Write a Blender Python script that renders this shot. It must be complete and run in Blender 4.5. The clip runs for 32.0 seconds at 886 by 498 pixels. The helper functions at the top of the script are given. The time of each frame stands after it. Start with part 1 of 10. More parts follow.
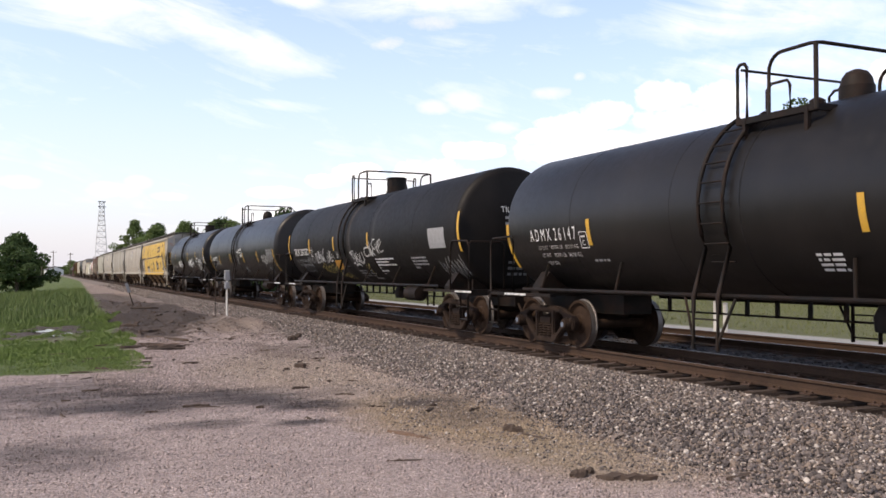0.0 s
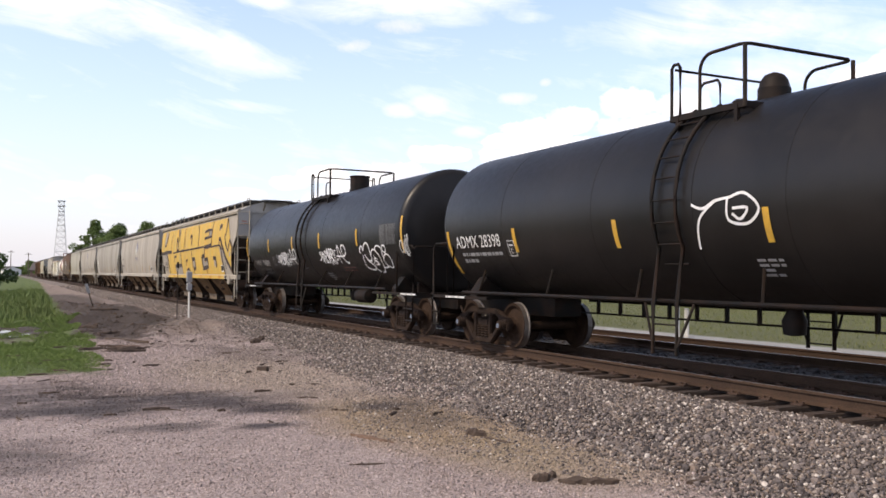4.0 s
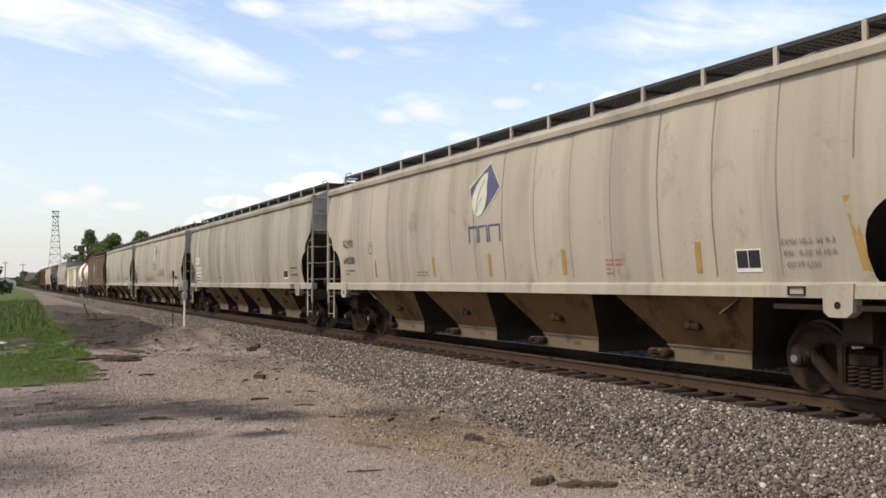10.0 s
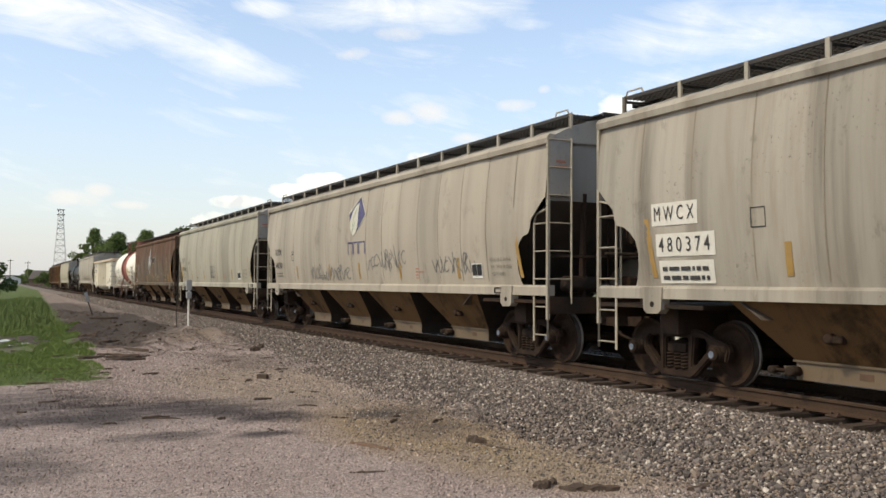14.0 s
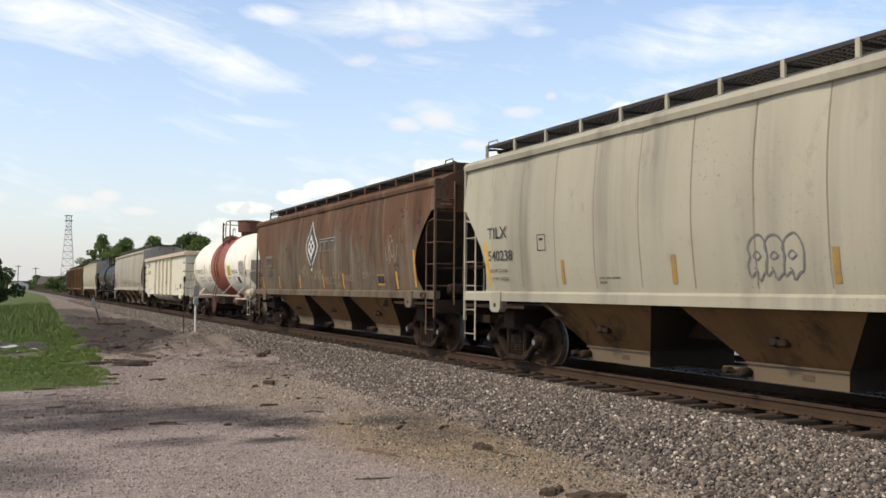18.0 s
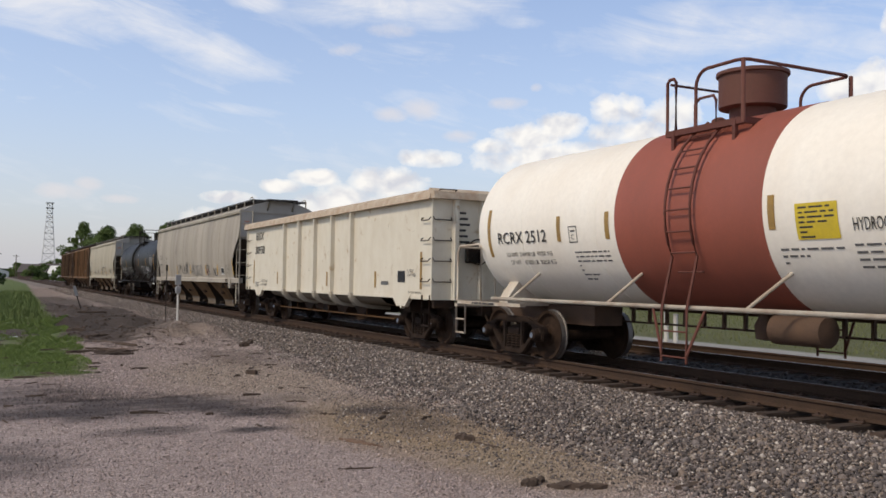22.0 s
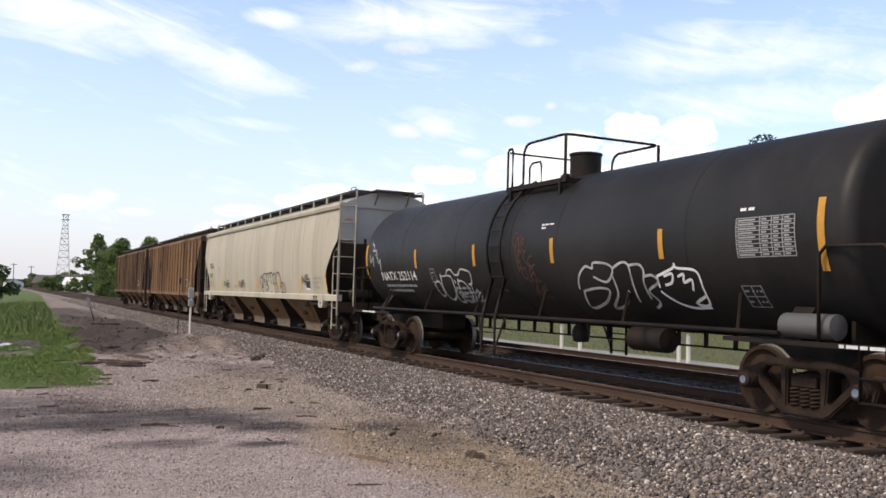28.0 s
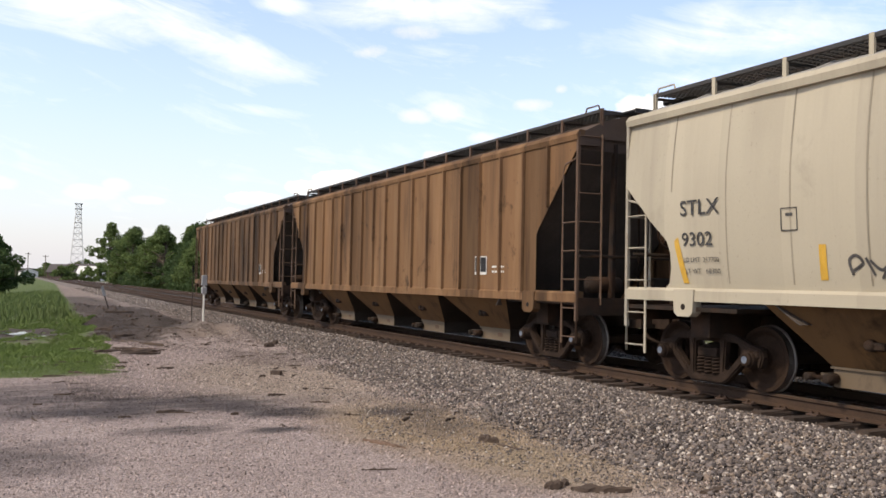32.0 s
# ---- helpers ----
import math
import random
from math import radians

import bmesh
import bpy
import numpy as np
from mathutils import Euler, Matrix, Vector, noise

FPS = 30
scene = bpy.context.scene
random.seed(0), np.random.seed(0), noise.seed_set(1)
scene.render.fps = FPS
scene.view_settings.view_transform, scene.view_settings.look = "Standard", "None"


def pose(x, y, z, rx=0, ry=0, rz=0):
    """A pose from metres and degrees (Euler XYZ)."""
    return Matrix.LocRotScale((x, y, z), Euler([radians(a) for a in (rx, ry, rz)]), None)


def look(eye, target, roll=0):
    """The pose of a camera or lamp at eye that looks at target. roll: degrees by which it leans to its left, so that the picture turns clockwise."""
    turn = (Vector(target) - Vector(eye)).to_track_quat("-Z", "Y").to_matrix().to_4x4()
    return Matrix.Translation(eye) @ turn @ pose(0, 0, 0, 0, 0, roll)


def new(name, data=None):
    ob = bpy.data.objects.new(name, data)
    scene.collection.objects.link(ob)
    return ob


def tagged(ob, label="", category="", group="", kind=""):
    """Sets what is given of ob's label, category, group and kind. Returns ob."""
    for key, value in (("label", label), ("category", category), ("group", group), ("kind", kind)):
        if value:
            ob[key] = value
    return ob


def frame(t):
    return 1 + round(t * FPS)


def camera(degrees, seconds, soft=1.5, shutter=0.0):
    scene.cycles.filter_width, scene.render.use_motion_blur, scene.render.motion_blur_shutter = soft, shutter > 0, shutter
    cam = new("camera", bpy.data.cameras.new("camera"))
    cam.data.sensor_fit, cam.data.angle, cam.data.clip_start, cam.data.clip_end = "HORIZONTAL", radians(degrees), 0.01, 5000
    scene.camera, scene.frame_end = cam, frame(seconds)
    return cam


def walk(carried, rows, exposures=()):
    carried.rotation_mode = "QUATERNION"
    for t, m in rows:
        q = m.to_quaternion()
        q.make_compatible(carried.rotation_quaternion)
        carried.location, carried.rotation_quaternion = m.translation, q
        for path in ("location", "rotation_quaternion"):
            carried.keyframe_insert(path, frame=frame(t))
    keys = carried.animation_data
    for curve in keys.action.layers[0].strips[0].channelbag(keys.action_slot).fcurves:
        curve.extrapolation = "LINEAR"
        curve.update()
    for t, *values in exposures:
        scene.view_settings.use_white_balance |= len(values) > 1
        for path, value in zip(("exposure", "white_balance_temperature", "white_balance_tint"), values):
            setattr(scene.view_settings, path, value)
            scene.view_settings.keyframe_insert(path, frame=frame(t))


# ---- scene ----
cam = camera(52.5, 32.0, soft=1.6)
EYE = (0.0, 0.0, 1.9)
CAMERA_ROWS = [  # seconds, turn to the right of the track, tilt up, roll
    (0, 23.93, 1.52, 0.12), (0.5, 23.99, 1.55, 0.19), (1, 24.04, 1.71, -0.27), (1.5, 24.19, 1.96, -0.03),
    (2, 24.35, 1.93, 0.06), (2.5, 24.50, 1.83, 0.21), (3, 24.80, 1.75, 0.39), (3.5, 25.27, 1.70, 0.73),
    (5.5, 29.85, 2.35, -0.47), (6, 30.47, 2.39, -0.16), (6.5, 30.58, 2.33, -0.13), (7, 30.40, 2.09, 0.04),
    (7.5, 29.46, 1.82, -0.52), (8, 28.11, 1.77, -0.24), (8.5, 27.40, 1.88, -0.64), (9, 26.96, 1.98, -0.95),
    (9.5, 26.69, 2.05, -0.50), (10, 26.46, 2.11, -0.14), (10.5, 26.39, 2.16, -0.21), (11, 26.55, 2.12, -0.08),
    (11.5, 26.65, 2.16, -0.04), (12, 26.64, 2.43, -0.17), (12.5, 26.55, 2.53, 0.02), (13, 26.41, 2.38, 0.28),
    (13.5, 26.32, 2.30, 0.57), (14, 26.19, 2.22, 0.39), (14.5, 26.21, 2.27, 0.36), (16.5, 26.10, 3.10, 0.36),
    (17, 25.64, 2.82, 0.18), (17.5, 25.29, 2.59, 0.41), (18, 25.77, 2.63, 0.50), (18.5, 25.87, 2.74, 0.68),
    (19, 25.87, 2.66, 0.95), (19.5, 25.93, 2.48, 0.94), (20, 26.20, 2.42, 1.26), (20.5, 26.38, 2.27, 0.99),
    (21, 26.59, 2.11, 0.71), (21.5, 26.79, 2.12, 0.72), (22, 26.80, 2.05, 0.93), (22.5, 26.78, 1.98, 1.01),
    (23, 26.90, 2.07, 0.83), (23.5, 26.97, 2.15, 0.90), (24, 26.86, 2.28, 1.01), (24.5, 26.69, 2.42, 1.12),
    (25, 26.38, 2.59, 1.24), (25.5, 26.06, 2.82, 1.00), (27.5, 26.04, 2.92, 1.55), (28, 25.97, 3.09, 1.73),
    (28.5, 25.24, 3.49, 1.16), (29, 24.95, 3.85, 1.20), (29.5, 24.92, 3.46, 0.92), (30, 24.79, 2.76, 0.64),
    (30.5, 24.78, 2.34, 0.37), (31, 24.93, 2.13, 0.51), (31.5, 25.04, 2.13, 0.92), (32, 25.25, 2.13, 1.18),
]
walk(cam, [(t, pose(*EYE, 90 + tilt, 0, -turn) @ pose(0, 0, 0, 0, 0, roll)) for t, turn, tilt, roll in CAMERA_ROWS],
     exposures=[(0.0, 0.18, 6550, 14), (3.5, 0.18, 6550, 14), (5.5, 0.34, 6450, 12), (6.3, 0.34, 6500, 12), (7.0, 0.24, 6650, 10), (7.6, 0.0, 6800, 7), (9.0, 0.02, 6850, 6), (14.0, -0.02, 6850, 4), (17.0, -0.06, 6750, 5), (18.2, -0.04, 6750, 5), (19.0, 0.05, 6750, 5), (20.0, -0.08, 6750, 5), (21.0, -0.28, 6600, 8), (23.0, -0.46, 6350, 10), (24.5, -0.38, 6350, 10), (25.5, -0.2, 6400, 10), (28.0, 0.12, 6450, 11), (29.0, 0.04, 6450, 12), (30.0, -0.08, 6600, 11), (31.0, 0.02, 6700, 9), (32.0, 0.16, 6650, 10)])
# ---- sky and sun ----
SUN_TURN, SUN_LIFT = 266.0, 48.0  # compass turn of the sun round z (0 is +y, clockwise), height
world = bpy.data.worlds.new("sky")
scene.world = world
world.use_nodes = True


def wire(tree, a, out, b, into):
    tree.links.new(a.outputs[out], b.inputs[into])


def math_node(tree, op, a, b=None, clamp=False):
    n = tree.nodes.new("ShaderNodeMath")
    n.operation, n.use_clamp = op, clamp
    for i, v in enumerate((a, b)):
        if v is None:
            continue
        if isinstance(v, (int, float)):
            n.inputs[i].default_value = v
        else:
            tree.links.new(v, n.inputs[i])
    return n.outputs[0]


def ramp_node(tree, fac, stops):
    n = tree.nodes.new("ShaderNodeValToRGB")
    el = n.color_ramp.elements
    while len(el) < len(stops):
        el.new(0.5)
    for e, (p, c) in zip(el, stops):
        e.position = p
        e.color = (c, c, c, 1) if isinstance(c, (int, float)) else (*c, 1)
    tree.links.new(fac, n.inputs[0])
    return n.outputs[0]


def mix_node(tree, fac, a, b, blend="MIX"):
    n = tree.nodes.new("ShaderNodeMix")
    n.data_type, n.blend_type = "RGBA", blend
    for i, v in ((0, fac), (6, a), (7, b)):
        if isinstance(v, (int, float)):
            n.inputs[i].default_value = v
        elif isinstance(v, tuple):
            n.inputs[i].default_value = (*v, 1)
        else:
            tree.links.new(v, n.inputs[i])
    return n.outputs[2]


def noise_node(tree, vec, scale, detail=4.0, rough=0.55, distort=0.0):
    n = tree.nodes.new("ShaderNodeTexNoise")
    n.inputs["Scale"].default_value, n.inputs["Detail"].default_value = scale, detail
    n.inputs["Roughness"].default_value, n.inputs["Distortion"].default_value = rough, distort
    if vec is not None:
        tree.links.new(vec, n.inputs["Vector"])
    return n.outputs["Fac"]


def map_node(tree, vec, scale=(1, 1, 1), loc=(0, 0, 0), rot=(0, 0, 0)):
    n = tree.nodes.new("ShaderNodeMapping")
    n.inputs["Scale"].default_value, n.inputs["Location"].default_value = scale, loc
    n.inputs["Rotation"].default_value = [radians(a) for a in rot]
    tree.links.new(vec, n.inputs["Vector"])
    return n.outputs[0]


def build_sky():
    t = world.node_tree
    t.nodes.clear()
    sky = t.nodes.new("ShaderNodeTexSky")
    sky.sky_type, sky.sun_disc = "NISHITA", False
    sky.sun_elevation, sky.sun_rotation = radians(SUN_LIFT), radians(SUN_TURN)
    sky.air_density, sky.dust_density, sky.ozone_density = 1.0, 1.2, 1.5
    co = t.nodes.new("ShaderNodeTexCoord").outputs["Generated"]
    sep = t.nodes.new("ShaderNodeSeparateXYZ")
    t.links.new(co, sep.inputs[0])
    x, y, z = sep.outputs
    zc = math_node(t, "MAXIMUM", z, 0.02)
    az = math_node(t, "ARCTAN2", x, y)
    el = math_node(t, "ARCSINE", z)

    def bank(rows):
        """Soft patches of sky: turn, height, half width, half height in degrees, slant, weight."""
        out = None
        for turn, lift, wide, high, slant, weight in rows:
            da = math_node(t, "SUBTRACT", az, radians(turn))
            de = math_node(t, "ADD", math_node(t, "SUBTRACT", el, radians(lift)), math_node(t, "MULTIPLY", da, slant))
            u, v = math_node(t, "DIVIDE", da, radians(wide)), math_node(t, "DIVIDE", de, radians(high))
            d = math_node(t, "ADD", math_node(t, "MULTIPLY", u, u), math_node(t, "MULTIPLY", v, v))
            bump = math_node(t, "MULTIPLY", math_node(t, "SUBTRACT", 1.0, d, clamp=True), weight)
            out = bump if out is None else math_node(t, "MAXIMUM", out, bump)
        return out
    away = ramp_node(t, math_node(t, "ABSOLUTE", math_node(t, "SUBTRACT", az, 0.42)), [(0.66, 0.0), (0.99, 0.35)])
    # thin high streaks, drawn out along their slant
    flat = t.nodes.new("ShaderNodeCombineXYZ")
    t.links.new(az, flat.inputs[0])
    t.links.new(math_node(t, "ADD", el, math_node(t, "MULTIPLY", az, 0.2)), flat.inputs[1])
    wisp = noise_node(t, map_node(t, flat.outputs[0], (4.5, 19.0, 1.0), (1.7, 0.9, 0)), 1.0, 8, 0.64, 1.8)
    torn = noise_node(t, map_node(t, co, (9.0, 9.0, 14.0), (0.3, 1.9, 0.5)), 1.0, 8, 0.62, 0.5)
    wisp = math_node(t, "ADD", math_node(t, "MULTIPLY", wisp, 0.6), math_node(t, "MULTIPLY", torn, 0.4))
    streak = math_node(t, "ADD", math_node(t, "MULTIPLY", math_node(t, "SUBTRACT", wisp, 0.5), 3.3), math_node(t, "SUBTRACT", math_node(t, "MULTIPLY", math_node(t, "MAXIMUM", bank(STREAKS), away), 0.95), 0.10))
    streak = ramp_node(t, streak, [(0.0, 0.0), (0.42, 0.28), (1.0, 0.82)])
    # heaped clouds low over the land, crisp above, and small thin puffs
    lump = noise_node(t, map_node(t, co, (22.0, 22.0, 26.0), (1.3, 0.2, 0.4)), 1.0, 8, 0.62, 0.4)
    fine = noise_node(t, map_node(t, co, (75.0, 75.0, 90.0)), 1.0, 6, 0.6)
    torn2 = math_node(t, "ADD", math_node(t, "MULTIPLY", math_node(t, "SUBTRACT", lump, 0.5), 1.7), math_node(t, "MULTIPLY", math_node(t, "SUBTRACT", fine, 0.5), 0.5))
    low = math_node(t, "MULTIPLY", away, ramp_node(t, z, [(0.20, 1.0), (0.42, 0.0)]))
    heap = math_node(t, "ADD", math_node(t, "SUBTRACT", torn2, 0.40), math_node(t, "MULTIPLY", math_node(t, "MAXIMUM", bank(HEAPS), low), 1.1))
    heap = ramp_node(t, heap, [(0.0, 0.0), (0.16, 0.42), (0.55, 1.0)])
    puff = math_node(t, "ADD", math_node(t, "SUBTRACT", torn2, 0.52), math_node(t, "MULTIPLY", bank(PUFFS), 1.25))
    puff = ramp_node(t, puff, [(0.0, 0.0), (0.75, 0.6)])
    # each heap is lit on top and on the sun's side, dull where more cloud lies over it
    body = noise_node(t, map_node(t, co, (30.0, 30.0, 40.0), (1.3, 0.2, 0.4)), 1.0, 4, 0.5, 0.3)
    over = noise_node(t, map_node(t, co, (30.0, 30.0, 40.0), (1.15, 0.2, 0.85)), 1.0, 4, 0.5, 0.3)
    lit = math_node(t, "ADD", math_node(t, "MULTIPLY", math_node(t, "SUBTRACT", body, over), 2.2), 0.56)
    warm = mix_node(t, ramp_node(t, lit, [(0.15, 0.0), (0.75, 1.0)]), CLOUD_SHADE, CLOUD_LIGHT)
    haze = ramp_node(t, z, [(0.0, 0.9), (0.07, 0.62), (0.18, 0.36), (0.36, 0.16), (0.6, 0.0)])
    col = mix_node(t, 1.0, sky.outputs[0], mix_node(t, ramp_node(t, z, [(0.30, 0.0), (0.55, 1.0)]), SKY_TINT, ZENITH_TINT), "MULTIPLY")
    col = mix_node(t, haze, col, HAZE)
    col = mix_node(t, streak, col, STREAK)
    col = mix_node(t, puff, col, PUFF)
    col = mix_node(t, math_node(t, "MULTIPLY", heap, 0.95), col, warm)
    bg = t.nodes.new("ShaderNodeBackground")
    bg.inputs["Strength"].default_value = SKY_STRENGTH
    t.links.new(col, bg.inputs["Color"])
    out = t.nodes.new("ShaderNodeOutputWorld")
    wire(t, bg, 0, out, 0)


# clouds: turn to the right of the track, height, half width, half height (degrees), slant, weight
STREAKS = [(4.2, 15.6, 9.5, 2.4, 0, 0.95), (11.0, 14.1, 7.0, 1.5, 0.21, 0.9), (8.0, 14.9, 4.0, 1.0, 0.2, 1.0), (14.9, 16.9, 2.5, 0.7, 0, 0.9), (24.4, 17.2, 10.5, 1.9, 0, 0.95), (30.9, 16.4, 2.9, 0.6, 0.1, 0.8), (42.6, 15.3, 10.0, 2.2, 0, 0.8), (44.9, 12.2, 10.8, 1.6, 0, 0.75), (14.5, 10.4, 4.0, 0.4, 0.05, 0.5), (50.6, 13.8, 4.3, 1.1, 0, 0.6), (1.0, 18.3, 9.0, 2.0, 0, 0.95), (-6.0, 17.0, 7.0, 3.0, 0, 0.8), (24.0, 20.0, 16.0, 2.2, 0, 0.85)]
HEAPS = [(37.8, 10.8, 2.2, 1.4, 0, 1), (41.1, 10.5, 2.3, 1.5, 0, 1), (39.2, 9.4, 4.7, 1.2, 0, 1), (32.1, 9.2, 3.1, 1.2, 0, 1), (34.2, 9.9, 2.2, 1.2, 0, 1), (30.0, 8.6, 2.2, 0.8, 0, 1), (26.0, 7.8, 3.2, 0.9, 0, 1), (18.5, 6.4, 2.2, 0.8, 0, 1), (16.7, 5.8, 2.0, 0.6, 0, 1), (13.3, 5.0, 2.2, 0.6, 0, 0.95), (51.2, 11.4, 2.7, 1.3, 0, 1), (52.9, 11.7, 2.2, 1.7, 0, 1), (53.6, 15.1, 1.2, 1.1, 0, 0.9), (36.0, 7.8, 10.8, 1.5, 0, 1), (23.4, 6.2, 3.4, 1.5, 0, 1), (20.0, 4.6, 4.4, 1.8, 0, 1), (14.0, 3.4, 4.4, 1.4, 0, 0.95), (57, 15, 4, 7, 0, 1)]
PUFFS = [(23.4, 10.5, 1.9, 0.7, 0, 1), (25.2, 10.9, 1.9, 1.0, 0, 1.05), (30.8, 11.3, 1.8, 0.6, 0, 1), (32.6, 12.3, 0.6, 0.4, 0, 0.8), (27.8, 9.2, 1.8, 0.6, 0, 1), (23.1, 15.6, 2.2, 0.7, 0, 0.8), (20.5, 14.4, 1.5, 0.6, -0.2, 0.7), (3.9, 4.9, 2.2, 0.7, 0, 1.05), (5.1, 5.4, 1.2, 0.6, 0, 1.05), (6.8, 4.6, 1.6, 0.4, 0, 0.95), (-1.5, 5.2, 1.8, 0.6, 0, 1)]
SKY_TINT, ZENITH_TINT, HAZE, STREAK = (2.22, 2.22, 2.36), (1.0, 0.98, 1.0), (6.9, 6.75, 7.2), (10.5, 10.4, 10.6)
CLOUD_SHADE, CLOUD_LIGHT, PUFF = (8.3, 8.3, 8.8), (12.2, 11.7, 11.0), (9.6, 9.0, 9.0)
SKY_STRENGTH = 0.11
build_sky()
sun_data = bpy.data.lights.new("sun", "SUN")
sun_data.energy, sun_data.angle, sun_data.color = 3.1, radians(8), (1.0, 0.86, 0.67)
sun = new("sun", sun_data)
sun.matrix_world = look((0, 0, 60), Vector((0, 0, 60)) - 50 * Vector((math.sin(radians(SUN_TURN)) * math.cos(radians(SUN_LIFT)), math.cos(radians(SUN_TURN)) * math.cos(radians(SUN_LIFT)), math.sin(radians(SUN_LIFT)))))


# ---- materials ----
def material(name, colour, rough=0.7, metal=0.0, dirt=None, dirt_amount=0.5, grain=0.1, scale=3.0, streak=1.0, bump=0.02, bump_scale=60.0, vary=0.0, second=None, second_stops=(0.55, 0.72)):
    """Surface with fine grain, larger stains (stretched downwards by streak) and a slight relief."""
    m = bpy.data.materials.new(name)
    m.use_nodes = True
    t = m.node_tree
    p = t.nodes["Principled BSDF"]
    p.inputs["Roughness"].default_value, p.inputs["Metallic"].default_value = rough, metal
    co = t.nodes.new("ShaderNodeTexCoord").outputs["Object"]
    fine = noise_node(t, co, scale * 14, 5, 0.6)
    col = mix_node(t, ramp_node(t, fine, [(0.3, 0.0), (0.7, 1.0)]), tuple(c * (1 - grain) for c in colour), tuple(min(1, c * (1 + grain)) for c in colour))
    if second:
        blot = noise_node(t, map_node(t, co, (1, 1, 1), (3, 1, 2)), scale * 0.8, 6, 0.65, 0.4)
        col = mix_node(t, ramp_node(t, blot, [(second_stops[0], 0.0), (second_stops[1], 1.0)]), col, second)
    if dirt:
        big = noise_node(t, map_node(t, co, (1, 1, 1.0 / streak)), scale, 6, 0.62, 0.2)
        mask = ramp_node(t, big, [(0.40, 0.0), (0.75, 1.0)])
        col = mix_node(t, math_node(t, "MULTIPLY", mask, dirt_amount), col, dirt)
    if vary:
        rnd = t.nodes.new("ShaderNodeObjectInfo").outputs["Random"]
        isl = t.nodes.new("ShaderNodeNewGeometry").outputs["Random Per Island"]
        both = math_node(t, "FRACT", math_node(t, "ADD", rnd, isl))
        hs = t.nodes.new("ShaderNodeHueSaturation")
        t.links.new(math_node(t, "ADD", math_node(t, "MULTIPLY", both, 2 * vary), 1 - vary), hs.inputs["Value"])
        t.links.new(col, hs.inputs["Color"])
        col = hs.outputs[0]
    t.links.new(col, p.inputs["Base Color"])
    t.links.new(math_node(t, "ADD", math_node(t, "MULTIPLY", fine, 0.25), rough - 0.12, clamp=True), p.inputs["Roughness"])
    if bump:
        b = t.nodes.new("ShaderNodeBump")
        b.inputs["Strength"].default_value, b.inputs["Distance"].default_value = 0.6, bump
        t.links.new(noise_node(t, co, bump_scale, 4, 0.6), b.inputs["Height"])
        wire(t, b, 0, p, "Normal")
    return m


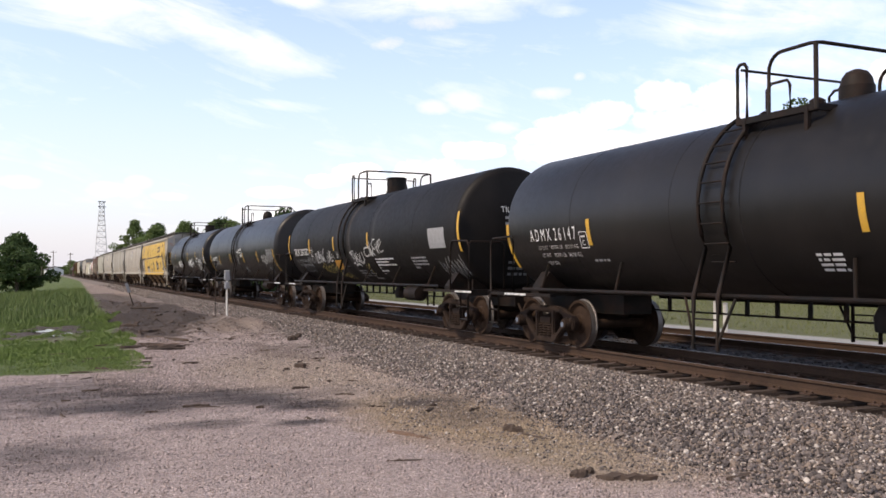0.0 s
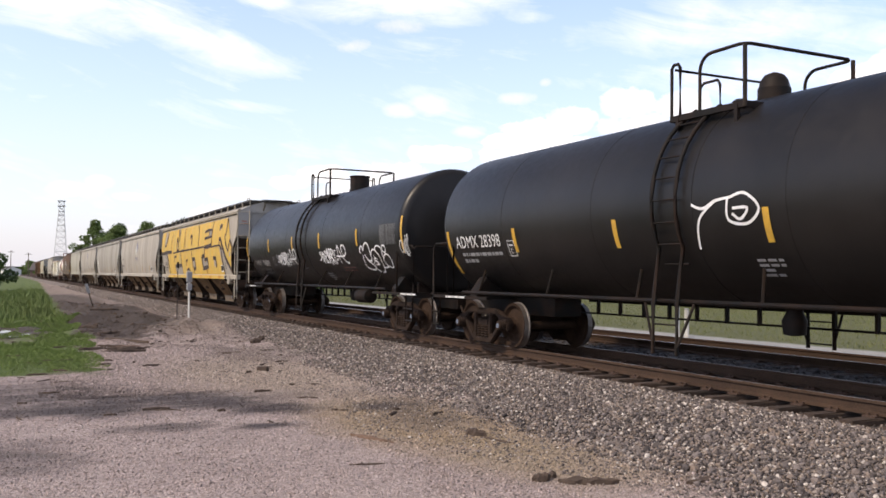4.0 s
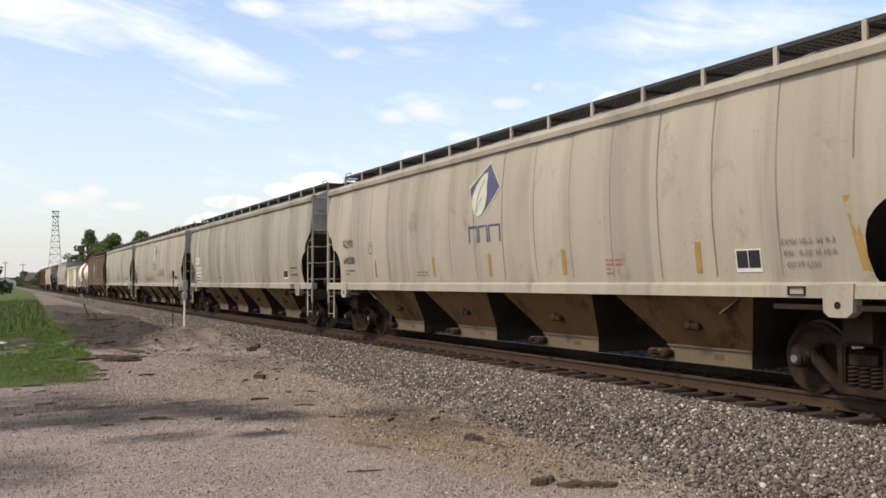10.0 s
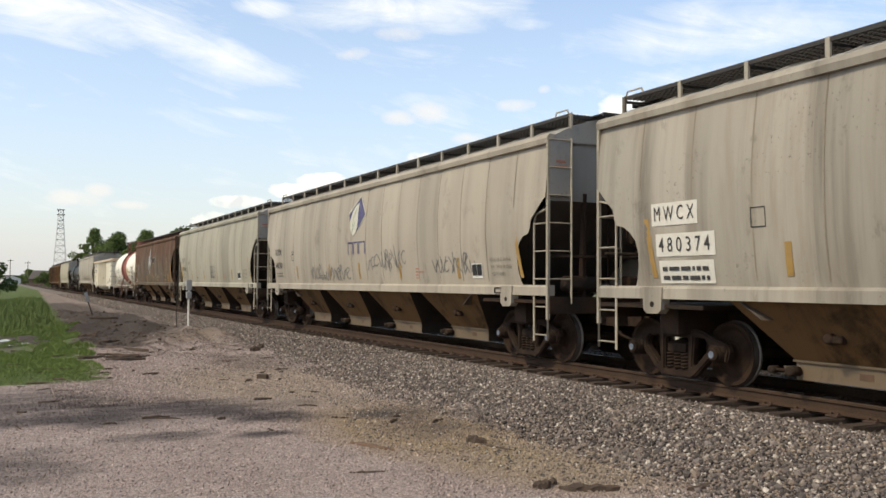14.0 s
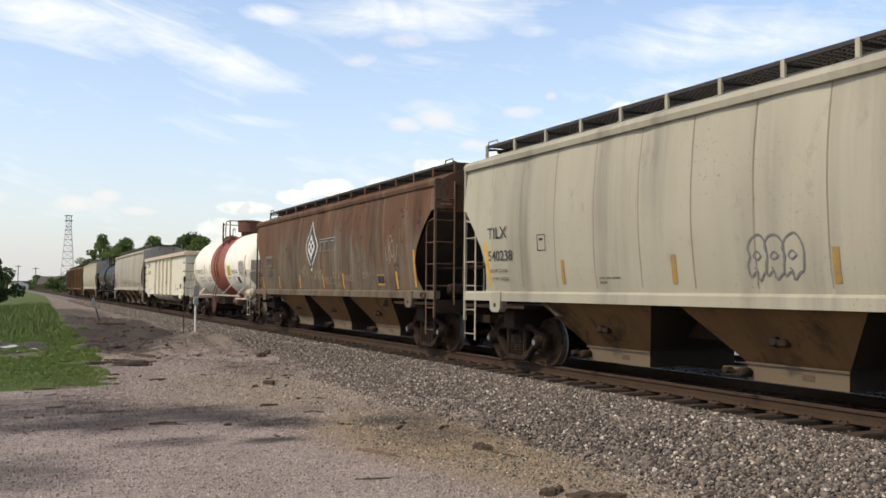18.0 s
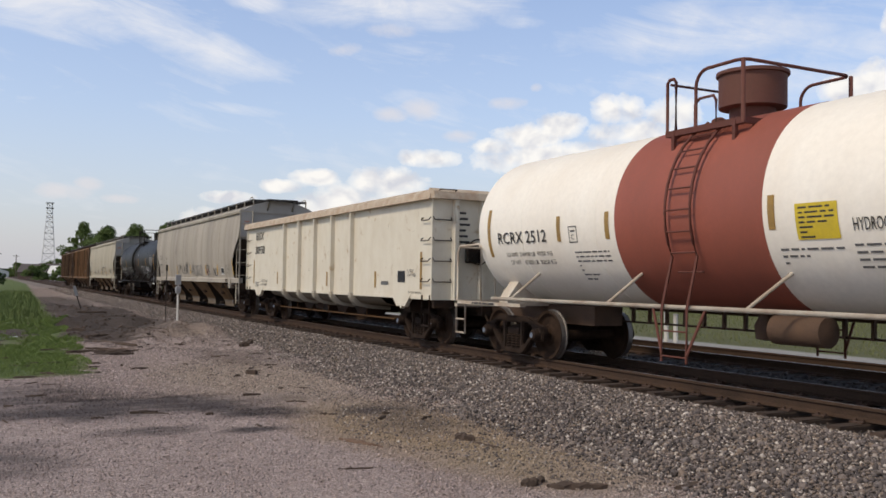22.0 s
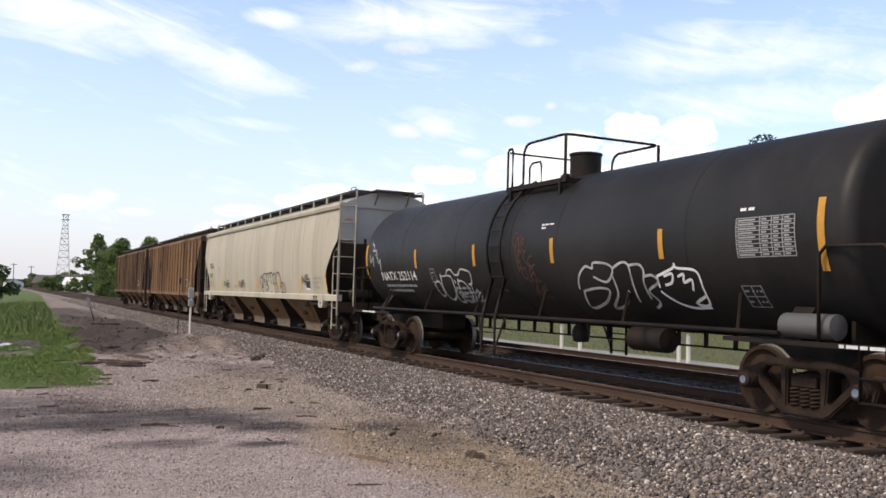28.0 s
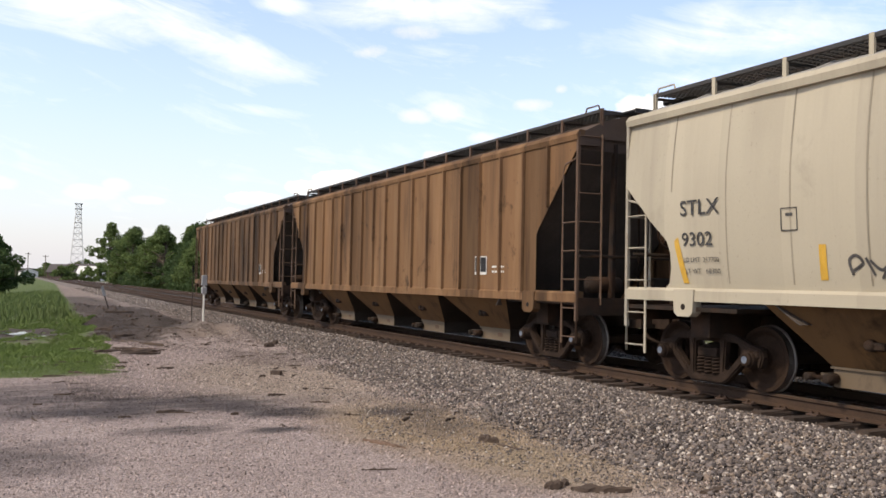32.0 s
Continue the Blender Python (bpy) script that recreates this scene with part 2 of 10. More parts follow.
def hopper_paint(name, colour, stain, runs=0.6, smudge=0.5, rough=0.62, wash=None, panels=None, squat=1.0, rub_at=(0.58, 0.74)):
    """Old car paint: tone drifting from sheet to sheet, rain-washed dirt runs, smudges and small dark flecks."""
    m = bpy.data.materials.new(name)
    m.use_nodes = True
    t = m.node_tree
    p = t.nodes["Principled BSDF"]
    co = t.nodes.new("ShaderNodeTexCoord").outputs["Object"]
    shift = t.nodes.new("ShaderNodeVectorMath")
    shift.operation = "ADD"
    shift.inputs[1].default_value = (len(name) * 3.7, len(name) * 11.3, 0)
    t.links.new(co, shift.inputs[0])
    bare, co = co, shift.outputs[0]
    fine = noise_node(t, co, 30, 5, 0.6)
    col = mix_node(t, fine, tuple(c * 0.93 for c in colour), tuple(c * 1.07 for c in colour))
    drift = noise_node(t, map_node(t, co, (1, 0.8, 0.25)), 0.7, 3, 0.5)
    col = mix_node(t, ramp_node(t, drift, [(0.38, 0.35), (0.62, 0.0)]), col, tuple(c * 0.72 + s * 0.28 for c, s in zip(colour, stain)))
    where = ramp_node(t, noise_node(t, map_node(t, co, (1, 1, 0.4), (5, 2, 1)), 0.45, 3, 0.5), [(0.42, 0.15), (0.62, 1.0)])
    run = ramp_node(t, noise_node(t, map_node(t, co, (1, 1.5 / squat ** 0.3, 0.11 * squat)), 1.0, 7, 0.6, 0.15), [(0.45, 0.0), (0.78, 1.0)])
    col = mix_node(t, math_node(t, "MULTIPLY", math_node(t, "MULTIPLY", run, where), runs), col, stain)
    thin = ramp_node(t, noise_node(t, map_node(t, co, (1, 11.0 / squat, 0.22 * squat)), 1.0, 5, 0.6), [(0.52, 0.0), (0.74, 1.0)])
    col = mix_node(t, math_node(t, "MULTIPLY", math_node(t, "MULTIPLY", thin, where), runs * 0.2), col, stain)
    if wash:
        pale = ramp_node(t, noise_node(t, map_node(t, co, (1, 1.8 / squat ** 0.5, 0.2 * squat), (3, 8, 1)), 1.0, 7, 0.66, 0.2), [(0.50, 0.0), (0.68, 0.8)])
        col = mix_node(t, pale, col, wash)
    if panels:
        sep = t.nodes.new("ShaderNodeSeparateXYZ")
        t.links.new(bare, sep.inputs[0])
        rnd = t.nodes.new("ShaderNodeTexWhiteNoise")
        rnd.noise_dimensions = "1D"
        t.links.new(math_node(t, "FLOOR", math_node(t, "DIVIDE", math_node(t, "ADD", sep.outputs[1], panels[1]), panels[0])), rnd.inputs["W"])
        col = mix_node(t, 1.0, col, ramp_node(t, rnd.outputs["Value"], [(0.0, panels[2]), (0.5, 0.97), (1.0, panels[3])]), "MULTIPLY")
    rub = ramp_node(t, noise_node(t, map_node(t, co, (1, 1, 0.7), (9, 4, 3)), 1.5, 9, 0.72, 0.3), [(rub_at[0], 0.0), (rub_at[1], 1.0)])
    col = mix_node(t, math_node(t, "MULTIPLY", rub, smudge), col, tuple(c * 0.6 for c in stain))
    fleck = ramp_node(t, noise_node(t, co, 19, 4, 0.6), [(0.62, 0.0), (0.70, 1.0)])
    patch = ramp_node(t, noise_node(t, map_node(t, co, (1, 1, 1), (2, 7, 5)), 0.9, 4, 0.55), [(0.47, 0.0), (0.62, 1.0)])
    col = mix_node(t, math_node(t, "MULTIPLY", math_node(t, "MULTIPLY", fleck, patch), smudge), col, (0.05, 0.045, 0.04))
    t.links.new(col, p.inputs["Base Color"])
    t.links.new(math_node(t, "ADD", math_node(t, "MULTIPLY", fine, 0.25), rough - 0.1, clamp=True), p.inputs["Roughness"])
    b = t.nodes.new("ShaderNodeBump")
    b.inputs["Strength"].default_value, b.inputs["Distance"].default_value = 0.5, 0.02
    t.links.new(math_node(t, "ADD", noise_node(t, map_node(t, co, (1, 1, 0.6)), 1.6, 3, 0.5), math_node(t, "MULTIPLY", fine, 0.06)), b.inputs["Height"])
    wire(t, b, 0, p, "Normal")
    return m


def rust_paint(name):
    """Brown paint rusting through from the roof seam: orange and dark runs, grey faded paint left lower down, dark scabs."""
    m = bpy.data.materials.new(name)
    m.use_nodes = True
    t = m.node_tree
    p = t.nodes["Principled BSDF"]
    co = t.nodes.new("ShaderNodeTexCoord").outputs["Object"]
    sep = t.nodes.new("ShaderNodeSeparateXYZ")
    t.links.new(co, sep.inputs[0])
    fine = noise_node(t, co, 26, 5, 0.62)
    col = mix_node(t, fine, (0.094, 0.050, 0.032), (0.136, 0.075, 0.047))
    # faded paint, ragged along its upper edge
    edge = noise_node(t, map_node(t, co, (1, 1.1, 0.30), (4, 2, 0)), 1.0, 8, 0.68, 0.3)
    left = math_node(t, "ADD", math_node(t, "MULTIPLY", sep.outputs[2], -0.30), math_node(t, "MULTIPLY", edge, 2.0))
    col = mix_node(t, ramp_node(t, left, [(-0.04, 0.0), (0.30, 0.92)]), col, mix_node(t, fine, (0.118, 0.098, 0.074), (0.152, 0.128, 0.098)))
    # orange runs, then dark ones, then thin pale ones
    run = noise_node(t, map_node(t, co, (1, 1.5, 0.34), (7, 3, 2)), 1.0, 8, 0.68, 0.2)
    col = mix_node(t, ramp_node(t, run, [(0.52, 0.0), (0.66, 0.75)]), col, (0.165, 0.072, 0.036))
    run = noise_node(t, map_node(t, co, (1, 1.3, 0.26), (1, 9, 5)), 1.0, 8, 0.68, 0.2)
    col = mix_node(t, ramp_node(t, run, [(0.50, 0.0), (0.66, 0.8)]), col, (0.058, 0.033, 0.023))
    run = noise_node(t, map_node(t, co, (1, 3.6, 0.30), (2, 5, 8)), 1.0, 7, 0.66, 0.1)
    col = mix_node(t, ramp_node(t, run, [(0.54, 0.0), (0.70, 0.6)]), col, (0.215, 0.180, 0.135))
    # dark scabs and scrapes
    scab = noise_node(t, map_node(t, co, (1, 0.8, 1.1), (3, 3, 1)), 5.0, 6, 0.6, 0.4)
    where = ramp_node(t, noise_node(t, map_node(t, co, (1, 0.5, 0.9), (8, 1, 4)), 1.1, 4, 0.5), [(0.46, 0.0), (0.58, 1.0)])
    col = mix_node(t, math_node(t, "MULTIPLY", ramp_node(t, scab, [(0.60, 0.0), (0.66, 0.9)]), where), col, (0.050, 0.016, 0.012))
    t.links.new(col, p.inputs["Base Color"])
    t.links.new(math_node(t, "ADD", math_node(t, "MULTIPLY", fine, 0.25), 0.62, clamp=True), p.inputs["Roughness"])
    b = t.nodes.new("ShaderNodeBump")
    b.inputs["Strength"].default_value, b.inputs["Distance"].default_value = 0.5, 0.02
    t.links.new(math_node(t, "ADD", noise_node(t, map_node(t, co, (1, 1, 0.6)), 1.6, 3, 0.5), math_node(t, "MULTIPLY", fine, 0.08)), b.inputs["Height"])
    wire(t, b, 0, p, "Normal")
    return m


RUST, GRIME, SOOT = (0.10, 0.045, 0.022), (0.12, 0.10, 0.075), (0.018, 0.016, 0.015)
BLACK_TANK = material("black_tank_paint", (0.0072, 0.0063, 0.0058), 0.55, 0, (0.020, 0.0165, 0.0142), 0.8, 0.2, 0.55, 1.6, 0.002, 30)
CHARCOAL_TANK = material("charcoal_tank_paint", (0.0140, 0.0132, 0.0128), 0.5, 0, (0.034, 0.031, 0.029), 0.8, 0.2, 0.5, 1.5, 0.002, 30)
GREY_TANK = material("dusty_black_tank_paint", (0.0092, 0.0080, 0.0075), 0.40, 0, (0.024, 0.0205, 0.0185), 0.8, 0.2, 0.5, 1.4, 0.002, 30)
BLACK_STEEL = material("black_steel", (0.011, 0.010, 0.009), 0.6, 0, RUST, 0.25, 0.2, 2, 1, 0.003, 40)
TRUCK_STEEL = material("truck_steel", (0.023, 0.015, 0.011), 0.85, 0, (0.055, 0.035, 0.025), 0.7, 0.3, 4, 1, 0.008, 50)
WHEEL_STEEL = material("wheel_steel", (0.028, 0.017, 0.0115), 0.9, 0.0, (0.066, 0.040, 0.026), 0.7, 0.25, 3, 1, 0.004, 40)
WORN_TOP = material("worn_rail_top", (0.16, 0.122, 0.10), 0.45, 0.5, (0.12, 0.07, 0.045), 0.5, 0.2, 3)
TREAD_STEEL = material("wheel_tread", (0.20, 0.18, 0.165), 0.42, 0.7, (0.07, 0.05, 0.035), 0.6, 0.1, 4)
BRIGHT_STEEL = material("bright_steel", (0.55, 0.54, 0.52), 0.32, 0.9, GRIME, 0.3, 0.1, 4)
RAIL_STEEL = material("rail_steel", (0.053, 0.034, 0.024), 0.8, 0.0, (0.080, 0.048, 0.032), 0.6, 0.3, 3, 1, 0.006, 40)
YELLOW_REFLECT = material("yellow_reflector", (0.62, 0.36, 0.03), 0.5, 0, GRIME, 0.35, 0.08, 6)
WHITE_LETTER = material("white_lettering", (0.70, 0.70, 0.68), 0.7, 0, (0.3, 0.28, 0.26), 0.35, 0.08, 8)
DIM_LETTER = material("dim_lettering", (0.30, 0.30, 0.30), 0.7, 0, (0.12, 0.12, 0.12), 0.4, 0.08, 8)
BLACK_LETTER = material("black_lettering", (0.030, 0.030, 0.032), 0.7, 0, (0.15, 0.14, 0.12), 0.3, 0.08, 8)
CAP_STEEL = material("worn_cap_label", (0.10, 0.13, 0.19), 0.6, 0.0, (0.24, 0.27, 0.31), 0.8, 0.2, 9)
# ---- mesh helpers ----
def obj(name, bm, mat, parent=None, label="", smooth=False, m=None):
    me = bm if isinstance(bm, bpy.types.Mesh) else bpy.data.meshes.new(name)
    if not isinstance(bm, bpy.types.Mesh):
        bm.to_mesh(me)
        bm.free()
        for k in (mat if isinstance(mat, (list, tuple)) else [mat]):
            me.materials.append(k)
        if smooth:
            me.shade_smooth()
            me.set_sharp_from_angle(angle=radians(35))
    ob = new(name, me)
    if m is not None:
        ob.matrix_basis = m
    ob.parent = parent
    if label:
        ob["label"] = label
    return ob


part = obj


def thing(name, label, category, group="", kind=""):
    return tagged(new(name), label, category, group, kind)


def box(bm, x0, x1, y0, y1, z0, z1, mi=0, bevel=0.0):
    v = [bm.verts.new((x, y, z)) for z in (z0, z1) for x, y in ((x0, y0), (x1, y0), (x1, y1), (x0, y1))]
    fs = [bm.faces.new([v[i] for i in q]) for q in ((3, 2, 1, 0), (4, 5, 6, 7), (0, 1, 5, 4), (1, 2, 6, 5), (2, 3, 7, 6), (3, 0, 4, 7))]
    for f in fs:
        f.material_index = mi
    if bevel:
        bmesh.ops.bevel(bm, geom=list({e for f in fs for e in f.edges}), offset=bevel, segments=1, affect="EDGES")
    return fs


def prism(bm, outline, axis, a0, a1, mi=0):
    """A closed outline of pairs, drawn out along x, y or z between a0 and a1."""
    def place(p, a):
        return {"x": (a, p[0], p[1]), "y": (p[0], a, p[1]), "z": (p[0], p[1], a)}[axis]
    lo, hi = [bm.verts.new(place(p, a0)) for p in outline], [bm.verts.new(place(p, a1)) for p in outline]
    n = len(outline)
    for i in range(n):
        bm.faces.new((lo[i], lo[(i + 1) % n], hi[(i + 1) % n], hi[i])).material_index = mi
    for ring in (lo, hi):
        bm.faces.new(ring).material_index = mi


def tube(bm, points, r, n=6, closed=False, mi=0):
    """A round bar along points."""
    pts = [Vector(p) for p in points]
    rings = []
    for i, p in enumerate(pts):
        a = pts[i - 1] if i or closed else pts[0]
        b = pts[(i + 1) % len(pts)] if i + 1 < len(pts) or closed else pts[-1]
        d = (b - a).normalized()
        side = d.cross(Vector((0, 0, 1)))
        if side.length < 0.05:
            side = d.cross(Vector((0, 1, 0)))
        side.normalize()
        up = side.cross(d)
        rings.append([bm.verts.new(p + r * (math.cos(k * math.tau / n) * side + math.sin(k * math.tau / n) * up)) for k in range(n)])
    m = len(rings)
    for i in range(m if closed else m - 1):
        for k in range(n):
            f = bm.faces.new((rings[i][k], rings[i][(k + 1) % n], rings[(i + 1) % m][(k + 1) % n], rings[(i + 1) % m][k]))
            f.material_index, f.smooth = mi, True
    if not closed:
        bm.faces.new(rings[0]).material_index = mi
        bm.faces.new(rings[-1]).material_index = mi


def turned(bm, profile, axis="x", n=28, centre=(0, 0, 0), mi=None):
    """A turned body: profile of (along, radius) pairs round an axis."""
    rings = []
    c = Vector(centre)
    for a, r in profile:
        ring = []
        for k in range(n):
            u, v = r * math.cos(k * math.tau / n), r * math.sin(k * math.tau / n)
            ring.append(bm.verts.new(c + Vector({"x": (a, u, v), "y": (u, a, v), "z": (u, v, a)}[axis])))
        rings.append(ring)
    for i in range(len(rings) - 1):
        for k in range(n):
            f = bm.faces.new((rings[i][k], rings[i][(k + 1) % n], rings[i + 1][(k + 1) % n], rings[i + 1][k]))
            f.smooth = True
            if mi:
                f.material_index = mi[i]
    for ring, i in ((rings[0], 0), (rings[-1], -1)):
        f = bm.faces.new(ring)
        if mi:
            f.material_index = mi[i]


def loft(bm, rows, mi=0, smooth=False):
    """A skin through rows of equally many points."""
    vs = [[bm.verts.new(p) for p in row] for row in rows]
    for i in range(len(vs) - 1):
        for k in range(len(vs[0]) - 1):
            f = bm.faces.new((vs[i][k], vs[i][k + 1], vs[i + 1][k + 1], vs[i + 1][k]))
            f.material_index, f.smooth = mi, smooth
    return vs


def fresh():
    return bmesh.new()


# ---- running gear, shared by all cars ----
MESH = {}


def shared(key, build):
    if key not in MESH:
        MESH[key] = build()
    return MESH[key]


def as_mesh(name, bm, mats, smooth=False):
    me = bpy.data.meshes.new(name)
    bm.normal_update()
    bm.to_mesh(me)
    bm.free()
    for k in mats:
        me.materials.append(k)
    if smooth:
        me.shade_smooth()
        me.set_sharp_from_angle(angle=radians(35))
    return me


WHEEL_R = 0.457
BASE = 1.80  # distance of a truck's axles


def wheelset_mesh():
    bm = fresh()
    for s in (-1, 1):
        prof = [(0.84, 0.13), (0.84, 0.17), (0.80, 0.20), (0.775, 0.34), (0.80, 0.385), (0.83, 0.405), (0.835, 0.43), (0.835, 0.455), (0.825, WHEEL_R), (0.735, WHEEL_R + 0.004), (0.722, WHEEL_R + 0.026), (0.700, WHEEL_R + 0.026), (0.695, 0.40), (0.72, 0.36), (0.735, 0.20), (0.68, 0.15), (0.68, 0.10)]
        mi = [0, 0, 0, 0, 0, 0, 0, 0, 1, 1, 1, 0, 0, 0, 0, 0]
        turned(bm, [(s * a, r) for a, r in prof], "x", 32, mi=mi)
    tube(bm, [(-1.08, 0, 0), (1.08, 0, 0)], 0.085, 14)
    for s in (-1, 1):
        # chalk streak on the wheel face, bolts on the end cap
        box(bm, s * 1.08, s * 1.125, -0.07, 0.07, -0.07, 0.07, bevel=0.02)
    bmesh.ops.recalc_face_normals(bm, faces=bm.faces)
    return as_mesh("wheelset", bm, [WHEEL_STEEL, TREAD_STEEL], True)


def side_frame_mesh():
    """Cast frame with two triangular windows and a spring opening; outline in y, z about the truck's centre at axle height."""
    bm = fresh()
    h = BASE / 2
    outer = [(-h - 0.16, -0.12), (-h - 0.21, 0.04), (-h - 0.17, 0.15), (-h + 0.06, 0.20), (-0.60, 0.30), (-0.42, 0.33), (0.42, 0.33), (0.60, 0.30), (h - 0.06, 0.20), (h + 0.17, 0.15), (h + 0.21, 0.04), (h + 0.16, -0.12),
             (h + 0.10, -0.12), (h + 0.08, 0.05), (h - 0.10, 0.06), (h - 0.15, -0.06), (0.42, -0.35), (0.32, -0.40), (-0.32, -0.40), (-0.42, -0.35), (-h + 0.15, -0.06), (-h + 0.10, 0.06), (-h - 0.08, 0.05), (-h - 0.10, -0.12)]
    holes = [[(-0.69, 0.12), (-0.60, 0.20), (-0.39, 0.22), (-0.36, -0.21), (-0.40, -0.22), (-0.68, 0.05)], [(0.69, 0.12), (0.60, 0.20), (0.39, 0.22), (0.36, -0.21), (0.40, -0.22), (0.68, 0.05)],
             [(-0.26, 0.20), (0.26, 0.20), (0.26, -0.28), (-0.26, -0.28)]]
    loops = []
    edges = []
    for ring in [outer] + holes:
        vs = [bm.verts.new((0, y, z)) for y, z in ring]
        loops.append(vs)
        edges += [bm.edges.new((vs[i], vs[(i + 1) % len(vs)])) for i in range(len(vs))]
    bmesh.ops.triangle_fill(bm, use_beauty=True, use_dissolve=False, edges=edges)
    got = bmesh.ops.extrude_face_region(bm, geom=bm.faces[:])
    bmesh.ops.translate(bm, vec=(0.13, 0, 0), verts=[g for g in got["geom"] if isinstance(g, bmesh.types.BMVert)])
    bmesh.ops.recalc_face_normals(bm, faces=bm.faces)
    rim = [e for e in bm.edges if len(e.link_faces) == 2 and e.calc_face_angle(0) > 1.0]
    bmesh.ops.bevel(bm, geom=rim, offset=0.022, segments=2, affect="EDGES")
    for s in (-1, 1):
        turned(bm, [(-0.05, 0.05), (-0.05, 0.115), (0.0, 0.125), (0.15, 0.125)], "x", 14, (-0.02, s * h, 0))
        box(bm, -0.03, 0.13, s * h - 0.15, s * h + 0.15, 0.02, 0.12, bevel=0.02)
    bmesh.ops.recalc_face_normals(bm, faces=bm.faces)
    return as_mesh("side_frame", bm, [TRUCK_STEEL], True)


def spring_mesh():
    bm = fresh()
    pts = [(0.065 + 0.066 * math.cos(a), 0.066 * math.sin(a), -0.28 + 0.25 * a / (math.tau * 5)) for a in np.linspace(0, math.tau * 5, 46)]
    tube(bm, pts, 0.019, 5)
    return as_mesh("spring", bm, [TRUCK_STEEL], True)


def cap_mesh():
    bm = fresh()
    turned(bm, [(-0.035, 0.01), (-0.035, 0.05), (-0.03, 0.052), (-0.03, 0.075), (-0.01, 0.098), (0.10, 0.10)], "x", 16, mi=[1, 1, 0, 0, 0])
    bm.faces.ensure_lookup_table()
    bmesh.ops.recalc_face_normals(bm, faces=bm.faces)
    return as_mesh("bearing_cap", bm, [TRUCK_STEEL, CAP_STEEL], True)


def bolster_mesh():
    bm = fresh()
    prism(bm, [(-1.05, -0.02), (-0.6, -0.18), (0.6, -0.18), (1.05, -0.02), (1.05, 0.10), (0.5, 0.24), (-0.5, 0.24), (-1.05, 0.10)], "y", -0.2, 0.2)
    for s in (-1, 1):  # brake beams
        tube(bm, [(-0.8, s * 0.42, -0.08), (0.8, s * 0.42, -0.08)], 0.04, 6)
        for t in (-1, 1):
            box(bm, t * 0.76 - 0.05, t * 0.76 + 0.05, s * 0.36 - 0.02, s * 0.46 + 0.02, -0.18, 0.12)
    bmesh.ops.recalc_face_normals(bm, faces=bm.faces)
    return as_mesh("truck", bm, [TRUCK_STEEL])


WHEELSETS = []


def add_truck(car, y):
    t = obj("truck", shared("bolster", bolster_mesh), None, car, m=pose(0, y, WHEEL_R))
    for s in (-1, 1):
        obj("side_frame", shared("frame", side_frame_mesh), None, t, m=pose(s * 1.0 - 0.065, 0, 0) if s < 0 else pose(1.065, 0, 0, 0, 0, 180))
        for k in (-0.16, 0.0, 0.16):
            obj("spring", shared("springs", spring_mesh), None, t, m=pose(s * 1.0 - 0.065, k, 0))
        obj("bearing_cap", shared("cap", cap_mesh), None, t, m=pose(-1.17, s * BASE / 2, 0))
        w = obj("wheelset", shared("wheels", wheelset_mesh), None, t, m=pose(0, s * BASE / 2, 0))
        WHEELSETS.append((w, s * BASE / 2))
    return t


def coupler_mesh():
    bm = fresh()
    box(bm, -0.09, 0.09, -0.75, -0.15, -0.09, 0.09, bevel=0.015)
    prism(bm, [(-0.16, -0.20), (0.14, -0.20), (0.17, 0.0), (0.05, 0.10), (-0.02, -0.02), (-0.10, 0.0), (-0.17, 0.10), (-0.20, -0.04)], "z", -0.15, 0.15)
    tube(bm, [(0.22, -0.55, -0.05), (0.24, -0.25, -0.32), (0.14, 0.0, -0.42)], 0.03, 6)
    bmesh.ops.recalc_face_normals(bm, faces=bm.faces)
    return as_mesh("coupler", bm, [TRUCK_STEEL])


def add_couplers(car, half):
    me = shared("coupler", coupler_mesh)
    obj("coupler", me, None, car, m=pose(0, half, 0.86))
    obj("coupler", me, None, car, m=pose(0, -half, 0.86, 0, 0, 180))


# ---- lettering and paint on a car's side ----
def flat_text(body, size, bold=0.0):
    """Triangulated letters, as points (u to the reader's right, v up) and faces."""
    cu = bpy.data.curves.new("lettering", "FONT")
    cu.body, cu.size, cu.resolution_u = body, size, 3
    cu.offset = 0.0 if "M" in body else bold  # a thickened M would close up
    ob = bpy.data.objects.new("lettering", cu)
    me = bpy.data.meshes.new_from_object(ob)
    vs, fs = [(v.co.x, v.co.y) for v in me.vertices], [tuple(p.vertices) for p in me.polygons]
    bpy.data.objects.remove(ob)
    bpy.data.curves.remove(cu)
    bpy.data.meshes.remove(me)
    return vs, fs


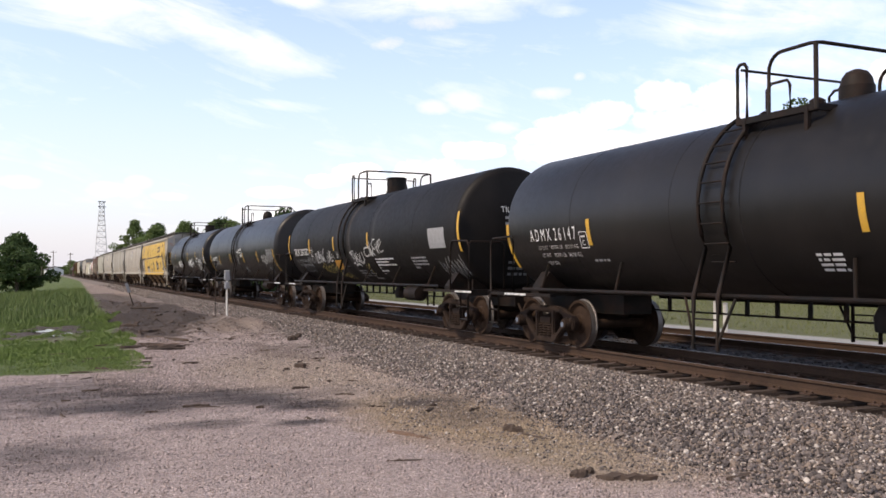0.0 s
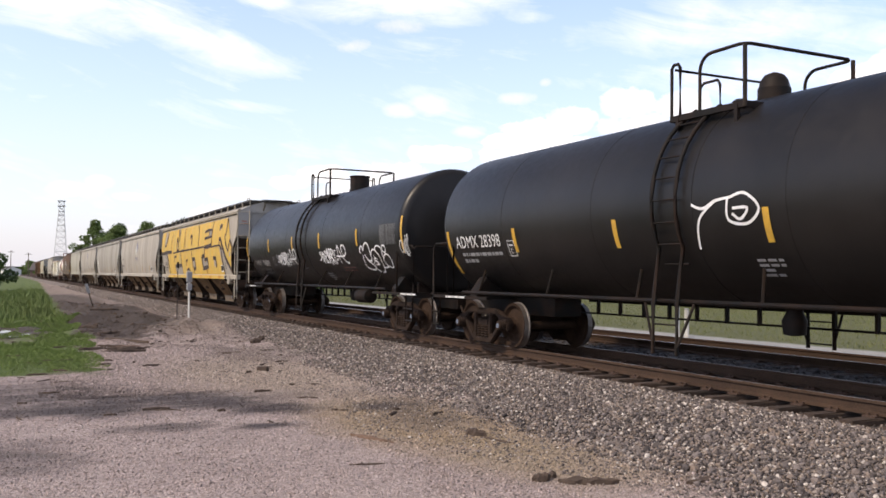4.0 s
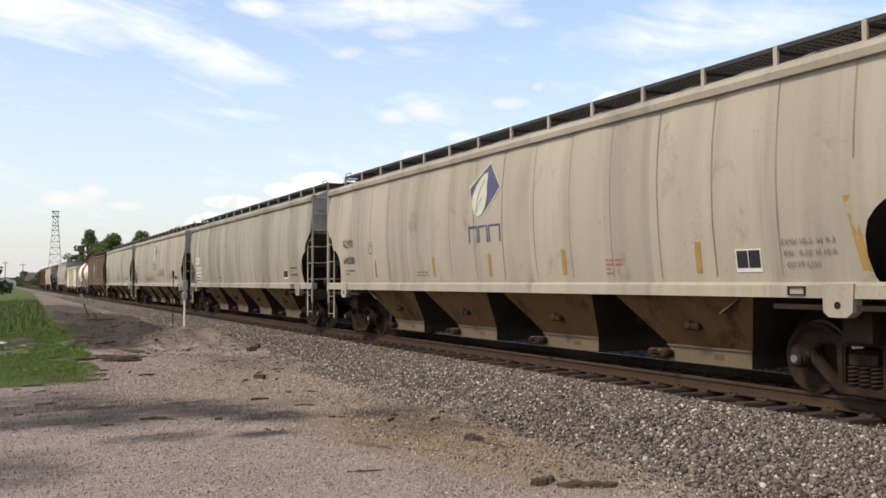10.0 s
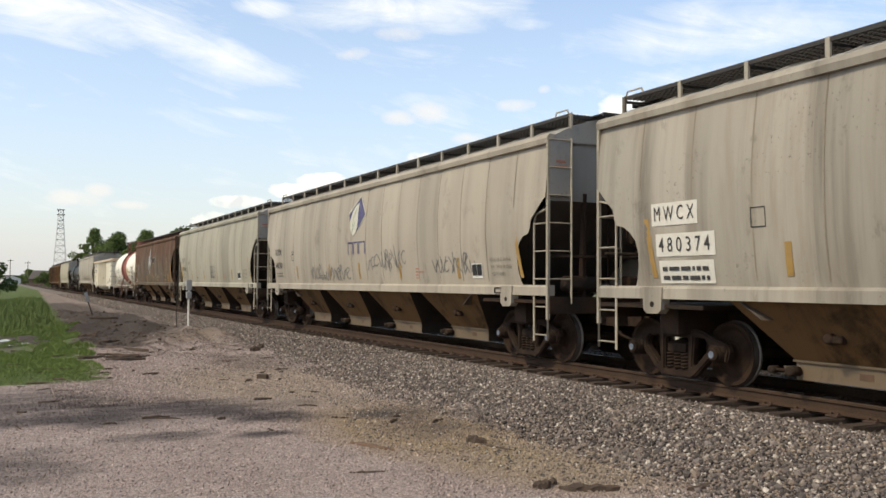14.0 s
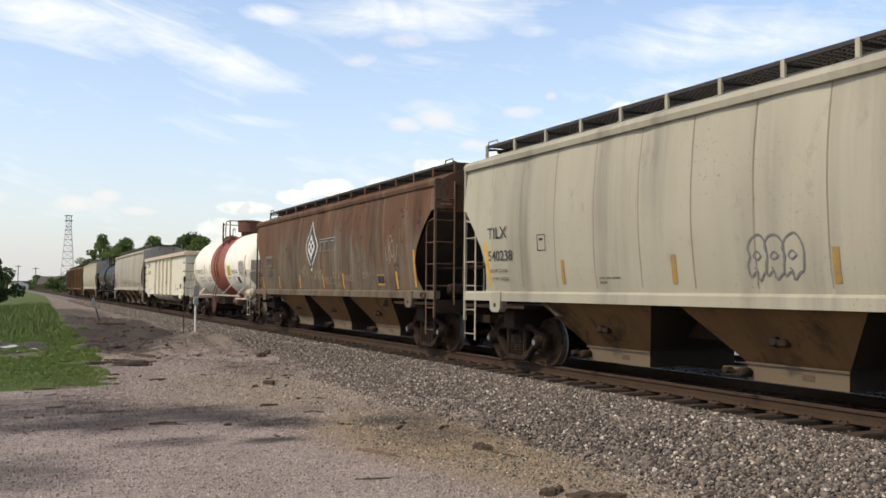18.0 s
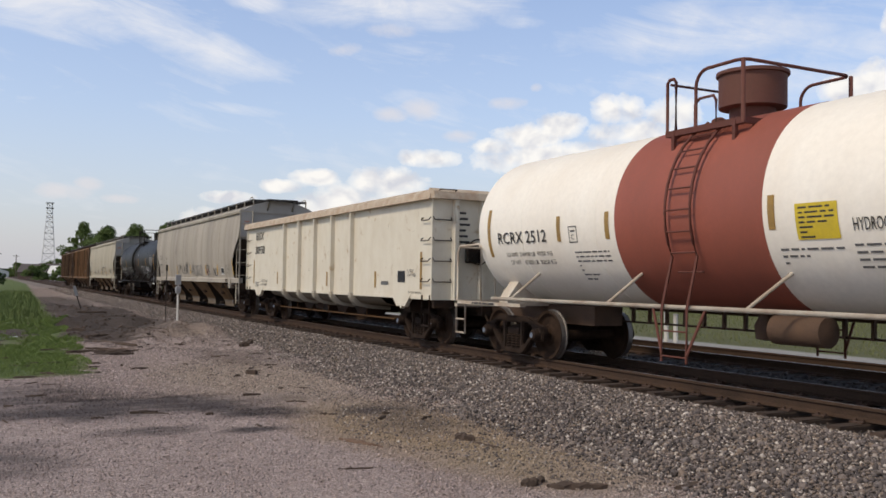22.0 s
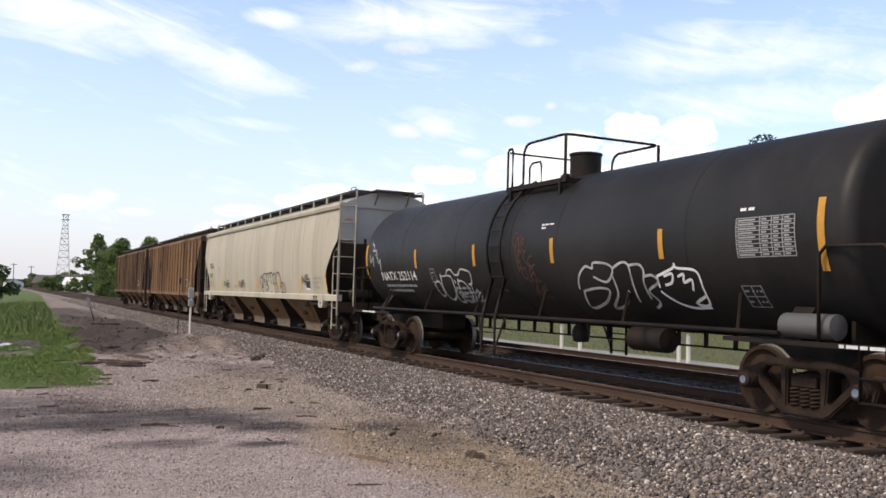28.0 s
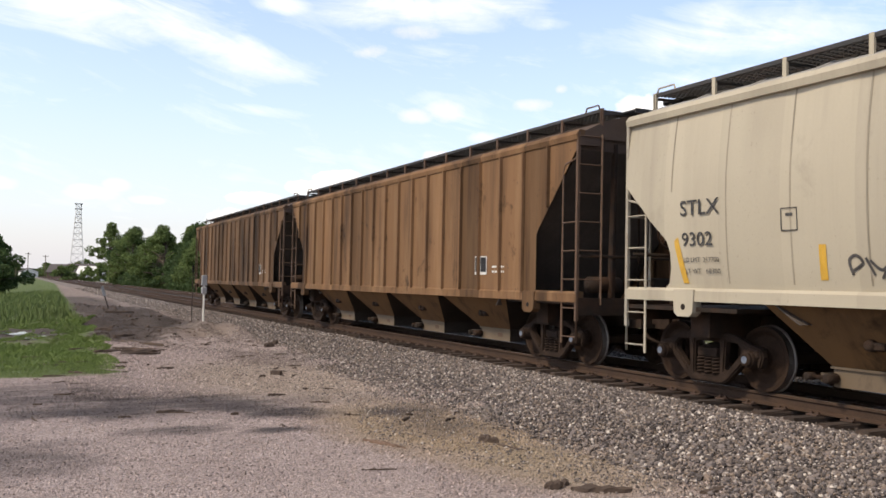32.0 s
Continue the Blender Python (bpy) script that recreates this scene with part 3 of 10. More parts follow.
class Side:
    """The near flank of a car: x for a height z, at a distance off the sheet; collects flat paint in bmeshes by name."""

    def __init__(self, car, width):
        self.car, self.width, self.made = car, width, {}

    def at(self, y, z, off=0.006):
        return (-self.width(y, z) - off, y, z)

    def bm(self, name, mat, label=""):
        if name not in self.made:
            self.made[name] = (fresh(), mat, label)
        return self.made[name][0]

    def text(self, bm, body, y, z, high, wide, bold=0.0, off=0.016):
        """Letters with their lower left corner at y, z, fitted to a height and a width; the reader's right is -y."""
        vs, fs = flat_text(body, 1.0, bold)
        u0, u1 = min(v[0] for v in vs), max(v[0] for v in vs)
        v0, v1 = min(v[1] for v in vs), max(v[1] for v in vs)
        v = [bm.verts.new(self.at(y - (a - u0) / (u1 - u0) * wide, z + (b - v0) / (v1 - v0) * high, off)) for a, b in vs]
        for f in fs:
            try:
                bm.faces.new([v[i] for i in f])
            except ValueError:
                pass

    def patch(self, bm, y0, y1, z0, z1, off=0.005, n=6, ny=1):
        ny = max(ny, int(abs(y1 - y0) / 0.09) + 1)
        rows = [[self.at(y0 + (y1 - y0) * k / ny, z0 + (z1 - z0) * i / n, off) for k in range(ny + 1)] for i in range(n + 1)]
        loft(bm, rows)

    def poly(self, bm, pts, off=0.008):
        """A flat shape of (y, z) corners laid on the flank."""
        tmp = fresh()
        tmp.faces.new([tmp.verts.new((0, y, z)) for y, z in pts])
        bmesh.ops.triangulate(tmp, faces=tmp.faces[:])
        for _ in range(4):
            long = [e for e in tmp.edges if e.calc_length() > 0.3]
            if not long:
                break
            bmesh.ops.subdivide_edges(tmp, edges=long, cuts=1)
            bmesh.ops.triangulate(tmp, faces=tmp.faces[:])
        made = {v: bm.verts.new(self.at(v.co.y, v.co.z, off)) for v in tmp.verts}
        for f in tmp.faces:
            bm.faces.new([made[v] for v in f.verts])
        tmp.free()

    def line(self, bm, pts, w, off=0.011):
        """A painted line through (y, z) corners."""
        fine = []
        for (a, b), (c, d) in zip(pts, pts[1:]):
            n = max(1, int(math.hypot(c - a, d - b) / 0.25))
            fine += [(-(a + (c - a) * k / n), b + (d - b) * k / n) for k in range(n)]
        fine.append((-pts[-1][0], pts[-1][1]))
        self.stroke(bm, fine, w, off)

    def bars(self, bm, y, z, wide, lines, pitch=0.10, high=0.05, seed=1):
        """Unreadable small print: rows of short bars, reading towards -y."""
        rnd = random.Random(seed)
        for i in range(lines):
            a = 0.0
            while a < wide:
                w = rnd.uniform(0.05, 0.22)
                w = min(w, wide - a)
                if w > 0.02:
                    self.patch(bm, y - a, y - a - w, z - i * pitch - high, z - i * pitch, 0.006, 1)
                a += w + 0.035
                if rnd.random() < 0.08 * (i + 1):
                    break

    def stroke(self, bm, pts, w, off=0.008):
        """A spray-can line through (along, height) points; along runs to the reader's right."""
        p = [Vector(q) for q in pts]
        left, right = [], []
        for i in range(len(p)):
            d = (p[min(i + 1, len(p) - 1)] - p[max(i - 1, 0)])
            if d.length < 1e-6:
                d = Vector((1, 0))
            d.normalize()
            nrm = Vector((-d.y, d.x)) * w / 2
            left.append(p[i] + nrm)
            right.append(p[i] - nrm)
        loft(bm, [[self.at(-q.x, q.y, off) for q in left], [self.at(-q.x, q.y, off) for q in right]])

    def finish(self):
        for name, (bm, mat, label) in self.made.items():
            part(name, bm, mat, self.car, label)


def curve_through(pts, n=6):
    """Smooth line through points."""
    out = []
    m = len(pts)
    for i in range(m - 1):
        p0, p1, p2, p3 = (Vector(pts[max(0, min(m - 1, i + k))]) for k in (-1, 0, 1, 2))
        for k in range(n):
            t = k / n
            out.append(0.5 * (2 * p1 + (p2 - p0) * t + (2 * p0 - 5 * p1 + 4 * p2 - p3) * t * t + (3 * p1 - p0 - 3 * p2 + p3) * t ** 3))
    out.append(Vector(pts[-1]))
    return out


def rung_mesh(half, mat):
    bm = fresh()
    tube(bm, [(0, -half, 0), (0, half, 0)], 0.014, 6)
    return as_mesh("rung", bm, [mat], True)


# ---- tank cars ----
TANK_FOOT = 1.03  # height of a tank's underside over the rails


def head_profile(half, r, n=8, dome=0.0):
    """Shallow dished head with a tight rounded rim, or an egg-shaped one of the depth dome."""
    if dome:
        return [(half - dome * (1 - math.sin(a)), r * math.cos(a)) for a in np.linspace(math.pi / 2 - 0.03, 0, 14)]
    rim = 0.21
    pts = [(half - 0.20 * (q / (r - rim)) ** 2, q) for q in np.linspace(0.05, r - rim, n)]
    return pts + [(half - 0.20 - rim * (1 - math.cos(a)), r - rim + rim * math.sin(a)) for a in np.linspace(0.25, math.pi / 2, 6)]


def head_at(half, r, x, z):
    """Place on the front head at x and a height z over the rails, a little proud of the sheet."""
    q = math.hypot(x, z - TANK_FOOT - r)
    return (x, -(half - 0.20 * (q / (r - 0.21)) ** 2) - 0.008, z)


def head_text(car, half, r, body, x, z, high, wide, mat):
    """Letters on the front head of a tank."""
    bm = fresh()
    vs, fs = flat_text(body, 1.0)
    u0, u1 = min(v[0] for v in vs), max(v[0] for v in vs)
    v0, v1 = min(v[1] for v in vs), max(v[1] for v in vs)
    made = [bm.verts.new(head_at(half, r, x + (a - u0) / (u1 - u0) * wide, z + (b - v0) / (v1 - v0) * high)) for a, b in vs]
    for f in fs:
        try:
            bm.faces.new([made[k] for k in f])
        except ValueError:
            pass
    part("lettering", bm, mat, car)


def head_print(car, half, r, x, z, wide, lines, mat, seed):
    """Rows of unreadable small print on the front head."""
    rnd = random.Random(seed)
    bm = fresh()
    for k in range(lines):
        a = 0.0
        while a < wide - 0.05:
            w = min(rnd.uniform(0.08, 0.22), wide - a)
            zz = z - k * 0.14
            bm.faces.new([bm.verts.new(head_at(half, r, x + p, q)) for p, q in ((a, zz), (a + w, zz), (a + w, zz + 0.065), (a, zz + 0.065))])
            a += w + 0.04
    part("small_print", bm, mat, car)


def tank_car(name, label, length, shell, trim, r, ladder, deck, cap_y, cap="dome", band=None, band_at=0.0, band_wide=0.0, cap_mat=None, deck_mat=None, dome=0.0, low_mat=None, rail_w=0.034):
    """r: radius; ladder, deck (rear and front end) and cap_y: places along the car."""
    car = thing(name, label, "tank car", "cars of the freight train")
    half = length / 2 - 0.92
    TANK_Z = TANK_FOOT + r
    platform = ladder
    deck_mat, low_mat = deck_mat or trim, low_mat or trim
    bm = fresh()
    prof = [(-a, q) for a, q in head_profile(half, r, 8, dome)]
    cuts = sorted([-half * 0.62, -half * 0.2, platform - 0.55, platform - 0.50, platform + 0.50, platform + 0.55, half * 0.3, half * 0.66])
    for c in cuts:
        prof.append((c, r))
    prof += list(reversed(head_profile(half, r, 8, dome)))
    turned(bm, prof, "y", 64, (0, 0, TANK_Z))
    part("tank", bm, shell, car, smooth=True)
    # raised weld seams and the heavier middle band
    for y in (-half * 0.62, -half * 0.2, half * 0.3, half * 0.66):
        bm = fresh()
        turned(bm, [(y - 0.03, r - 0.02), (y - 0.02, r + 0.004), (y + 0.02, r + 0.004), (y + 0.03, r - 0.02)], "y", 64, (0, 0, TANK_Z))
        part("weld_seam", bm, shell, car, smooth=True)
    if band:
        bm = fresh()
        turned(bm, [(band_at - band_wide / 2, r - 0.02), (band_at - band_wide / 2, r + 0.006), (band_at + band_wide / 2, r + 0.006), (band_at + band_wide / 2, r - 0.02)], "y", 64, (0, 0, TANK_Z))
        part("painted_band", bm, band, car, "dull red band round the middle", smooth=True)
    else:
        bm = fresh()
        turned(bm, [(platform - 0.52, r - 0.02), (platform - 0.50, r + 0.012), (platform + 0.50, r + 0.012), (platform + 0.52, r - 0.02)], "y", 64, (0, 0, TANK_Z))
        part("stiffening_band", bm, shell, car, smooth=True)
    # stub sills, bolsters and cradles
    for s in (-1, 1):
        bm = fresh()
        box(bm, -0.32, 0.32, s * (length / 2 - 0.45), s * (half - 2.9), 0.66, 1.02)
        part("stub_sill", bm, low_mat, car)
        bm = fresh()
        y = s * (length / 2 - 2.15)
        prism(bm, [(-1.28, 0.98), (1.28, 0.98), (1.28, 1.12), (1.0, 1.50), (0.6, 1.22), (0.0, 1.08), (-0.6, 1.22), (-1.0, 1.50), (-1.28, 1.12)], "y", y - 0.16, y + 0.16)
        prism(bm, [(-0.9, 1.02), (0.9, 1.02), (0.9, 1.30), (0.45, 1.12), (-0.45, 1.12), (-0.9, 1.30)], "y", y + s * 0.6, y + s * 0.66)
        bmesh.ops.recalc_face_normals(bm, faces=bm.faces)
        part("cradle", bm, trim, car)
        bm = fresh()  # end platform beam and its pale stencilled board
        box(bm, -1.5, 1.5, s * (length / 2 - 0.62), s * (length / 2 - 0.50), 0.92, 1.06)
        box(bm, -1.5, -1.38, s * (length / 2 - 0.5), s * (half - 2.2), 0.98, 1.04)
        box(bm, 1.38, 1.5, s * (length / 2 - 0.5), s * (half - 2.2), 0.98, 1.04)
        part("end_platform", bm, trim, car)
        bm = fresh()
        y = s * (length / 2 - 1.25)
        for k, w in enumerate((0.07, 0.16, 0.1, 0.2, 0.24)):
            box(bm, -1.506, -1.502, y - 0.02 - w, y - 0.02, 0.99, 1.03)
            y -= w + 0.03
        part("small_print", bm, WHITE_LETTER if trim == BLACK_STEEL else BLACK_LETTER, car)
        bm = fresh()  # end railing round the head
        yo, yi = s * (length / 2 - 0.56), s * (half - 0.30)
        for x in (-1.46, 1.46):
            tube(bm, [(x, yo, 0.98), (x, yo, 2.05), (x, yo - s * 0.1, 2.18), (x, yo - s * 0.9, 2.2), (x, yo - s * 1.0, 2.10), (x, yo - s * 1.0, 1.0)], 0.024, 6)
            part("corner_railing", bm, trim, car)
            bm = fresh()
        tube(bm, [(-1.46, yo, 2.1), (-1.40, yo, 2.16), (-0.62, yo, 2.16), (-0.55, yo, 2.1), (-0.55, yo, 1.0)], 0.024, 6)
        part("end_railing", bm, trim, car)
        bm = fresh()
        tube(bm, [(1.46, yo, 2.1), (1.40, yo, 2.16), (0.62, yo, 2.16), (0.55, yo, 2.1), (0.55, yo, 1.0)], 0.024, 6)
        part("end_railing", bm, trim, car)
        bm = fresh()  # corner step below the end platform
        for yy in (s * (length / 2 - 0.55), s * (length / 2 - 0.95)):
            tube(bm, [(-1.48, yy, 0.98), (-1.48, yy, 0.36)], 0.022, 6)
        for z in (0.38, 0.66):
            tube(bm, [(-1.48, s * (length / 2 - 0.55), z), (-1.48, s * (length / 2 - 0.95), z)], 0.022, 6)
        part("corner_step", bm, trim, car)
    # long side rails with raking stays
    for sx in (-1, 1):
        bm = fresh()
        tube(bm, [(sx * 1.52, -half + 1.2, 1.12), (sx * 1.52, half - 1.2, 1.12)], 0.035, 8)
        for y in np.linspace(-half + 1.9, half - 1.9, 4 if dome else 6):
            if abs(y - platform) > 0.6:
                tube(bm, [(sx * 1.52, y, 1.12), (sx * 1.16, y + (-0.45 if dome else 0.32), 1.62)], 0.028, 6)
        part("side_rail", bm, trim, car)
    # brake pipe and rods hung beneath
    bm = fresh()
    tube(bm, [(0.45, -half + 1.5, 0.74), (0.45, half - 1.5, 0.74)], 0.02, 6)
    tube(bm, [(0.75, -half + 2.6, 0.98), (0.75, half - 2.6, 0.98)], 0.035, 6)
    for y in np.linspace(-half + 2.6, half - 2.6, 17):
        box(bm, 0.42, 0.48, y - 0.025, y + 0.025, 0.72, 1.14)
    part("brake_pipe", bm, low_mat, car)
    bm = fresh()
    turned(bm, [(-0.02, 0.05), (0.0, 0.16), (0.20, 0.18), (0.32, 0.12), (0.42, 0.12), (0.44, 0.05)], "z", 14, (0, -0.4, 0.66))
    part("outlet_valve", bm, low_mat, car, smooth=True)
    bm = fresh()
    turned(bm, [(-0.45, 0.05), (-0.42, 0.2), (0.42, 0.2), (0.45, 0.05)], "y", 16, (-0.75, -half + 4.6, 0.86))
    part("brake_cylinder", bm, low_mat, car, smooth=True)
    # ladders up both flanks at the middle
    for sx in (-1, 1):
        bm = fresh()
        for y in (platform - 0.26, platform + 0.26):
            pts = [(sx * 1.60, y, 0.34), (sx * 1.60, y, 1.1)]
            for a in np.linspace(-25, 62, 12):
                pts.append((sx * (r + 0.09) * math.cos(radians(a)), y, TANK_Z + (r + 0.09) * math.sin(radians(a))))
            tube(bm, pts, rail_w, 6)
        side_ladder = part("ladder", bm, deck_mat, car)
        spots = [(sx * 1.60, 0.42), (sx * 1.60, 0.78)]
        for a in np.linspace(-34, 58, 9):
            spots.append((sx * (r + 0.09) * math.cos(radians(a)), TANK_Z + (r + 0.09) * math.sin(radians(a))))
        for x, z in spots:
            obj("rung", shared("tank_rung%s" % deck_mat.name, lambda: rung_mesh(0.26, deck_mat)), None, side_ladder, m=pose(x, platform, z))
        for y in (platform - 0.55, platform + 0.55):
            bm = fresh()
            tube(bm, [(sx * 1.60, platform + (0.26 if y > platform else -0.26), 0.45), (sx * 1.52, y, 1.12)], 0.022, 6)
            part("ladder_stay", bm, deck_mat, car)
    # top platform with railing, lower than the crown of the tank on both sides of it
    top = TANK_Z + r
    dz = top - 0.22
    y1, y0 = deck
    for sx in (-1, 1):
        bm = fresh()
        x0, x1 = sorted((sx * 0.50, sx * 1.08))
        for y in np.arange(y0, y1, 0.085):
            box(bm, x0, x1, y, y + 0.03, dz - 0.02, dz + 0.02)
        for y in (y0, y1):
            box(bm, x0, x1, y - 0.02, y + 0.02, dz - 0.06, dz + 0.03)
        for x in (x0, x1):
            box(bm, x - 0.02, x + 0.02, y0 - 0.02, y1 + 0.02, dz - 0.06, dz + 0.03)
            for y in (y0 + 0.15, y1 - 0.15):
                zz = TANK_Z + math.sqrt(r * r - x * x) - 0.04
                box(bm, x - 0.03, x + 0.03, y - 0.03, y + 0.03, min(zz, dz - 0.05), dz)
        part("top_platform", bm, deck_mat, car)
        hi = dz + 0.84
        x = sx * 1.08
        bm = fresh()  # gate loop at the ladder
        tube(bm, [(x, y1, dz), (x, y1, hi - 0.07), (x, y1 - 0.05, hi - 0.02), (x, y1 - 0.14, hi - 0.02), (x, y1 - 0.19, hi - 0.08), (x, y1 - 0.19, dz)], 0.026, 6)
        part("gate_loop", bm, deck_mat, car)
        bm = fresh()
        tube(bm, [(x, y0, dz - 0.05), (x, y0, hi)], 0.032, 6)
        part("rail_post", bm, deck_mat, car)
        bm = fresh()
        tube(bm, [(sx * 0.62, y1 - 0.1, dz), (sx * 0.62, y1 - 0.1, hi - 0.36), (sx * 0.62, y1 - 0.2, hi - 0.28), (sx * 0.62, y1 - 0.5, hi - 0.28), (sx * 0.62, y1 - 0.55, hi - 0.36), (sx * 0.62, y1 - 0.55, dz)], 0.022, 6)
        part("grab_loop", bm, deck_mat, car)
    hi, ym = dz + 0.84, y1 - 0.62
    bend = [(0.24 * (1 - math.cos(a)), 0.24 * (1 - math.sin(a))) for a in np.linspace(0, math.pi / 2, 6)]
    near = [(-1.08, ym, dz)] + [(-1.08, ym - p, hi - q) for p, q in bend] + [(-1.08 + 0.6 * p, y0 + 0.6 * q, hi) for p, q in bend]
    bm = fresh()  # one bent pipe round the open sides
    tube(bm, near + [(-px, py, pz) for px, py, pz in reversed(near)], 0.026, 6)
    part("top_rail", bm, deck_mat, car)
    bm = fresh()
    tube(bm, [(-1.08, y1 - 0.08, hi - 0.1), (1.08, y1 - 0.08, hi - 0.1)], 0.02, 6)
    part("gate_bar", bm, deck_mat, car)
    bm = fresh()
    if cap == "dome":
        turned(bm, [(0.0, 0.24), (0.22, 0.24), (0.24, 0.225), (0.34, 0.20), (0.42, 0.145), (0.46, 0.05)], "z", 24, (0, cap_y, top - 0.05))
    elif cap == "drum":
        turned(bm, [(0.0, 0.31), (0.46, 0.31), (0.47, 0.33), (0.51, 0.33), (0.52, 0.29)], "z", 24, (0, cap_y, top - 0.05))
    else:
        turned(bm, [(0.0, 0.34), (0.20, 0.34), (0.22, 0.50), (0.70, 0.50), (0.71, 0.54), (0.76, 0.54), (0.77, 0.45)], "z", 24, (0, cap_y, top - 0.05))
    part("valve_housing", bm, cap_mat or trim, car, smooth=True)
    bm = fresh()
    turned(bm, [(0, 0.12), (0.16, 0.12), (0.20, 0.06)], "z", 12, (0.05, cap_y + 0.75, top - 0.05))
    part("relief_valve", bm, cap_mat or trim, car, smooth=True)
    add_truck(car, length / 2 - 2.15)
    add_truck(car, -length / 2 + 2.15)
    add_couplers(car, length / 2)
    return car, Side(car, lambda y, z: math.sqrt(max(0.02, r * r - (z - TANK_Z) ** 2))), half


def stripes(side, ys, zlo=1.95, zhi=2.45, mat=None):
    for y in ys:
        bm = fresh()
        side.patch(bm, y - 0.055, y + 0.055, zlo, zhi, 0.007, 8)
        part("reflector", bm, mat or YELLOW_REFLECT, side.car)


# ---- covered hoppers ----
HOLE = [(1.33, 0.82), (1.5, 0.95), (1.72, 1.02), (1.95, 1.03), (2.12, 0.98), (2.25, 0.86), (2.33, 0.74), (2.37, 0.56), (2.45, 0.50), (2.62, 0.46), (2.97, 0.06), (3.0, 0.0)]


HOLE_SLANT = [(1.33, 0.70), (1.42, 0.95), (1.6, 1.06), (2.05, 1.06), (2.2, 0.92), (2.5, 0.56), (2.62, 0.46), (2.97, 0.06), (3.0, 0.0)]
HOLE_ROUND = [(1.16, 0.62), (1.4, 0.84), (1.83, 0.88), (2.2, 0.74), (2.6, 0.46), (2.97, 0.13), (3.0, 0.0)]


def hopper_width(z):
    """Curved flank: half width at height z."""
    return 1.485 + 0.145 * math.sin(max(0.0, min(1.0, (z - 1.3) / 2.8)) * math.pi) ** 0.75


def flat_width(z):
    return 1.575


